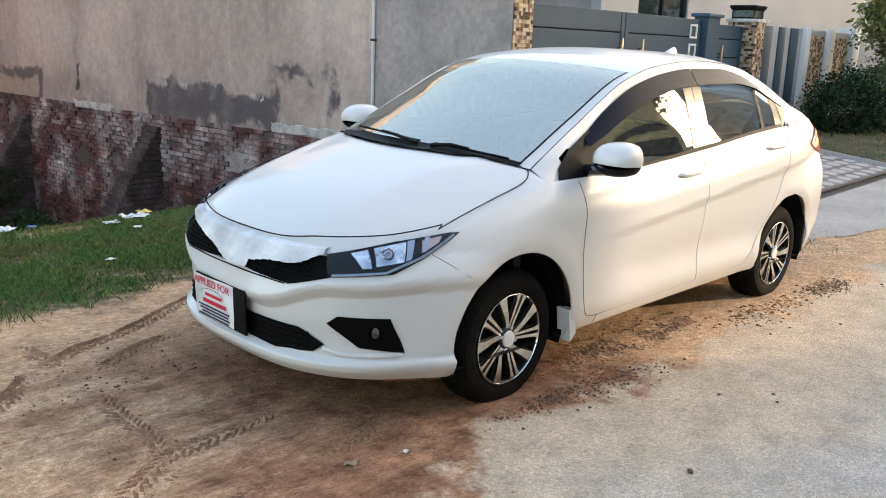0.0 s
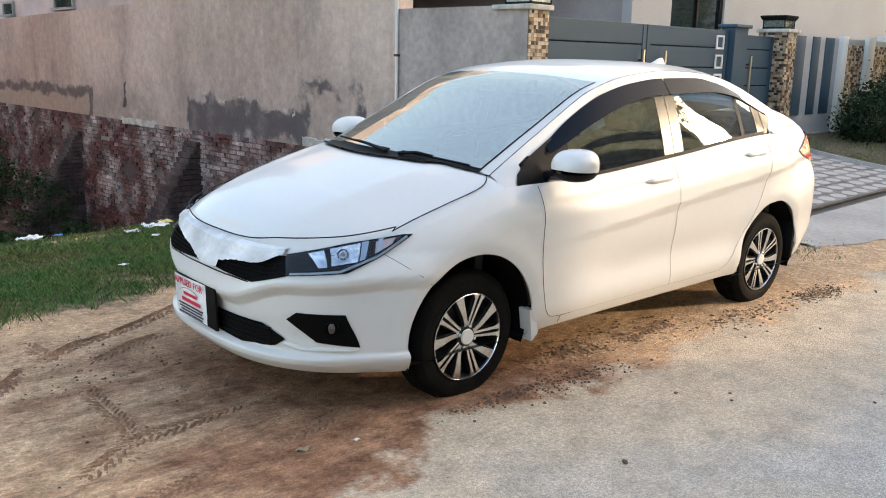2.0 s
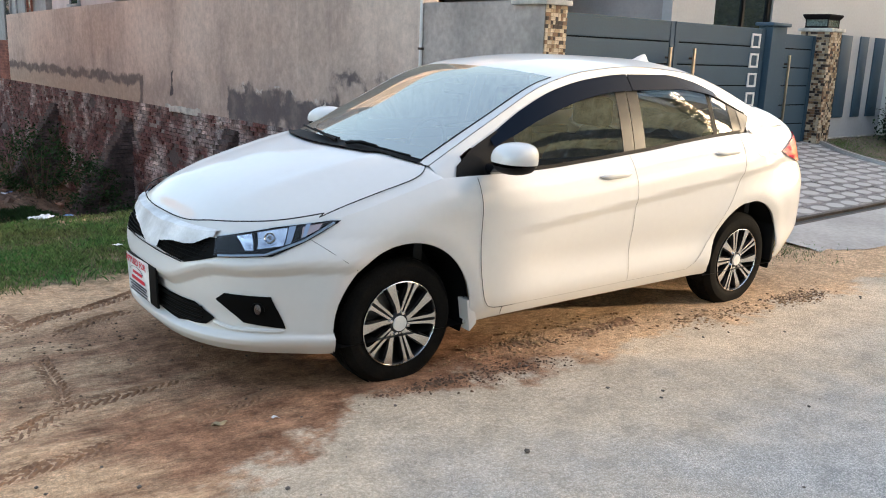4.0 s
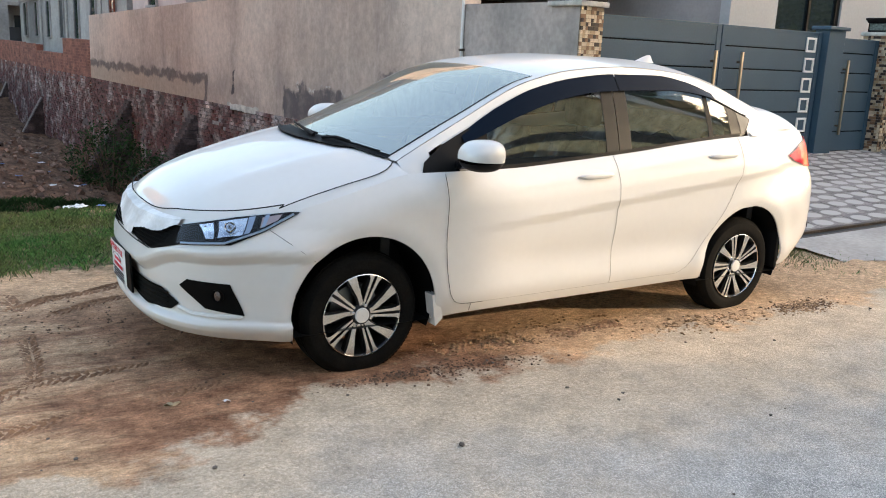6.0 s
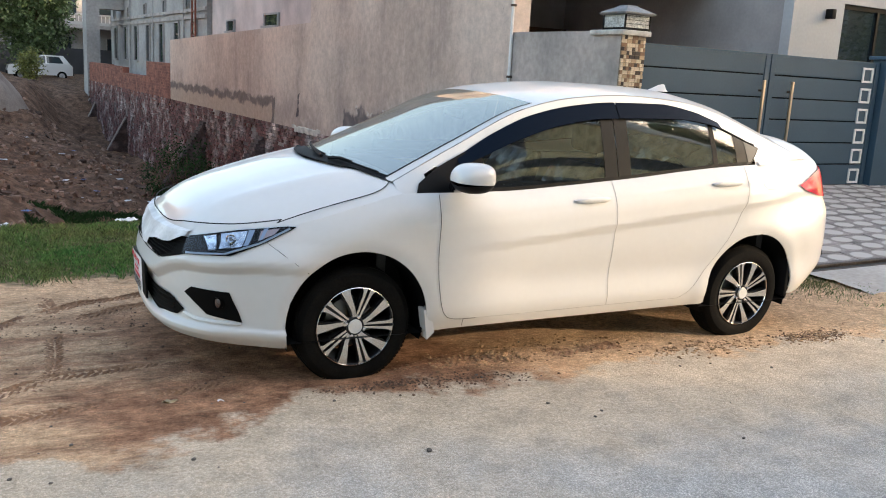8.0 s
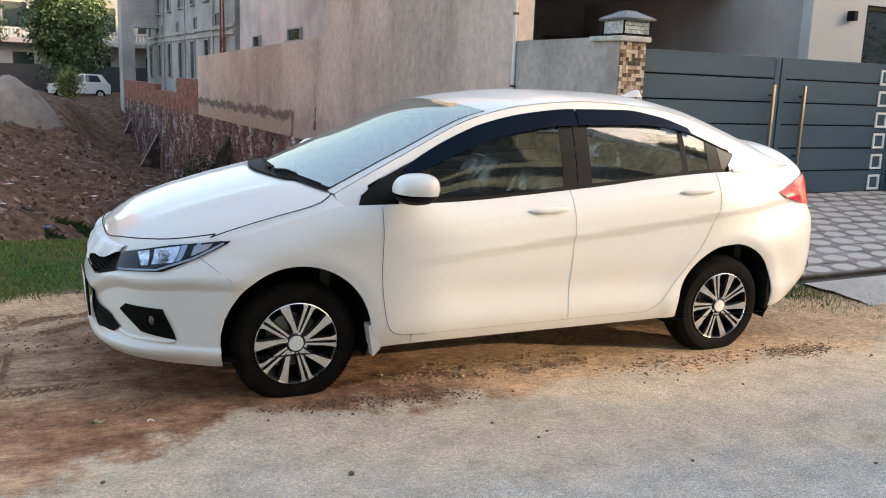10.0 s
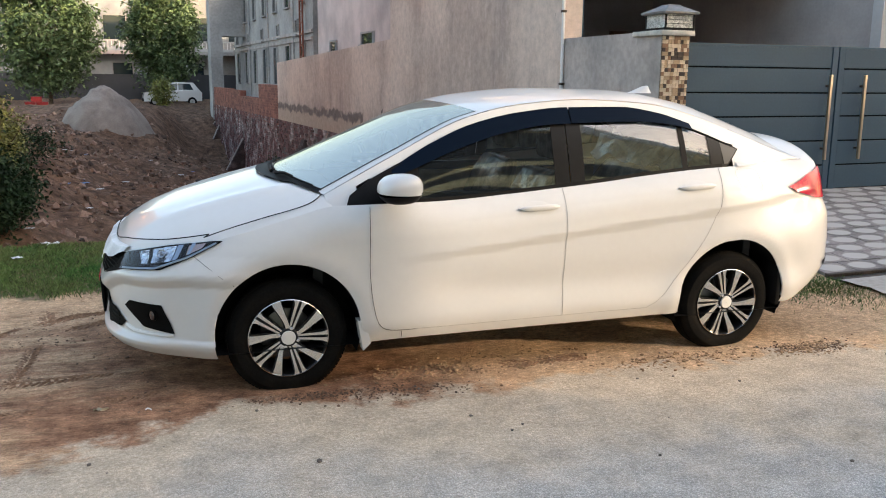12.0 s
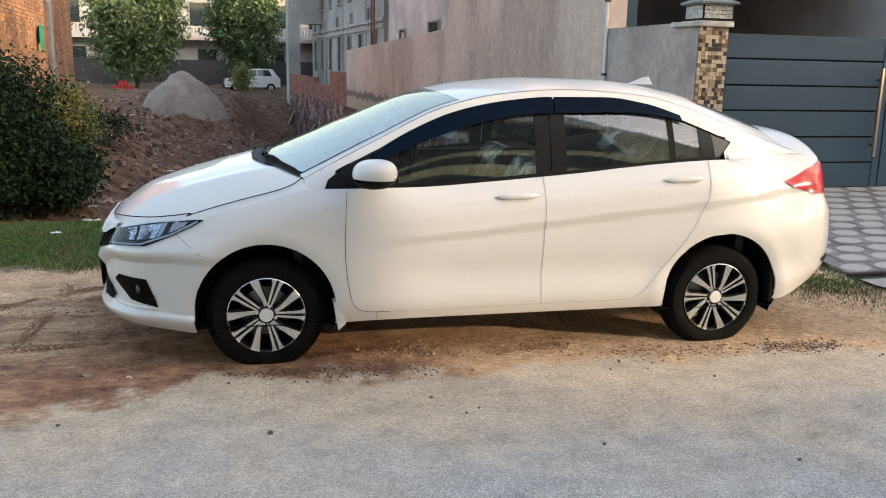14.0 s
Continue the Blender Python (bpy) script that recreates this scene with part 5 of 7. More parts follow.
for y0 in (-0.36, 0.36):
    seat = part("front_seat", seat_form(1.33, y0, 0.50, 0.60, 0.42), M_film, car, "seat wrapped in crinkled clear plastic", sharp=60)
    hb = bmesh.new()
    box(hb, (1.56, y0 - 0.13, 1.10), (1.66, y0 + 0.13, 1.27), 0.035)
    part("headrest", hb, M_film, seat)
bench = part("rear_seat", seat_form(2.28, 0.0, 1.25, 0.55, 0.45), M_film, car, "rear bench wrapped in crinkled clear plastic", sharp=60)
wrap = sheet(bmesh.new(), 30, 16, lambda s, t: Vector((2.36 + 0.25 * t + 0.03 * noise.noise(Vector((s * 9, t * 7, 0))), -0.58 + 1.16 * s, 1.02 + 0.13 * math.sin(t * 3.1) + 0.06 * noise.noise(Vector((s * 6, t * 5, 4))))))
part("plastic_wrap", wrap, mat("crinkled_film", (0.55, 0.6, 0.65), 0.15, vary=0.2, scale=9, fine=22, bump=1.0, dist=0.02), car, "crumpled plastic sheet over the rear seat", sharp=20)
part("parcel_shelf", boxed(((2.55, -0.6, 1.0), (3.1, 0.6, 1.03))), M_cabin, car)
part("bulkhead", boxed(((0.15, -0.66, 0.3), (0.2, 0.66, 0.93))), M_cabin, car)
part("rear_bulkhead", boxed(((2.75, -0.7, 0.3), (2.8, 0.7, 1.0))), M_cabin, car)
both(lambda: box(bmesh.new(), (0.45, -0.70, 0.30), (2.45, -0.67, 0.915), 0.01), "door_lining", M_cream, "beige door lining")
both(lambda: box(bmesh.new(), (0.45, -0.70, 0.918), (2.45, -0.655, 0.975), 0.008), "door_capping", M_cabin, "dark door capping")
both(lambda: box(bmesh.new(), (0.75, -0.672, 0.70), (1.40, -0.60, 0.76), 0.02), "armrest", M_cabin, "dark armrest")
part("headlining", sheet(bmesh.new(), 20, 16, lambda s, t: canopy(2.6 + 3.6 * s, (2 * t - 1) * 0.97) - Vector((0, 0, 0.03))), M_cream, car)
part("rear_view_mirror", box(bmesh.new(), (0.86, -0.11, 1.25), (0.89, 0.11, 1.31), 0.012), M_gloss, car)

part("underbody", boxed(((-0.5, -0.60, 0.21), (2.9, 0.60, 0.27)), bevel=0.02), M_black, car, smooth=False)
for xw in (0.0, 2.6):
    both(lambda: lathe(bmesh.new(), [(0.385, -0.10), (0.385, 0.16), (0.05, 0.16)], 40, lambda a, b2, h: Vector((xw + a, -0.70 + h * 1.0, max(0.30 + b2, 0.21)))), "arch_liner", M_black)


# ---- beside the wall: pipe, patches, buttresses ----
def in_b(ob):
    ob.matrix_world = B
    return ob


def solo(name, bm, material, label, category, kind="", group="", sharp=24, smooth=None):
    return in_b(tagged(part(name, bm, material, sharp=sharp, smooth=smooth), label, category, group, kind))


pipe = solo("drain_pipe", tube(bmesh.new(), [(-0.33, 2.13, -0.2), (-0.33, 2.13, 3.65)], 0.021, 10), M_white, "thin white plastic pipe fixed upright against the wall", "pipe")
for z in (0.6, 1.5, 2.4):
    part("clip", boxed(((-0.355, 2.10, z), (-0.297, 2.16, z + 0.03)), bevel=0.004), M_metal, pipe)


def blot(v0, v1, z0, z1, out, rough=0.08, seed=0.0, top_of=None, n=60):
    """A ragged skim of cement on the wall's face."""
    bm = bmesh.new()
    lo = lambda s: z0 + rough * 0.4 * noise.noise(Vector((s * 9, 1, seed)))
    hi = lambda s: (top_of(v0 + s * (v1 - v0)) if top_of else z1) + rough * noise.noise(Vector((s * 7, 5, seed))) + rough * 0.6 * noise.noise(Vector((s * 31, 8, seed)))
    side = lambda t: 0.12 * noise.noise(Vector((t * 5, 9, seed)))

    def f(s, t):
        z = lo(s) + t * max(hi(s) - lo(s), 0.005)
        e = min(1, 9 * min(s, 1 - s, t + 0.02, 1.02 - t))
        return Vector((-0.3 - out * e, v0 + s * (v1 - v0) + (side(t) if s in (0.0, 1.0) else 0), z))
    return sheet(bm, n, 12, f)


solo("plaster_edge", blot(8.6, 10.2, 0.13, 0.26, 0.02, 0.05, 4.0, None, 40), M_stone, "pale crumbling lower edge of plaster", "plaster")
solo("plaster_edge", blot(2.3, 4.2, 0.2, 0.34, 0.022, 0.05, 5.0, None, 40), M_stone, "pale crumbling lower edge of plaster", "plaster")


def buttress(v, w, z_top, lean, pale):
    """A raking brick buttress; each course reaches further out than the one above."""
    t = thing("buttress", "dark brick buttress leaning on the retaining wall, its shade put into the brick colour", "buttress", B, "buttresses")
    n = 28
    h = (z_top + 2.5) / n
    for k in range(n):
        z0 = -2.5 + k * h
        r = lean * (z_top - z0) + 0.03 + 0.03 * random.random()
        part("brick_course", boxed(((-0.29 - r, v - w / 2 - 0.012 * random.random(), z0), (-0.25, v + w / 2, z0 + h - 0.01))), M_shadebrick, t, smooth=False)
    # pale bar stands in for the light along the sloping edge
    if pale:
        top, foot = Vector((-0.34, v, z_top + 0.04)), Vector((-0.34 - lean * (z_top + 2.3), v, -2.3))
        part("raking_edge", tube(bmesh.new(), [top, foot], 0.04, 6), M_apron, t, "pale strip drawn for the lit raking edge")


for v, w, zt, lean, pale in ((7.3, 0.4, 0.02, 0.62, False), (12.15, 0.4, -0.15, 0.62, False), (17.15, 0.4, -0.2, 0.62, False), (28.7, 0.4, -0.95, 0.56, True), (36.2, 0.4, -0.8, 0.47, True), (37.7, 0.4, -0.7, 0.75, True)):
    buttress(v, w, zt, lean, pale)

# stepped raw brick panels beyond the plaster
panels = boxed(((-0.29, 21.2, 0.0), (-0.06, 24.9, 1.32)), ((-0.29, 24.9, 0.0), (-0.06, 29.3, 0.80)), ((-0.29, 29.3, 0.0), (-0.06, 32.6, 1.02)), ((-0.29, 32.6, 0.0), (-0.06, 38.0, 1.06)))
solo("wall_far", panels, M_newbrick, "unfinished red brick wall in stepped heights", "wall", "structure", smooth=False)
fp = bmesh.new()
for v0, v1, zt in ((21.2, 24.85, 1.32), (24.95, 29.25, 0.8), (29.35, 32.55, 1.02), (32.65, 38.0, 1.06)):
    z, row = 0.0, 0
    while z < zt - 0.05:
        v = v0 + (0.12 if row % 2 else 0)
        while v < v1 - 0.1:
            box(fp, (-0.302, v, z + 0.008), (-0.28, min(v + 0.23, v1), z + 0.078))
            v += 0.245
        z, row = z + 0.088, row + 1
solo("brick_courses", fp, M_newbrick, "red brick courses of the unfinished wall", "bricks", "stuff", smooth=False)


# ---- gate pillars, lanterns, gate ----
def mosaic(parent, u0, u1, z0, z1, v, rows, limit, seed):
    """Random small tiles on a face that looks towards the road."""
    rng = random.Random(seed)
    h = (z1 - z0) / rows
    widths = (0.038, 0.038, 0.042, 0.075)
    shapes = {}
    joined = [bmesh.new() for _ in M_tile]
    used = False
    for r in range(rows):
        u = u0
        while u < u1 - 0.015:
            w = min(rng.choice(widths), u1 - u)
            if u1 - u - w < 0.02:
                w = u1 - u
            k = rng.choices(range(4), (3.5, 2.5, 3.2, 5.5))[0]
            out = rng.uniform(0.008, 0.016)
            if limit > 0:
                key = (round(w, 3), k)
                if key not in shapes:
                    me = bpy.data.meshes.new("tile")
                    bm = boxed(((0.002, -0.012, 0.002), (w - 0.002, 0.004, h - 0.002)), bevel=0.0015)
                    bm.to_mesh(me)
                    bm.free()
                    me.materials.append(M_tile[k])
                    shapes[key] = me
                o = new("tile", shapes[key])
                o.parent = parent
                o.location = (u, v - out + 0.008, z0 + r * h)
                limit -= 1
            else:
                used = True
                box(joined[k], (u + 0.002, v - out, z0 + r * h + 0.002), (u + w - 0.002, v + 0.004, z0 + (r + 1) * h - 0.002))
            u += w
    for k, bm in enumerate(joined):
        if used:
            tagged(part("tiles", bm, M_tile[k], parent, smooth=False), kind="stuff")
        else:
            bm.free()


M_roof = mat("weathered_grey_metal", (0.20, 0.20, 0.20), 0.5, metal=0.4, vary=0.15, fine=30)


def lantern(u, v, z, w, h, label, lit):
    lamp = thing("pillar_lamp", label, "lamp", B, "pillar lamps")
    place = lambda p, q, k: Vector((u + p, v + q, z + k))
    part("lamp_base", prism(bmesh.new(), [(-w * 0.42, -w * 0.42), (w * 0.42, -w * 0.42), (w * 0.42, w * 0.42), (-w * 0.42, w * 0.42)], 0, 0.03, place), M_black, lamp)
    part("glass_body", prism(bmesh.new(), [(-w * 0.4, -w * 0.4), (w * 0.4, -w * 0.4), (w * 0.4, w * 0.4), (-w * 0.4, w * 0.4)], 0.03, h * 0.62, place), mat("ribbed_glass" + str(lit), (0.5, 0.52, 0.5) if lit else (0.10, 0.14, 0.13), 0.12, vary=0.4, scale=30, fine=70, bump=0.8, dist=0.01), lamp, "ribbed glass lamp body")
    for su in (-1, 1):
        for sv in (-1, 1):
            part("lamp_post", boxed(((u + su * w * 0.4 - 0.008, v + sv * w * 0.4 - 0.008, z + 0.02), (u + su * w * 0.4 + 0.008, v + sv * w * 0.4 + 0.008, z + h * 0.64))), M_black, lamp, smooth=False)
    for sv in (-1, 1):
        for k in range(1, 4):
            part("lamp_bar", boxed(((u - w * 0.4, v + sv * w * 0.402 - 0.003, z + 0.03 + k * h * 0.15 - 0.002), (u + w * 0.4, v + sv * w * 0.402 + 0.003, z + 0.03 + k * h * 0.15 + 0.002))), M_black, lamp, smooth=False)
    lo = [(-w * 0.5, -w * 0.5), (w * 0.5, -w * 0.5), (w * 0.5, w * 0.5), (-w * 0.5, w * 0.5)]
    bm = bmesh.new()
    hip = ((0.9, h * 0.60), (1, h * 0.64), (1, h * 0.70), (0.42, h * 0.93), (0.3, h)) if lit else ((0.86, h * 0.60), (0.98, h * 0.80), (1, h * 0.84), (1, h * 0.93), (0.9, h * 0.96))
    rings = [[bm.verts.new(place(p * s, q * s, k)) for p, q in lo] for s, k in hip]
    for a, c in zip(rings, rings[1:]):
        for i in range(4):
            bm.faces.new((a[i], a[(i + 1) % 4], c[(i + 1) % 4], c[i]))
    bm.faces.new(rings[-1])
    bm.faces.new(rings[0][::-1])
    part("lamp_roof", bm, M_roof if lit else M_black, lamp, "grey hipped lamp roof" if lit else "flat black lamp top", smooth=False)


def pillar(u0, u1, v0, top, parts, seed, sided=False):
    p = thing("gate_pillar", "gate pillar clad in small brown and cream mosaic tiles", "pillar", B, "gate pillars")
    part("pillar_core", boxed(((u0 + 0.004, v0 + 0.006, -0.4), (u1 - 0.002, v0 + 0.46, top))), M_plaster2, p, smooth=False)
    part("grout_bed", boxed(((u0 + 0.002, v0, -0.4), (u1 - 0.002, v0 + 0.004, top))), M_grout, p, smooth=False)
    part("pillar_cap", boxed(((u0 - 0.035, v0 - 0.05, top), (u1 + 0.035, v0 + 0.5, top + 0.055)), bevel=0.008), M_stone, p, "pale stone cap")
    mosaic(p, u0 + 0.004, u1 - 0.004, 0.2, top, v0, 44, parts, seed)
    if sided:
        # the same small tiles round the corner
        rng, h = random.Random(seed + 7), (top - 0.2) / 44
        sides = [bmesh.new() for _ in M_tile]
        for r in range(44):
            v = v0
            while v < v0 + 0.4:
                w = rng.choice((0.038, 0.042, 0.075))
                k = rng.choices(range(4), (3.5, 2.5, 3.2, 5.5))[0]
                box(sides[k], (u0 - rng.uniform(0.006, 0.012), v + 0.002, 0.2 + r * h + 0.002), (u0 + 0.006, v + w - 0.002, 0.2 + (r + 1) * h - 0.002))
                v += w
        for k, bm in enumerate(sides):
            tagged(part("tiles", bm, M_tile[k], p, smooth=False), kind="stuff")


pillar(-0.342, 0.006, 0.0, 2.03, 300, 1)
pillar(5.98, 6.36, -0.05, 2.0, 0, 2, True)
lantern(-0.11, 0.20, 2.085, 0.44, 0.275, "square lantern with ribbed glass on the gate pillar", 1)
lantern(6.17, 0.18, 2.055, 0.44, 0.22, "square lantern with dark green glass on the gate pillar", 0)


def leaf(u0, u1, z0, z1, v, grooves, label):
    g = thing("gate_leaf", label, "gate", B, "gate leaves")
    bm = bmesh.new()
    stops = [z0] + grooves + [z1]
    box(bm, (u0, v + 0.016, z0), (u1, v + 0.045, z1))
    part("backing", bm, M_gateline, g, smooth=False)
    for a, c in zip(stops, stops[1:]):
        part("panel", boxed(((u0 + 0.09, v, a + 0.009), (u1 - 0.09, v + 0.014, c - 0.009)), bevel=0.003), M_gate, g, smooth=False)
    for a, c in ((u0, u0 + 0.085), (u1 - 0.085, u1)):
        part("stile", boxed(((a, v - 0.006, z0), (c, v + 0.016, z1)), bevel=0.003), M_gate, g, smooth=False)
    part("top_rail", boxed(((u0 + 0.087, v - 0.004, z1 - 0.03), (u1 - 0.087, v + 0.02, z1)), bevel=0.003), M_gate, g, smooth=False)
    return g


def pull(parent, u, z0, z1, v):
    h = part("handle", boxed(((u - 0.017, v - 0.085, z0), (u + 0.017, v - 0.055, z1)), bevel=0.004), M_brass, parent, "long brushed brass pull handle")
    for z in (z0 + 0.13, z1 - 0.13):
        part("handle_post", boxed(((u - 0.009, v - 0.06, z - 0.012), (u + 0.009, v, z + 0.012))), M_metal, h)


GR_Z = [0.59, 0.88, 1.17, 1.44, 1.72]
left_leaf = leaf(0.03, 2.245, 0.30, 1.975, 0.15, GR_Z, "slate-blue painted steel gate leaf with horizontal grooves")
right_leaf = leaf(2.265, 4.46, 0.30, 1.975, 0.15, GR_Z, "slate-blue steel gate leaf with white square ornaments")
pull(left_leaf, 2.10, 0.66, 1.65, 0.15)
pull(right_leaf, 2.63, 0.66, 1.65, 0.15)
for k in range(6):
    z = 1.90 - k * 0.275
    bm = bmesh.new()
    for a, b2, c, d in ((4.10, 4.32, z - 0.028, z), (4.10, 4.32, z - 0.20, z - 0.172), (4.10, 4.128, z - 0.172, z - 0.028), (4.292, 4.32, z - 0.172, z - 0.028)):
        box(bm, (a, 0.132, c), (b2, 0.149, d))
    part("square_ornament", bm, M_white, right_leaf, "white square outline", smooth=False)
post = thing("gate_post", "slate-blue square steel gate post with a cap", "gate post", B)
part("shaft", boxed(((4.49, 0.06, 0.25), (4.90, 0.28, 2.02)), bevel=0.006), M_gate, post, smooth=False)
part("cap", boxed(((4.44, 0.02, 2.02), (4.95, 0.32, 2.07)), bevel=0.01), M_gate, post, smooth=False)
wicket = leaf(4.92, 5.965, 0.30, 1.93, 0.15, GR_Z, "narrow slate-blue steel side door with a long handle")
pull(wicket, 5.10, 0.55, 1.62, 0.15)

# striped boundary wall beyond the second pillar
fence = thing("boundary_wall", "white boundary wall with dark vertical stripes and a mosaic panel", "wall", B)
part("wall_body", boxed(((6.365, 0.12, -0.2), (24, 0.34, 1.98))), M_pale, fence, smooth=False)
part("plinth", boxed(((6.365, 0.09, -0.2), (24, 0.118, 0.34))), M_stone, fence, smooth=False)
for a, c in ((6.72, 7.10), (7.40, 7.70), (7.95, 8.32)):
    part("stripe", boxed(((a, 0.10, 0.66), (c, 0.122, 1.98)), bevel=0.003), M_gate, fence, "dark grey vertical stripe")
mosaic(fence, 8.85, 9.75, 0.62, 1.88, 0.118, 26, 0, 3)
part("pier", boxed(((8.55, 0.04, 0.2), (8.8, 0.14, 2.02)), ((9.8, 0.04, 0.2), (10.15, 0.14, 2.02)), ((11.2, 0.0, 0.0), (11.6, 0.4, 2.1)), bevel=0.006), M_white, fence)
mosaic(fence, 10.25, 11.1, 0.62, 1.88, 0.118, 26, 0, 4)


# ---- the house behind the gate ----
house = thing("house", "grey and white house with a deep carport", "house", B)
part("carport_back_wall", boxed(((0.1, 8.6, 0.2), (5.46, 8.8, 3.6))), M_port, house, smooth=False)
part("carport_side_wall", boxed(((-0.04, 4.4, 0.2), (0.16, 8.8, 3.6))), M_port, house, smooth=False)
part("carport_roof", boxed(((-0.02, 4.2, 3.3), (5.46, 8.9, 3.62))), M_port, house, smooth=False)
part("carport_front_column", boxed(((1.0, 4.6, 0.2), (1.42, 5.0, 3.3)), bevel=0.006), M_gate, house, smooth=False)
part("side_wall", boxed(((5.46, 2.7, 0.2), (5.66, 8.8, 4.6))), M_port, house, smooth=False)
part("front_wall", boxed(((5.46, 2.5, 0.2), (6.75, 2.7, 4.6)), ((8.74, 2.5, 0.2), (36, 2.7, 4.6)), ((6.75, 2.5, 0.2), (8.74, 2.7, 0.9)), ((6.75, 2.5, 3.05), (8.74, 2.7, 4.6))), M_pale, house, smooth=False)
part("upper_wall", boxed(((0.1, 4.3, 3.62), (5.46, 4.5, 4.1))), M_pale, house, smooth=False)
win = part("window", boxed(((6.75, 2.58, 0.9), (8.74, 2.6, 3.05))), M_pane, house, "large dark window reflecting trees", smooth=False)
for a, c in ((6.75, 6.81), (7.74, 7.80), (8.62, 8.74)):
    part("window_frame", boxed(((a, 2.54, 0.9), (c, 2.64, 3.05))), M_black, win, smooth=False)
part("window_frame", boxed(((6.75, 2.535, 2.97), (8.74, 2.63, 3.05))), M_black, win, smooth=False)
door = part("entrance_door", boxed(((4.4, 8.5, 0.3), (5.6, 8.6, 2.6)), bevel=0.004), mat("carved_brown_door", (0.10, 0.045, 0.025), 0.4, vary=0.2, scale=5, fine=40), house, "brown wooden entrance door")
part("door_panel", boxed(((4.5, 8.47, 0.5), (4.95, 8.5, 2.4)), ((5.05, 8.47, 0.5), (5.5, 8.5, 2.4)), bevel=0.01), M_bark, door)
part("carport_window", boxed(((1.7, 8.55, 2.0), (2.8, 8.59, 3.0))), M_pane, house, smooth=False)
part("wall_lamp", boxed(((6.27, 2.36, 2.76), (6.37, 2.5, 2.92)), bevel=0.01), M_black, house)
part("carport_floor", boxed(((0.0, 0.4, 0.2), (5.4, 8.6, 0.29)), ((5.4, 0.4, 0.2), (24.0, 2.5, 0.29))), M_apron, house, smooth=False)


# ---- driveway, drain, apron ----
def ramp_z(v):
    return 0.03 + 0.26 * max(0, (v + 2.55)) / 2.6


def paver_material():
    """Grey cement paver with a paler oval cast into its middle."""
    m = mat("oval_paver", (0.25, 0.222, 0.21), 0.85, vary=0.2, scale=5, fine=40, bump=0.2, objrand=0.2, placed=True)
    t = m.node_tree
    b = t.nodes["Principled BSDF"]
    src = b.inputs["Base Color"].links[0].from_socket
    co, sep = t.nodes.new("ShaderNodeTexCoord"), t.nodes.new("ShaderNodeMapping")
    sep.inputs["Scale"].default_value = (1 / 0.135, 1 / 0.085, 0)
    ln = t.nodes.new("ShaderNodeVectorMath")
    ln.operation = 'LENGTH'
    mr = t.nodes.new("ShaderNodeMapRange")
    mr.inputs["From Min"].default_value, mr.inputs["From Max"].default_value = 1.05, 0.9
    mx = t.nodes.new("ShaderNodeMix")
    mx.data_type = 'RGBA'
    mx.inputs["B"].default_value = (0.40, 0.372, 0.35, 1)
    t.links.new(co.outputs["Object"], sep.inputs[0])
    t.links.new(sep.outputs[0], ln.inputs[0])
    t.links.new(ln.outputs["Value"], mr.inputs["Value"])
    t.links.new(mr.outputs["Result"], mx.inputs["Factor"])
    t.links.new(src, mx.inputs["A"])
    t.links.new(mx.outputs["Result"], b.inputs["Base Color"])
    return m


def driveway():
    m = paver_material()
    bed = solo("pavement", sheet(bmesh.new(), 2, 20, lambda s, t: Vector((-0.42 + 13 * s, -2.56 + 3.0 * t, ramp_z(-2.56 + 3.0 * t) - 0.006))), M_joint, "sloping driveway of grey pavers with pale ovals", "pavement", "structure")
    me = bpy.data.meshes.new("paver")
    bm = boxed(((-0.1645, -0.1115, -0.03), (0.1645, 0.1115, 0)), bevel=0.002)
    bm.to_mesh(me)
    bm.free()
    me.materials.append(m)
    n = 0
    tilt = math.atan(0.1)
    for j in range(12):
        v = -2.44 + j * 0.228
        for i in range(25):
            u = -0.25 + i * 0.334 + (0.167 if j % 2 else 0)
            o = new("paver", me)
            o.parent = bed
            o.matrix_basis = pose(u, v, ramp_z(v) + random.uniform(-0.002, 0.003), math.degrees(tilt), 0, random.uniform(-0.4, 0.4))
            n += 1


driveway()
solo("drain_channel", boxed(((-0.45, -2.74, 0.0), (14, -2.62, 0.008))), M_seam, "dark open drain channel across the driveway", "drain", "structure", smooth=False)
solo("drain_edge", boxed(((-0.45, -2.62, -0.02), (14, -2.565, 0.035)), ((-0.45, -2.775, -0.02), (14, -2.74, 0.032)), bevel=0.004), M_metal, "rusty steel edging of the drain", "drain edge", "structure")


def apron():
    bm = bmesh.new()
    edge = lambda s: -3.45 - 0.28 * step(0.0, 0.12, s) + 0.09 * noise.noise(Vector((s * 40, 0, 0))) - 0.35 * s
    sheet(bm, 90, 10, lambda s, t: Vector((-0.50 + 0.06 * noise.noise(Vector((0, t * 6, 1))) * (s == 0) + 14 * s, -2.775 + t * (edge(s) + 2.775), 0.03 - 0.035 * t ** 3)))
    return bm


solo("cement_apron", apron(), M_apron, "pale cracked cement apron in front of the driveway", "apron", "structure")


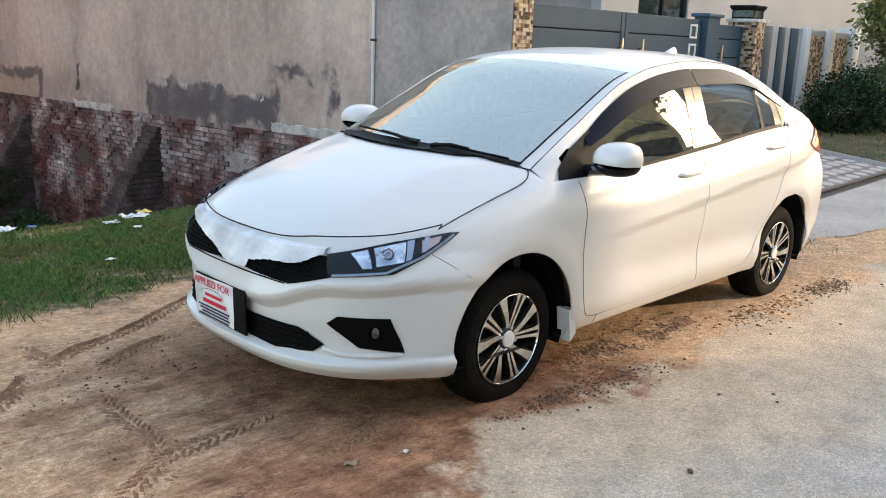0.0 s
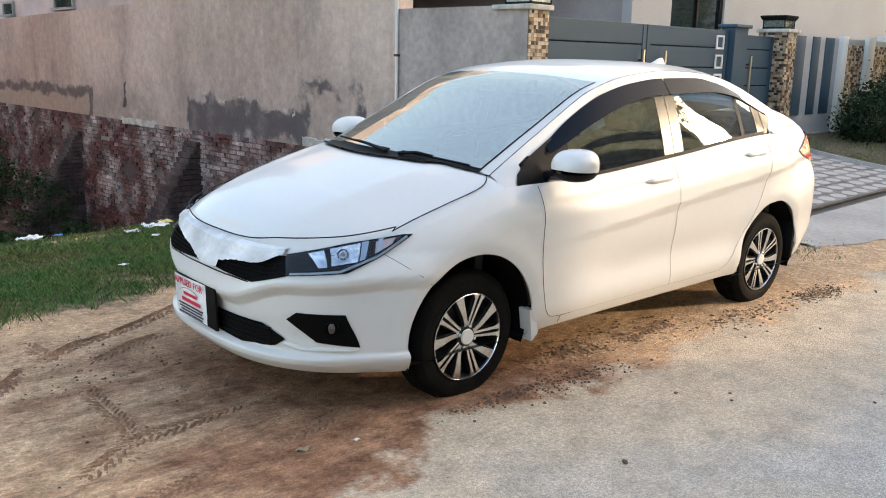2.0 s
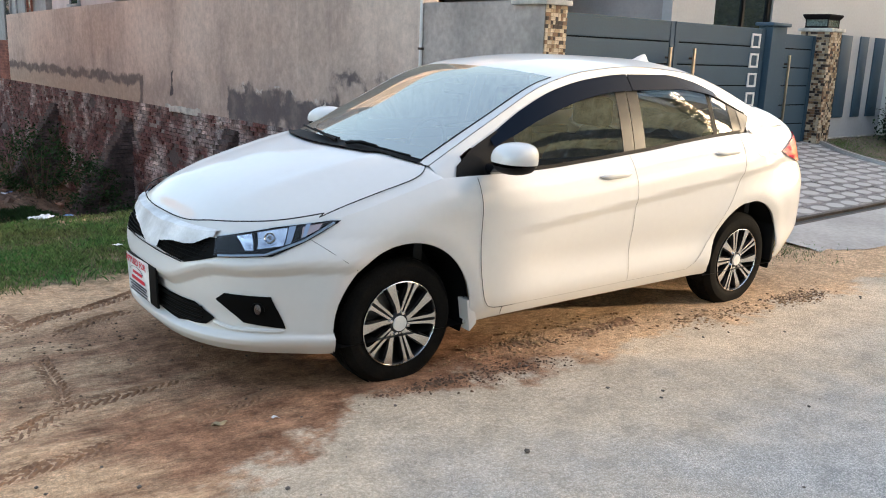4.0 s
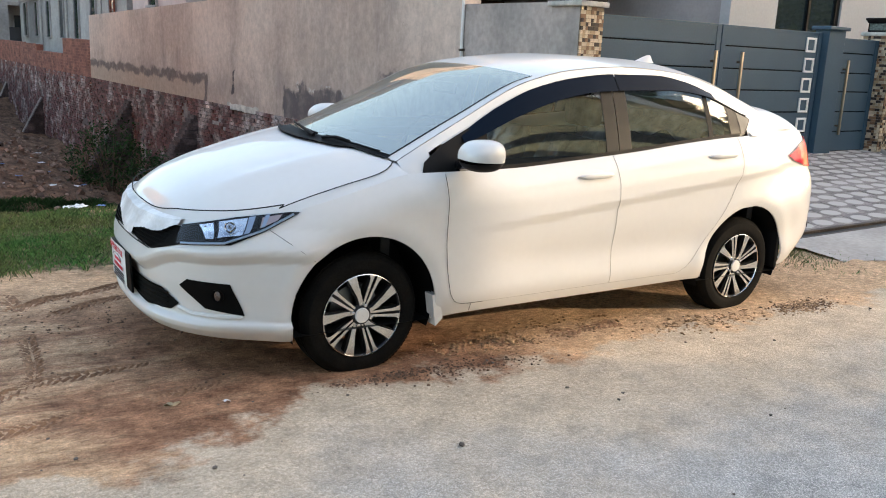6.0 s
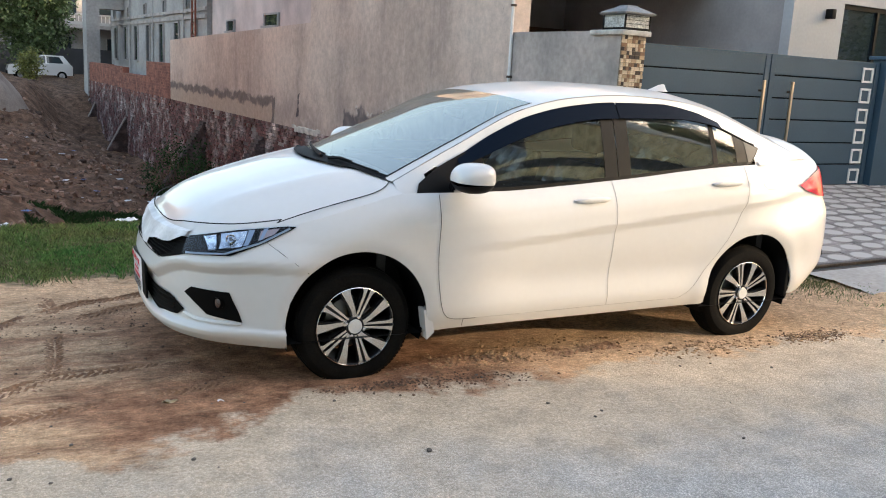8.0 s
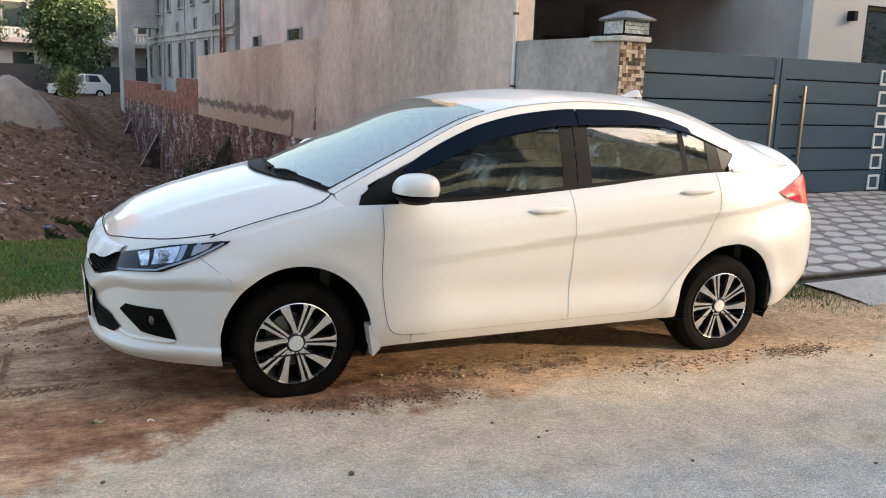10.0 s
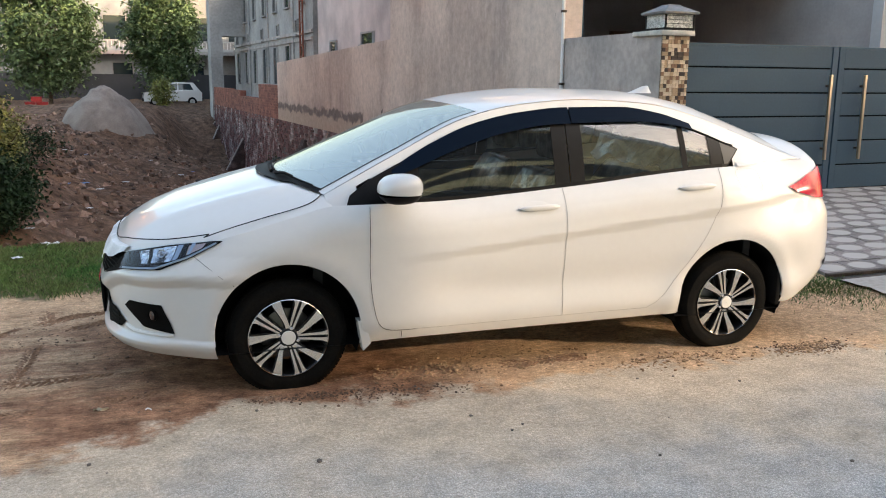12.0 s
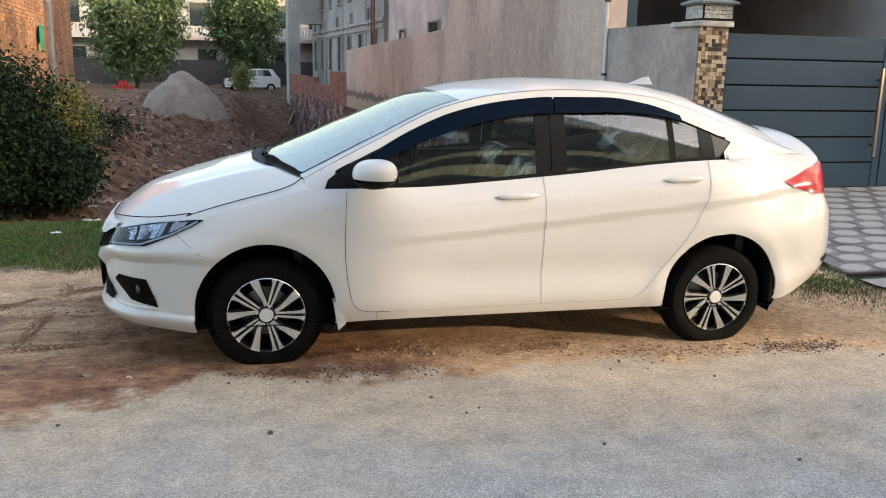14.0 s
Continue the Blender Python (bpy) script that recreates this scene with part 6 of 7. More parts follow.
# ---- brickwork of the retaining wall ----
def bricks():
    wall = bpy.data.objects["wall_base"]
    me = bpy.data.meshes.new("brick")
    bm = boxed(((0, 0, 0), (0.03, 0.228, 0.066)), bevel=0.004)
    bm.to_mesh(me)
    bm.free()
    me.materials.append(M_brick)
    rng = random.Random(5)
    bm = bmesh.new()
    n = 0
    for row in range(33):
        z = 0.135 - row * 0.077
        v = 2.2 + (0.12 if row % 2 else 0)
        while v < 37.8:
            hole = noise.noise(Vector((v * 1.3, z * 2.0, 3))) > 0.40 or rng.random() < 0.05
            out = rng.uniform(0.0, 0.03) + 0.02 * noise.noise(Vector((v, z * 2, 0)))
            near = 3.9 < v < 9.4 and z > -0.98
            if not hole:
                if near and n < 300:
                    o = new("brick", me)
                    o.parent = wall
                    o.matrix_basis = pose(-0.30 - out, v + rng.uniform(-0.006, 0.006), z + rng.uniform(-0.004, 0.004), rng.uniform(-1, 1), 0, rng.uniform(-1.2, 1.2))
                    n += 1
                else:
                    box(bm, (-0.30 - out, v + 0.002, z + rng.uniform(-0.003, 0.003)), (-0.27, v + 0.228, z + 0.066))
            v += 0.243
    ob = part("brick_courses", bm, M_brickrest, wall, smooth=False)
    tagged(ob, kind="stuff")


bricks()


# ---- plants ----
def leaf_mesh(points, size, rng, droop=0.3):
    """Many small bent leaves at the given points."""
    verts, faces = [], []
    for p in points:
        a, tilt = rng.uniform(0, 2 * math.pi), rng.uniform(-0.9, 0.6)
        d = Vector((math.cos(a) * math.cos(tilt), math.sin(a) * math.cos(tilt), math.sin(tilt) - droop)).normalized()
        s = d.cross(Vector((rng.uniform(-1, 1), rng.uniform(-1, 1), 1))).normalized()
        l = size * rng.uniform(0.6, 1.3)
        n = len(verts)
        m = p + d * l * 0.5 + Vector((0, 0, 0.12 * l))
        verts += [p, m + s * l * 0.27, p + d * l, m - s * l * 0.27]
        faces += [(n, n + 1, n + 2), (n, n + 2, n + 3)]
    return verts, faces


def raw(name, verts, faces, material, parent=None, label=""):
    me = bpy.data.meshes.new(name)
    me.from_pydata([tuple(v) for v in verts], [], faces)
    me.materials.append(material)
    ob = new(name, me)
    if parent:
        ob.parent = parent
    if label:
        tagged(ob, label)
    return ob


def clumps(rng, centre, radii, count, leaves, spread):
    """Points in clumps that fill an uneven crown."""
    pts = []
    c, r = Vector(centre), Vector(radii)
    for _ in range(count):
        d = Vector((rng.gauss(0, 1), rng.gauss(0, 1), rng.gauss(0, 1))).normalized() * rng.uniform(0.45, 1.0) ** 0.6
        k = 1 + 0.25 * noise.noise(d * 2.1 + c)
        q = c + Vector((d.x * r.x, d.y * r.y, d.z * r.z)) * k
        for _ in range(leaves):
            pts.append(q + Vector((rng.gauss(0, 1), rng.gauss(0, 1), rng.gauss(0, 0.8))) * spread)
    return pts


def tree(base, height, crown_c, crown_r, material, label, seed, count=130, leaves=45, leaf=0.16, spread=0.28, trunk=0.13, group="trees"):
    rng = random.Random(seed)
    t = thing("tree", label, "tree", Matrix.Translation(base), group)
    bm = bmesh.new()
    cc = Vector(crown_c)
    top_p = Vector((cc.x * 0.7, cc.y * 0.7, height * 0.85))
    tube(bm, [Vector((0, 0, -0.3)), Vector((0.03, 0.02, height * 0.2)), top_p * 0.5 + Vector((0.05, -0.04, 0)), top_p], [trunk, trunk * 0.8, trunk * 0.55, trunk * 0.15], 8)
    for _ in range(9):
        d = Vector((rng.gauss(0, 1), rng.gauss(0, 1), abs(rng.gauss(0, 0.6)))).normalized()
        s = top_p * rng.uniform(0.3, 0.8)
        e = cc + Vector((d.x * crown_r[0], d.y * crown_r[1], d.z * crown_r[2])) * 0.8
        tube(bm, [s, (s + e) / 2 + Vector((0, 0, 0.15)), e], [trunk * 0.35, trunk * 0.2, trunk * 0.06], 5)
    part("trunk", bm, M_bark, t)
    v, f = leaf_mesh(clumps(rng, crown_c, crown_r, count, leaves, spread), leaf, rng)
    raw("crown", v, f, material, t, "crown of many small leaves")
    return t


def shrub(base, radii, material, label, seed, count=90, leaves=40, leaf=0.08, spread=0.14, group="shrubs"):
    rng = random.Random(seed)
    t = thing("shrub", label, "shrub", Matrix.Translation(base), group)
    bm = bmesh.new()
    for _ in range(12):
        d = Vector((rng.gauss(0, 0.6) * radii[0], rng.gauss(0, 0.6) * radii[1], radii[2] * rng.uniform(0.9, 1.7)))
        tube(bm, [Vector((0, 0, -0.2)), d * 0.5 + Vector((0, 0, 0.1)), d], [0.02, 0.012, 0.004], 5)
    part("stem", bm, M_bark, t)
    v, f = leaf_mesh(clumps(rng, (0, 0, radii[2] * 0.95), radii, count, leaves, spread), leaf, rng)
    raw("leaves", v, f, material, t)
    return t


def b_at(u, v, z=None):
    p = B @ Vector((u, v, 0))
    return (p.x, p.y, ground_z(u, v) if z is None else z)


tree(b_at(-8.3, 47.0, 0), 6.6, (0, 0, 4.1), (2.7, 2.3, 3.5), M_leaf, "leafy green roadside tree on the back street", 11, 300, 60, 0.27, 0.36)
tree(b_at(-1.9, 48.6, 0), 6.4, (0, 0, 4.0), (2.1, 1.9, 3.1), M_leaf, "leafy green roadside tree beside a parked hatchback", 12, 240, 60, 0.27, 0.34)
shrub(b_at(-8.75, 6.1), (1.35, 1.4, 1.25), M_dark_leaf, "large dark overgrown bush at the plot's edge", 21, 560, 110, 0.075, 0.17)
shrub(b_at(-7.65, 6.9), (0.75, 0.9, 0.55), M_dark_leaf, "dark overgrown bush at the plot's edge", 22, 240, 70, 0.085, 0.16)
shrub(b_at(-10.6, 5.4), (1.4, 1.6, 1.4), M_dark_leaf, "dark overgrown bush at the plot's edge", 23, 130, 60, 0.09, 0.2)
shrub(b_at(-8.1, 13.6), (0.65, 0.9, 0.95), M_leafdry, "sunlit yellow-green shrub on rough ground", 24, 130, 50, 0.08, 0.13)
shrub(b_at(-8.1, 18.0), (1.1, 1.4, 0.5), M_dark_leaf, "low dark green weeds on rough ground", 25, 60, 45, 0.10, 0.16)
for k, (u, v, r) in enumerate(((-1.0, 6.0, 0.30), (-1.4, 9.5, 0.38), (-1.2, 12.2, 0.6), (-1.5, 14.6, 0.85), (-1.4, 17.0, 0.7), (-1.3, 3.6, 0.3))):
    shrub(b_at(u, v), (r, r * 1.6, r * 1.1), M_weed, "dark green weeds at the foot of the brick wall", 30 + k, 40, 40, 0.08, 0.11, "weeds")
shrub(b_at(-2.35, 43.6, 0.0), (0.55, 0.5, 0.75), M_leafdry, "yellow-green sapling before the parked hatchback", 26, 60, 40, 0.14, 0.16)
# garden plants beyond the driveway
shrub(b_at(8.6, -0.75, 0.02), (1.25, 0.5, 0.62), M_dark_leaf, "dark green garden shrub before the boundary wall", 41, 150, 55, 0.07, 0.13, "garden shrubs")
shrub(b_at(10.4, -0.9, 0.02), (0.9, 0.6, 0.75), M_leaf, "green garden shrub before the boundary wall", 42, 110, 55, 0.07, 0.13, "garden shrubs")
tree(b_at(11.2, -1.2, 0.0), 3.2, (-0.7, -0.2, 2.45), (1.15, 0.9, 0.95), M_leafdry, "small garden tree with drooping yellow-green leaves", 43, 170, 45, 0.13, 0.17, 0.05)


def blades(name, label, material, spots, rng, tall):
    verts, faces = [], []
    for x, y, z in spots:
        a = rng.uniform(0, 6.283)
        tuft = 1.0 + 0.75 * noise.noise(Vector((x * 2.3, y * 2.3, 11))) + 0.4 * noise.noise(Vector((x * 7, y * 7, 3)))
        h, w = tall * rng.uniform(0.5, 1.3) * max(0.35, tuft), tall * 0.085
        lx, ly = rng.gauss(0, 0.45) * h, rng.gauss(0, 0.45) * h
        n = len(verts)
        verts += [(x - w * math.cos(a), y - w * math.sin(a), z - 0.005), (x + w * math.cos(a), y + w * math.sin(a), z - 0.005), (x + lx * 0.4, y + ly * 0.4, z + h * 0.65), (x + lx, y + ly, z + h)]
        faces += [(n, n + 1, n + 2), (n + 2, n + 1, n + 3)]
    return tagged(raw(name, verts, faces, material), label, "grass", kind="stuff")


rng = random.Random(77)
green, dry = [], []
while len(green) < 150000:
    u, v = rng.uniform(-11, -0.7), rng.uniform(-1.55, 1.5)
    edge = -1.15 + 0.34 * noise.noise(Vector((u * 1.7, 0, 0))) + 0.08 * noise.noise(Vector((u * 6, 2, 0)))
    dens = noise.noise(Vector((u * 0.9, v * 1.3, 4))) + 0.5 * noise.noise(Vector((u * 3.1, v * 3.1, 8)))
    fade = step(edge - 0.12, edge + 0.35, v) * (1 - step(0.55 + 0.06 * (u + 4.5), 1.35, v))
    dens -= 0.22 * (1 - step(-6.0, -4.6, u)) + 0.5 * math.exp(-((u + 5.75) / 0.35) ** 2 - ((v + 0.85) / 0.16) ** 2)
    if rng.random() > fade or dens < -0.66 + 0.42 * rng.random() - 0.10 * (v > -0.4):
        continue
    p = B @ Vector((u, v, 0))
    (dry if rng.random() < 0.03 + 0.25 * step(0.6, 1.0, v) else green).append((p.x, p.y, ground_at(p.x, p.y)))
blades("grass", "short green grass along the verge with bare patches", M_grass, green, rng, 0.034)
blades("dry_grass", "dry yellow grass among the green verge", M_drygrass, dry, rng, 0.035)
spots = []
for _ in range(6500):
    u, v = rng.gauss(-0.8, 0.28), rng.gauss(-2.6, 0.36)
    p = B @ Vector((u, v, 0))
    spots.append((p.x, p.y, 0.0))
lawn_edge = curve([-2.55, -1.5, -0.8, 0.1], [5.2, 5.3, 5.55, 6.25])
for _ in range(26000):
    v = rng.uniform(-2.5, 0.0)
    u = lawn_edge(v) + 0.2 + 10 * rng.random() ** 1.4
    p = B @ Vector((u, v, 0))
    spots.append((p.x, p.y, ramp_z(v) + 0.03))
blades("grass", "grass tufts beside the driveway and garden bed", M_grass, spots, rng, 0.022)
spots = []
while len(spots) < 60000:
    u, v = rng.uniform(-5.5, -0.7), rng.uniform(2.4, 11.5)
    if noise.noise(Vector((u * 0.7, v * 0.5, 2))) + 0.35 * step(-4.0, -1.5, u) + 0.3 * noise.noise(Vector((u * 2.5, v * 2.5, 6))) > -0.14:
        p = B @ Vector((u, v, 0))
        spots.append((p.x, p.y, ground_z(u, v)))
blades("undergrowth", "dark green undergrowth on the slope below the wall", M_weed, spots, rng, 0.10)
solo("garden_bed", sheet(bmesh.new(), 40, 14, lambda s, t: (lambda v: Vector((lawn_edge(v) + 0.08 + 18 * s * s, v, ramp_z(v) + 0.03 + (0.015 * noise.noise(Vector((s * 20, t * 5, 0))) if 0 < s < 1 else -0.09))))(-2.55 + 2.62 * t)), M_bark, "dark earth garden bed under grass beside the driveway", "garden bed", "structure")
solo("kerb", sheet(bmesh.new(), 3, 24, lambda s, t: (lambda v: Vector((lawn_edge(v) - 0.06 + 0.15 * s, v, ramp_z(v) + (0.05 if 0 < s < 1 else -0.05))))(-2.55 + 2.62 * t)), M_apron, "pale cement kerb between driveway and garden bed", "kerb", "structure")

# ---- the sunken plot: sand heap, rubble, litter ----
def heap():
    def f(s, t):
        a, r = s * 2 * math.pi, t
        k = 1 + 0.18 * noise.noise(Vector((math.cos(a) * 1.3, math.sin(a) * 1.3, 2)))
        h = (1 - r ** 1.25) * 1.75 + 0.12 * noise.noise(Vector((math.cos(a) * r * 5, math.sin(a) * r * 5, 5))) + 0.07 * noise.noise(Vector((math.cos(a) * r * 15, math.sin(a) * r * 15, 5))) - 1.7 * r ** 3
        return Vector((2.7 * r * k * math.cos(a), 2.6 * r * k * math.sin(a), h))
    return sheet(bmesh.new(), 80, 34, f)


hp = tagged(part("sand_heap", heap(), M_sand, sharp=80), "large grey-brown heap of building sand", "sand heap")
hp.matrix_world = Matrix.Translation(b_at(-5.65, 28.5, -0.55)) @ Matrix.Diagonal((0.9, 0.9, 1.0, 1))


def lump(r, seed, flat=0.6):
    rg = random.Random(seed)
    bm = bmesh.new()
    bmesh.ops.create_icosphere(bm, subdivisions=1, radius=r)
    for v in bm.verts:
        v.co = Vector((v.co.x * rg.uniform(0.7, 1.25), v.co.y * rg.uniform(0.7, 1.25), v.co.z * flat * rg.uniform(0.7, 1.2)))
    return bm


stone0 = tagged(part("pebble", lump(0.016, 1), M_pebble, smooth=False), "small loose dark stone on the lane", "stone", "loose stones")
stone0.location = (-0.01, -1.70, 0.006)
rng = random.Random(9)
for k in range(70):
    x, y = rng.uniform(-2.4, 4.2), rng.choice((rng.uniform(-3.4, -0.9), rng.gauss(-1.15, 0.2)))
    s = rng.uniform(0.25, 0.8)
    c = copy_thing(stone0, pose(x, y, ground_at(x, y) + 0.003, 0, 0, rng.uniform(0, 360)) @ Matrix.Diagonal((s, s, s, 1)))
    c.matrix_basis = pose(x, y, ground_at(x, y) + 0.003, 0, 0, rng.uniform(0, 360)) @ Matrix.Diagonal((s, s, s, 1))
rub = bmesh.new()
for k in range(4200):
    u, v = rng.uniform(-9.5, -0.8), rng.uniform(1.5, 30)
    if k > 3300:
        u, v = rng.gauss(-7.6, 0.9), rng.gauss(24.0, 2.2)
    p = Vector((u, v, ground_z(u, v)))
    r = 0.015 + 0.085 * rng.random() ** 2.6
    bmesh.ops.create_cube(rub, size=r * 2, matrix=Matrix.Translation(p) @ pose(0, 0, 0, rng.uniform(0, 90), rng.uniform(0, 90), rng.uniform(0, 90)) @ Matrix.Diagonal((rng.uniform(0.7, 1.3), rng.uniform(0.5, 1.0), rng.uniform(0.35, 0.8), 1)))
solo("rubble", rub, mat("broken_brick_rubble", (0.24, 0.165, 0.125), 0.9, vary=0.25, fine=30, bump=0.5, dist=0.01, second=(0.15, 0.085, 0.06), island=0.75), "broken brick and earth rubble strewn over the sunken plot", "rubble", "stuff", smooth=False)


def clods(name, label, material, spread, count, seed, sizes):
    """Crumbs of loose earth strewn round a few spots (x, y, reach along, reach across)."""
    rg = random.Random(seed)
    shape = lump(1.0, seed, 0.6)
    base = [v.co.copy() for v in shape.verts]
    tris = [[v.index for v in f.verts] for f in shape.faces]
    shape.free()
    verts, faces = [], []
    for _ in range(count):
        x0, y0, lx, ly = rg.choice(spread)
        x, y = rg.gauss(x0, lx), rg.gauss(y0, ly)
        r = rg.uniform(*sizes) * rg.random() ** 0.6
        z, q, n = ground_at(x, y) + 0.25 * r, rg.uniform(0, 6.28), len(verts)
        verts += [Vector((x + r * (c.x * math.cos(q) - c.y * math.sin(q)), y + r * (c.x * math.sin(q) + c.y * math.cos(q)), z + r * c.z)) for c in base]
        faces += [[n + i for i in t] for t in tris]
    return tagged(raw(name, verts, faces, material), label, "earth", kind="stuff")


M_clod = mat("loose_earth_clod", (0.40, 0.26, 0.15), 0.95, vary=0.3, scale=6, fine=60, bump=0.4, second=(0.24, 0.145, 0.085), island=0.35)
M_dampclod = mat("damp_earth_clod", (0.17, 0.10, 0.065), 0.95, vary=0.3, scale=6, fine=60, bump=0.4, second=(0.09, 0.055, 0.036), island=0.4)
clods("earth_crumbs", "golden crumbs of loose dry earth beside the sill", M_clod, [(0.75, -0.72, 0.25, 0.06), (1.15, -0.70, 0.3, 0.08), (3.05, -0.98, 0.14, 0.06), (2.2, -0.95, 0.3, 0.07)], 1500, 71, (0.004, 0.014))
clods("earth_crumbs", "dark damp crumbs of earth round the front wheel", M_dampclod, [(0.1, -0.93, 0.2, 0.03), (0.5, -1.0, 0.2, 0.06), (-0.9, 0.2, 0.5, 0.4), (3.1, -0.95, 0.15, 0.05), (-1.3, 0.55, 0.4, 0.2)], 1500, 72, (0.003, 0.011))


def scrap(u, v, size, colour, label, seed, lift=0.02):
    rg = random.Random(seed)
    bm = sheet(bmesh.new(), 7, 7, lambda s, t: Vector(((s - 0.5) * size * (1 + 0.3 * noise.noise(Vector((t * 3, seed, 0)))), (t - 0.5) * size * 0.8, lift + 0.13 * size * noise.noise(Vector((s * 4, t * 4, seed))) + 0.06 * size * noise.noise(Vector((s * 9, t * 9, seed))))))
    m = bpy.data.materials.get("scrap_" + label.split()[0]) or mat("scrap_" + label.split()[0], colour, 0.45, vary=0.1, scale=12, fine=40, bump=0.3)
    ob = tagged(part("plastic_scrap", bm, m, sharp=30), label, "litter", "litter")
    x, y, z = b_at(u, v)
    ob.matrix_world = pose(x, y, z + 0.02, 0, 0, rg.uniform(0, 360))


WHITE, BLUE, YELL = (0.72, 0.74, 0.76), (0.08, 0.2, 0.5), (0.7, 0.55, 0.12)
for k, (u, v, s, c, lab) in enumerate(((-4.35, 0.75, 0.34, WHITE, "white crumpled plastic bag lying in the grass"), (-4.15, 0.95, 0.22, YELL, "yellow plastic wrapper lying in the grass"), (-4.62, 0.62, 0.2, WHITE, "white crumpled plastic bag lying in the grass"), (-4.55, 0.35, 0.12, WHITE, "white paper scrap in the grass"), (-5.1, 0.95, 0.12, BLUE, "blue plastic scrap beside the grass"), (-5.3, 1.0, 0.3, WHITE, "white dusty sack at the edge of the plot"), (-6.4, 1.0, 0.3, WHITE, "white dusty sack at the edge of the plot"), (-6.6, 0.2, 0.14, WHITE, "white paper scrap in the grass"), (-5.2, -0.45, 0.10, WHITE, "white paper scrap in the grass"))):
    scrap(u, v, s * 0.6, c, lab, 50 + k)
for k in range(54):
    u, v = rng.uniform(-7.5, -1.4), rng.uniform(2.5, 26)
    scrap(u, v, rng.uniform(0.06, 0.24), (WHITE, WHITE, BLUE)[k % 3], ("white plastic litter on the bare earth", "white plastic litter on the bare earth", "blue plastic litter on the bare earth")[k % 3], 80 + k)
plank = tagged(part("plank", boxed(((-0.22, -0.05, 0), (0.22, 0.05, 0.03)), bevel=0.006), M_plank), "pale broken board lying on the bank", "board")
plank.matrix_world = Matrix.Translation(b_at(-5.15, 2.2)) @ pose(0, 0, 0.05, 0, 0, 8)
dead = tagged(part("dry_leaf", sheet(bmesh.new(), 6, 4, lambda s, t: Vector(((s - 0.5) * 0.07, (t - 0.5) * 0.04 * math.sin(s * 3.1) + 0.01 * math.sin(s * 9), 0.006 + 0.008 * math.sin(t * 5 + s * 7)))), mat("dead_leaf", (0.42, 0.33, 0.20), 0.7)), "curled dry leaf on the bare earth", "leaf")
dead.location = (-0.90, -0.835, ground_at(-0.9, -0.835))
chip = tagged(part("paper_chip", sheet(bmesh.new(), 3, 3, lambda s, t: Vector((s * 0.03, t * 0.02, 0.006 + 0.006 * math.sin(s * 4)))), M_white), "small white paper chip on the earth", "litter")
chip.location = (-0.70, -0.91, ground_at(-0.7, -0.91))


# ---- buildings round the plot ----
def openings(parent, u0, u1, face, rows, w, h, gap, material, depth=0.12, axis="u"):
    """A row of windows set in a face, each with a frame and a sill."""
    for z in rows:
        x = u0
        while x + w <= u1:
            def span(a, c, d0, d1, za, zb):
                return ((a, face + d0, za), (c, face + d1, zb)) if axis == "u" else ((face + d0, a, za), (face + d1, c, zb))
            wn = part("window", boxed(span(x, x + w, -0.02, 0.02, z, z + h)), material, parent, smooth=False)
            part("window_frame", boxed(span(x - 0.06, x, -0.06, 0.03, z - 0.05, z + h + 0.05), span(x + w, x + w + 0.06, -0.06, 0.03, z - 0.05, z + h + 0.05), span(x, x + w, -0.06, 0.03, z + h, z + h + 0.05)), M_concrete, wn, smooth=False)
            part("window_sill", boxed(span(x - 0.1, x + w + 0.1, -0.12, 0.03, z - 0.08, z - 0.02)), M_concrete, wn, smooth=False)
            x += w + gap


raw_b = thing("unfinished_building", "unfinished grey concrete building with bare window openings", "building", B)
part("wall", boxed(((1.4, 23.2, -1), (9, 42, 6.0))), M_concrete, raw_b, smooth=False)
part("corner_column", boxed(((-0.35, 38.2, -0.6), (0.25, 39.4, 6.0))), M_concrete, raw_b, "tall rough concrete corner column", smooth=False)
part("lintel", boxed(((0.25, 38.2, 3.6), (1.4, 39.2, 6.0))), M_concrete, raw_b, smooth=False)
openings(raw_b, 24.5, 41, 1.39, (1.3, 4.3), 0.7, 1.5, 1.9, M_pane, axis="v")
openings(raw_b, 25.6, 41, 1.39, (3.2,), 0.35, 0.5, 3.4, M_pane, axis="v")
for z in (2.9, 3.15, 5.87):
    part("floor_band", boxed(((1.33, 23.2, z), (1.4, 42, z + 0.12))), M_plaster2, raw_b, smooth=False)
for v in (26.2, 31.5, 36.5):
    part("service_pipe", tube(bmesh.new(), [(1.33, v, -1), (1.33, v, 6)], 0.035, 6), M_concrete, raw_b)
part("ladder", boxed(*([((1.18, 24.0, -1), (1.24, 24.06, 5.9)), ((1.18, 24.45, -1), (1.24, 24.51, 5.9))] + [((1.19, 24.06, z), (1.23, 24.45, z + 0.05)) for z in np.arange(-0.5, 5.8, 0.4)])), mat("red_oxide_wood", (0.25, 0.08, 0.05), 0.8), raw_b, "rough red wooden ladder", smooth=False)

pink = thing("pink_house", "pale pink rendered house behind the long wall", "house", B)
part("wall", boxed(((1.5, 10.0, -1), (9, 22.9, 7.5))), M_pink, pink, smooth=False)
openings(pink, 16.2, 17.5, 1.49, (2.55,), 1.1, 0.28, 1, M_pane, axis="v")
openings(pink, 20.3, 21.2, 1.49, (2.45,), 0.7, 0.28, 1, M_pane, axis="v")
openings(pink, 19.6, 20.2, 1.49, (4.2,), 0.35, 0.7, 1, M_pane, axis="v")

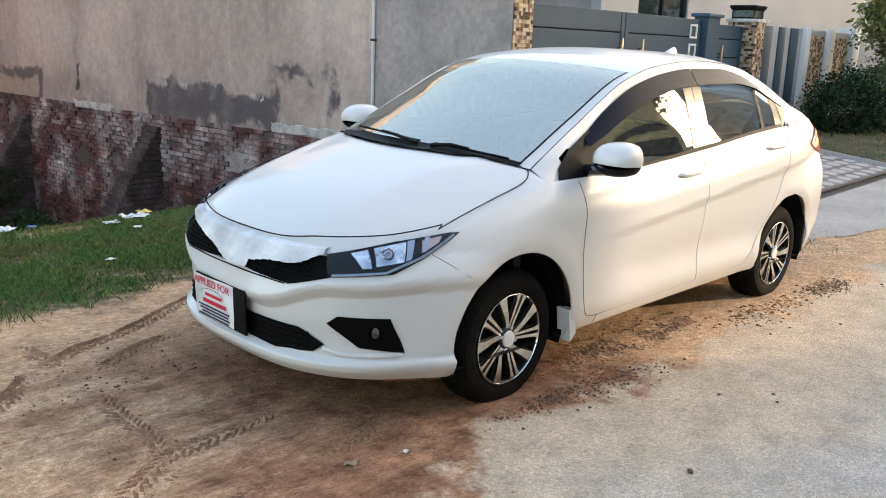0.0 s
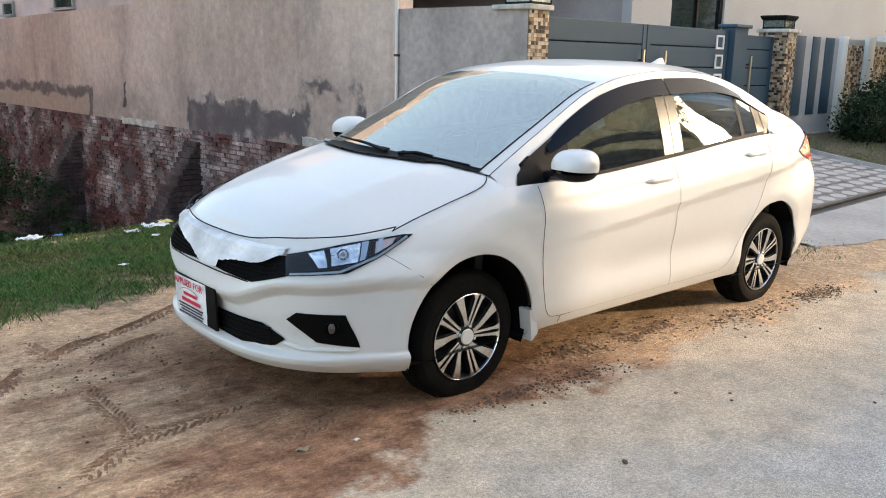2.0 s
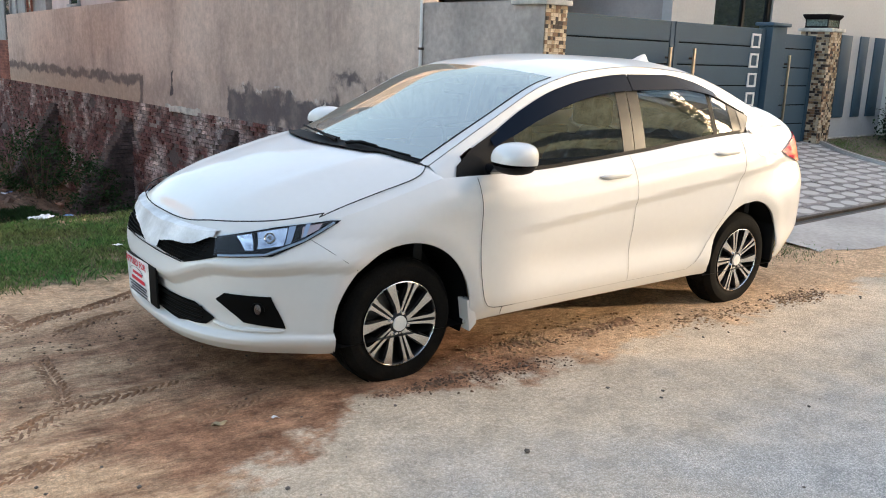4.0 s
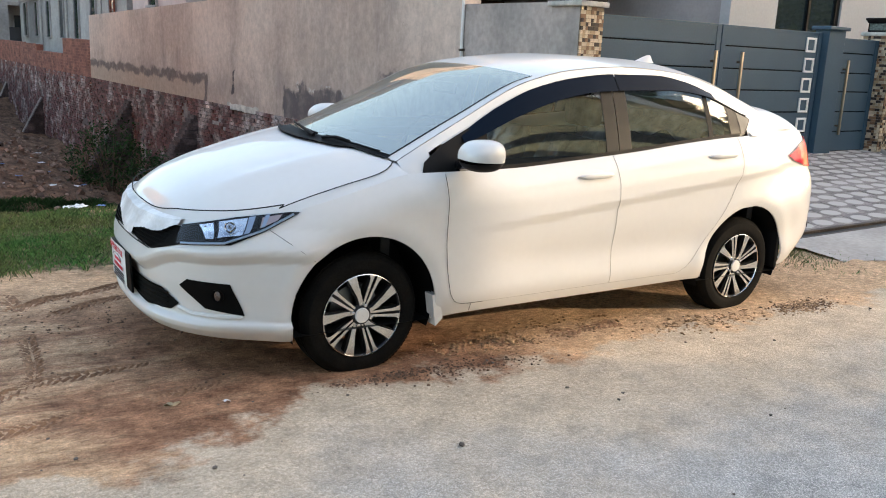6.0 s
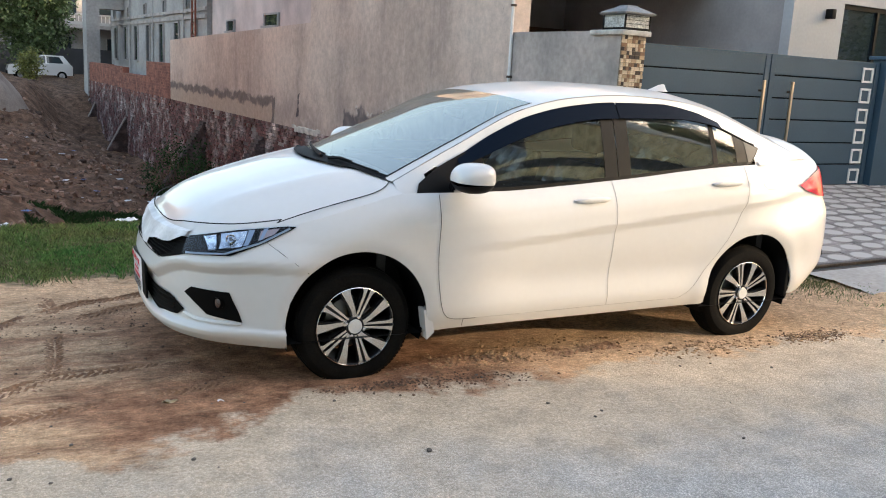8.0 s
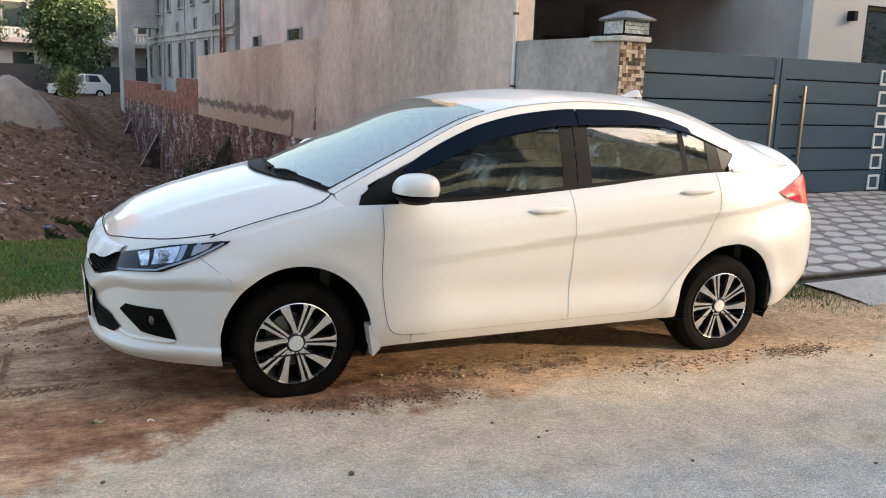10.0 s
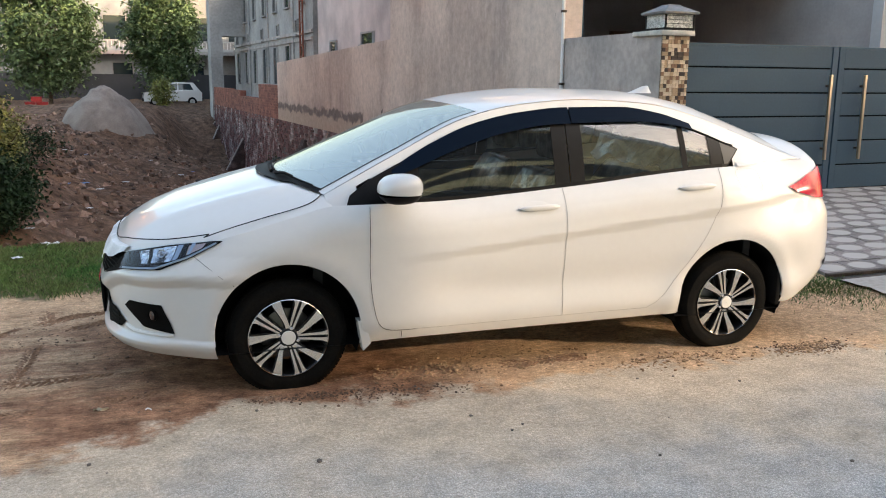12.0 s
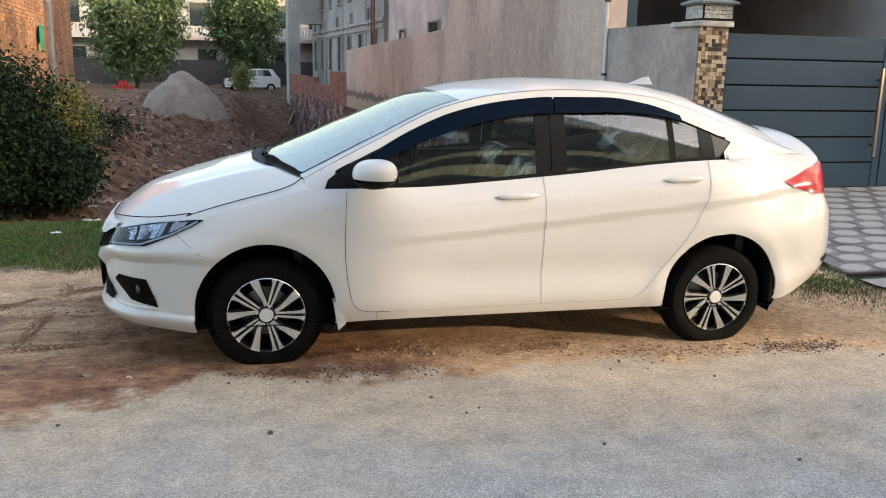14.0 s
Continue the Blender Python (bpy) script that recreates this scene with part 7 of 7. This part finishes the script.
brick_h = thing("brick_house", "sunlit bare orange brick house with a concrete post", "house", B)
part("wall", boxed(((-16, 9.5, -1), (-8.92, 22.5, 8))), M_orange, brick_h, smooth=False)
bm = bmesh.new()
for row in range(60):
    v = 9.5 + (0.12 if row % 2 else 0)
    while v < 22.3:
        box(bm, (-8.925, v, -0.6 + row * 0.085), (-8.90 + random.uniform(0, 0.008), v + 0.23, -0.6 + row * 0.085 + 0.073))
        v += 0.245
tagged(part("brick_courses", bm, M_orange, brick_h, smooth=False), kind="stuff")
part("post", boxed(((-8.92, 17.4, -1), (-8.84, 17.9, 8))), M_concrete, brick_h, "pale concrete post", smooth=False)
rag = tagged(part("green_cloth", sheet(bmesh.new(), 8, 8, lambda s, t: Vector((0.08 * math.sin(s * 6) + 0.05, s * 0.5, -0.6 * t + 0.25 * s * t))), mat("green_cloth", (0.02, 0.22, 0.12), 0.7)), "green cloth hanging on the brick wall", "cloth")
rag.matrix_world = B @ Matrix.Translation((-8.86, 15.3, 2.35))


def street_house(u0, u1, v, h, wall_m, label, balcony_m):
    hs = thing("street_house", label, "house", B, "back street houses")
    part("wall", boxed(((u0, v, -0.5), (u1, v + 9, h))), wall_m, hs, smooth=False)
    part("parapet", boxed(((u0 - 0.1, v - 0.1, h), (u1 + 0.1, v + 0.15, h + 0.6))), M_pale, hs, smooth=False)
    part("roof", boxed(((u0, v + 0.15, h), (u1, v + 9, h + 0.12))), M_concrete, hs, smooth=False)
    openings(hs, u0 + 0.9, u1 - 0.5, v - 0.005, (4.1,), 1.5, 1.7, 1.5, M_pane)
    openings(hs, u0 + 0.7, u1 - 0.5, v - 0.005, (0.9,), 1.3, 1.6, 2.4, M_pane)
    b = part("balcony", boxed(((u0 + 0.3, v - 1.3, 3.1), (u1 - 0.3, v, 3.35))), balcony_m, hs, smooth=False)
    part("balcony_rail", boxed(((u0 + 0.3, v - 1.3, 3.35), (u1 - 0.3, v - 1.22, 3.55)), ((u0 + 0.3, v - 1.3, 4.0), (u1 - 0.3, v - 1.22, 4.1))), M_pale, b, smooth=False)
    bm = bmesh.new()
    for k in range(int((u1 - u0 - 0.6) / 0.25)):
        box(bm, (u0 + 0.35 + k * 0.25, v - 1.28, 3.55), (u0 + 0.39 + k * 0.25, v - 1.24, 4.0))
    part("baluster", bm, M_white, b, smooth=False)
    for u in (u0 + 0.6, u1 - 0.8):
        part("porch_column", boxed(((u, v - 1.2, -0.3), (u + 0.3, v - 0.9, 3.1))), M_white, hs, smooth=False)
    part("gate", boxed(((u0 + 1.5, v - 2.6, -0.2), (u1 - 1.5, v - 2.5, 1.7))), M_char, hs, smooth=False)
    part("yard_wall", boxed(((u0, v - 2.65, -0.2), (u0 + 1.5, v - 2.45, 1.8))), M_char, hs, smooth=False)
    part("yard_wall", boxed(((u1 - 1.5, v - 2.65, -0.2), (u1, v - 2.45, 1.8))), M_char, hs, smooth=False)


street_house(-18, -9.2, 60, 7.5, M_slate, "grey two-storey house with a pale balcony on the back street", M_pale)
street_house(-9.0, -0.5, 60, 7.5, M_slate, "grey two-storey house with a balcony on the back street", M_pink)
street_house(-0.3, 9, 60, 7.5, M_concrete, "grey two-storey house on the back street", M_concrete)
street_house(-34, -18.4, 60, 7.0, M_pink, "pinkish two-storey house on the back street", M_white)


def hatchback(m):
    """A small old white hatchback, seen from its side."""
    c = thing("parked_hatchback", "old white small hatchback parked on the back street", "car", m)
    body_low = [(-1.65, 0.28), (-1.68, 0.55), (-1.6, 0.78), (-0.85, 0.90), (1.5, 0.92), (1.62, 0.8), (1.62, 0.3)]
    cabin = [(-0.80, 0.90), (-0.25, 1.33), (0.2, 1.39), (1.15, 1.37), (1.5, 0.92)]
    part("body", prism(bmesh.new(), body_low, -0.70, 0.70, lambda p, q, h: Vector((p, h, q))), M_paint, c, smooth=False)
    part("cabin", prism(bmesh.new(), cabin, -0.66, 0.66, lambda p, q, h: Vector((p, h * (1.28 - 0.31 * q), q))), M_paint, c, smooth=False)
    for poly in ([(-0.62, 0.95), (-0.2, 1.28), (0.22, 1.32), (0.22, 0.95)], [(0.3, 0.95), (0.3, 1.32), (0.95, 1.30), (1.15, 0.95)]):
        part("side_window", prism(bmesh.new(), poly, -0.665, 0.665, lambda p, q, h: Vector((p, h * (1.28 - 0.31 * q), q))), M_pane, c, smooth=False)
    for x in (-1.05, 1.05):
        for s in (-1, 1):
            w = part("wheel", lathe(bmesh.new(), [(0.01, 0), (0.17, 0.0), (0.26, 0.01), (0.27, 0.08), (0.2, 0.15), (0.01, 0.15)], 20, lambda a, b2, h: Vector((x + a, s * (0.71 - h), 0.27 + b2))), M_rubber, c)
            part("hub_cap", lathe(bmesh.new(), [(0.15, -0.004), (0.05, -0.012), (0.01, -0.012)], 16, lambda a, b2, h: Vector((x + a, s * (0.71 - h), 0.27 + b2))), M_concrete, w)
    part("bumper", boxed(((-1.74, -0.68, 0.3), (-1.62, 0.68, 0.46)), ((1.58, -0.68, 0.3), (1.68, 0.68, 0.46)), bevel=0.02), M_black, c)
    part("tail_lamp", boxed(((1.6, -0.69, 0.62), (1.63, -0.55, 0.82)), ((1.6, 0.55, 0.62), (1.63, 0.69, 0.82))), M_red, c, smooth=False)
    part("headlamp", boxed(((-1.66, -0.66, 0.58), (-1.60, -0.42, 0.72)), ((-1.66, 0.42, 0.58), (-1.60, 0.66, 0.72))), M_lens, c, smooth=False)


hatchback(B @ pose(-1.65, 46.6, -0.15, 0, 0, 0))
red_m = mat("red_crate_plastic", (0.42, 0.03, 0.03), 0.45)
for k, (u, v, z, w) in enumerate(((-9.05, 42.0, -0.05, 0.5), (-8.5, 42.2, -0.05, 0.55), (-8.75, 42.1, 0.22, 0.5))):
    cr = thing("crate", "red plastic crate beside rubble on the back street", "crate", B, "red crates")
    part("crate_body", boxed(((u - w / 2, v - 0.2, z), (u + w / 2, v + 0.2, z + 0.25)), bevel=0.02), red_m, cr, smooth=False)
    part("crate_rim", boxed(((u - w / 2 - 0.02, v - 0.22, z + 0.22), (u + w / 2 + 0.02, v + 0.22, z + 0.26)), bevel=0.008), red_m, cr, smooth=False)
# hidden block added behind the unfinished building to shade the back street
row_house = thing("row_house", "plain grey block added out of sight to shade the back street", "house", B)
part("wall", boxed(((4.0, 43.0, -0.5), (16, 56.5, 5.2))), M_concrete, row_house, smooth=False)
part("parapet", boxed(((3.9, 42.9, 5.2), (16.1, 56.6, 5.7))), M_plaster2, row_house, smooth=False)


tree(b_at(28.0, -4.5, 0.0), 7.5, (0, 0, 4.8), (4.2, 3.0, 3.0), M_leafdry, "large yellow-green roadside tree further along the lane", 62, 160, 45, 0.28, 0.45, 0.2)


# ---- across the lane, behind the camera: unseen, placed for shade and reflections ----
def facing_house(x0, x1, y, h, wall_m, label, deep=9.0, shaded=()):
    hs = thing("facing_house", label, "house", None, "houses across the lane")
    part("wall", boxed(((x0, y - deep, -0.2), (x1, y, h))), wall_m, hs, smooth=False)
    part("parapet", boxed(((x0 - 0.1, y - 0.2, h), (x1 + 0.1, y + 0.12, h + 0.5))), M_white, hs, smooth=False)
    part("roof", boxed(((x0, y - deep, h), (x1, y - 0.2, h + 0.1))), M_concrete, hs, smooth=False)
    if h > 5:
        part("ledge", boxed(((x0, y, 3.1), (x1, y + 0.9, 3.35))), M_white, hs, smooth=False)
    for z in (0.9, 4.2) if h > 5 and not shaded else (0.9,):
        x = x0 + 1.0
        while x + 1.6 < x1:
            w = part("window", boxed(((x, y - 0.02, z), (x + 1.6, y + 0.015, z + 1.5))), M_pane, hs, smooth=False)
            part("window_frame", boxed(((x - 0.08, y - 0.02, z - 0.08), (x, y + 0.05, z + 1.58)), ((x + 1.6, y - 0.02, z - 0.08), (x + 1.68, y + 0.05, z + 1.58))), M_white, w, smooth=False)
            x += 3.1
    # dark strips added at heights that mirror as bands in the side windows
    for z0, z1, far in shaded:
        part("window_strip", boxed(((x0 + 0.4, y - 0.02, z0), (far, y + 0.012, z1))), M_char, hs, "long dark strip added for a band in the side glass", smooth=False)
    part("yard_wall", boxed(((x0, y + 2.2, -0.2), (x1, y + 2.4, 1.6))), M_beige, hs, smooth=False)


facing_house(-22, -4.0, -11.5, 9.0, M_grey, "grey two-storey house across the lane")
facing_house(-3.6, 18.2, -11.0, 9.0, M_beige, "cream house across the lane with long dark strips for reflected bands", 9.0, ((3.6, 4.7, 17.8), (5.4, 6.15, 17.8), (6.55, 8.9, 7.0)))
# added to keep the sun off the gate and the house front
facing_house(25.2, 74, -11.0, 13.5, M_pale, "tall pale grey block added out of view to shade the gate", 2.4)
# added in the gap so its roofline ends the sun along the lane
facing_house(18.3, 25.1, -11.0, 3.6, M_beige, "low cream block added out of view to cut the low sun", 4.0)
# added crown hides the bright sky gap mirrored in the side glass
tree((22.0, -15.6, 0), 15.5, (0, 0, 12.2), (4.4, 2.2, 3.8), M_leaf, "tall unseen tree added to mask bright sky in the reflections", 63, 260, 50, 0.35, 0.5, 0.22)
# added in the sun's path to break it into streaks
tree((19.8, -9.7, 0), 4.6, (0, 0, 3.5), (0.8, 0.8, 1.0), M_leaf, "slender unseen tree added to throw streaks of shade", 61, 12, 10, 0.12, 0.25, 0.09)
tree((37.0, -7.3, 0), 5.6, (0, 0, 3.6), (3.2, 1.6, 2.3), M_leafdry, "sunlit yellow-green tree before a house across the lane", 64, 160, 45, 0.24, 0.4, 0.14)
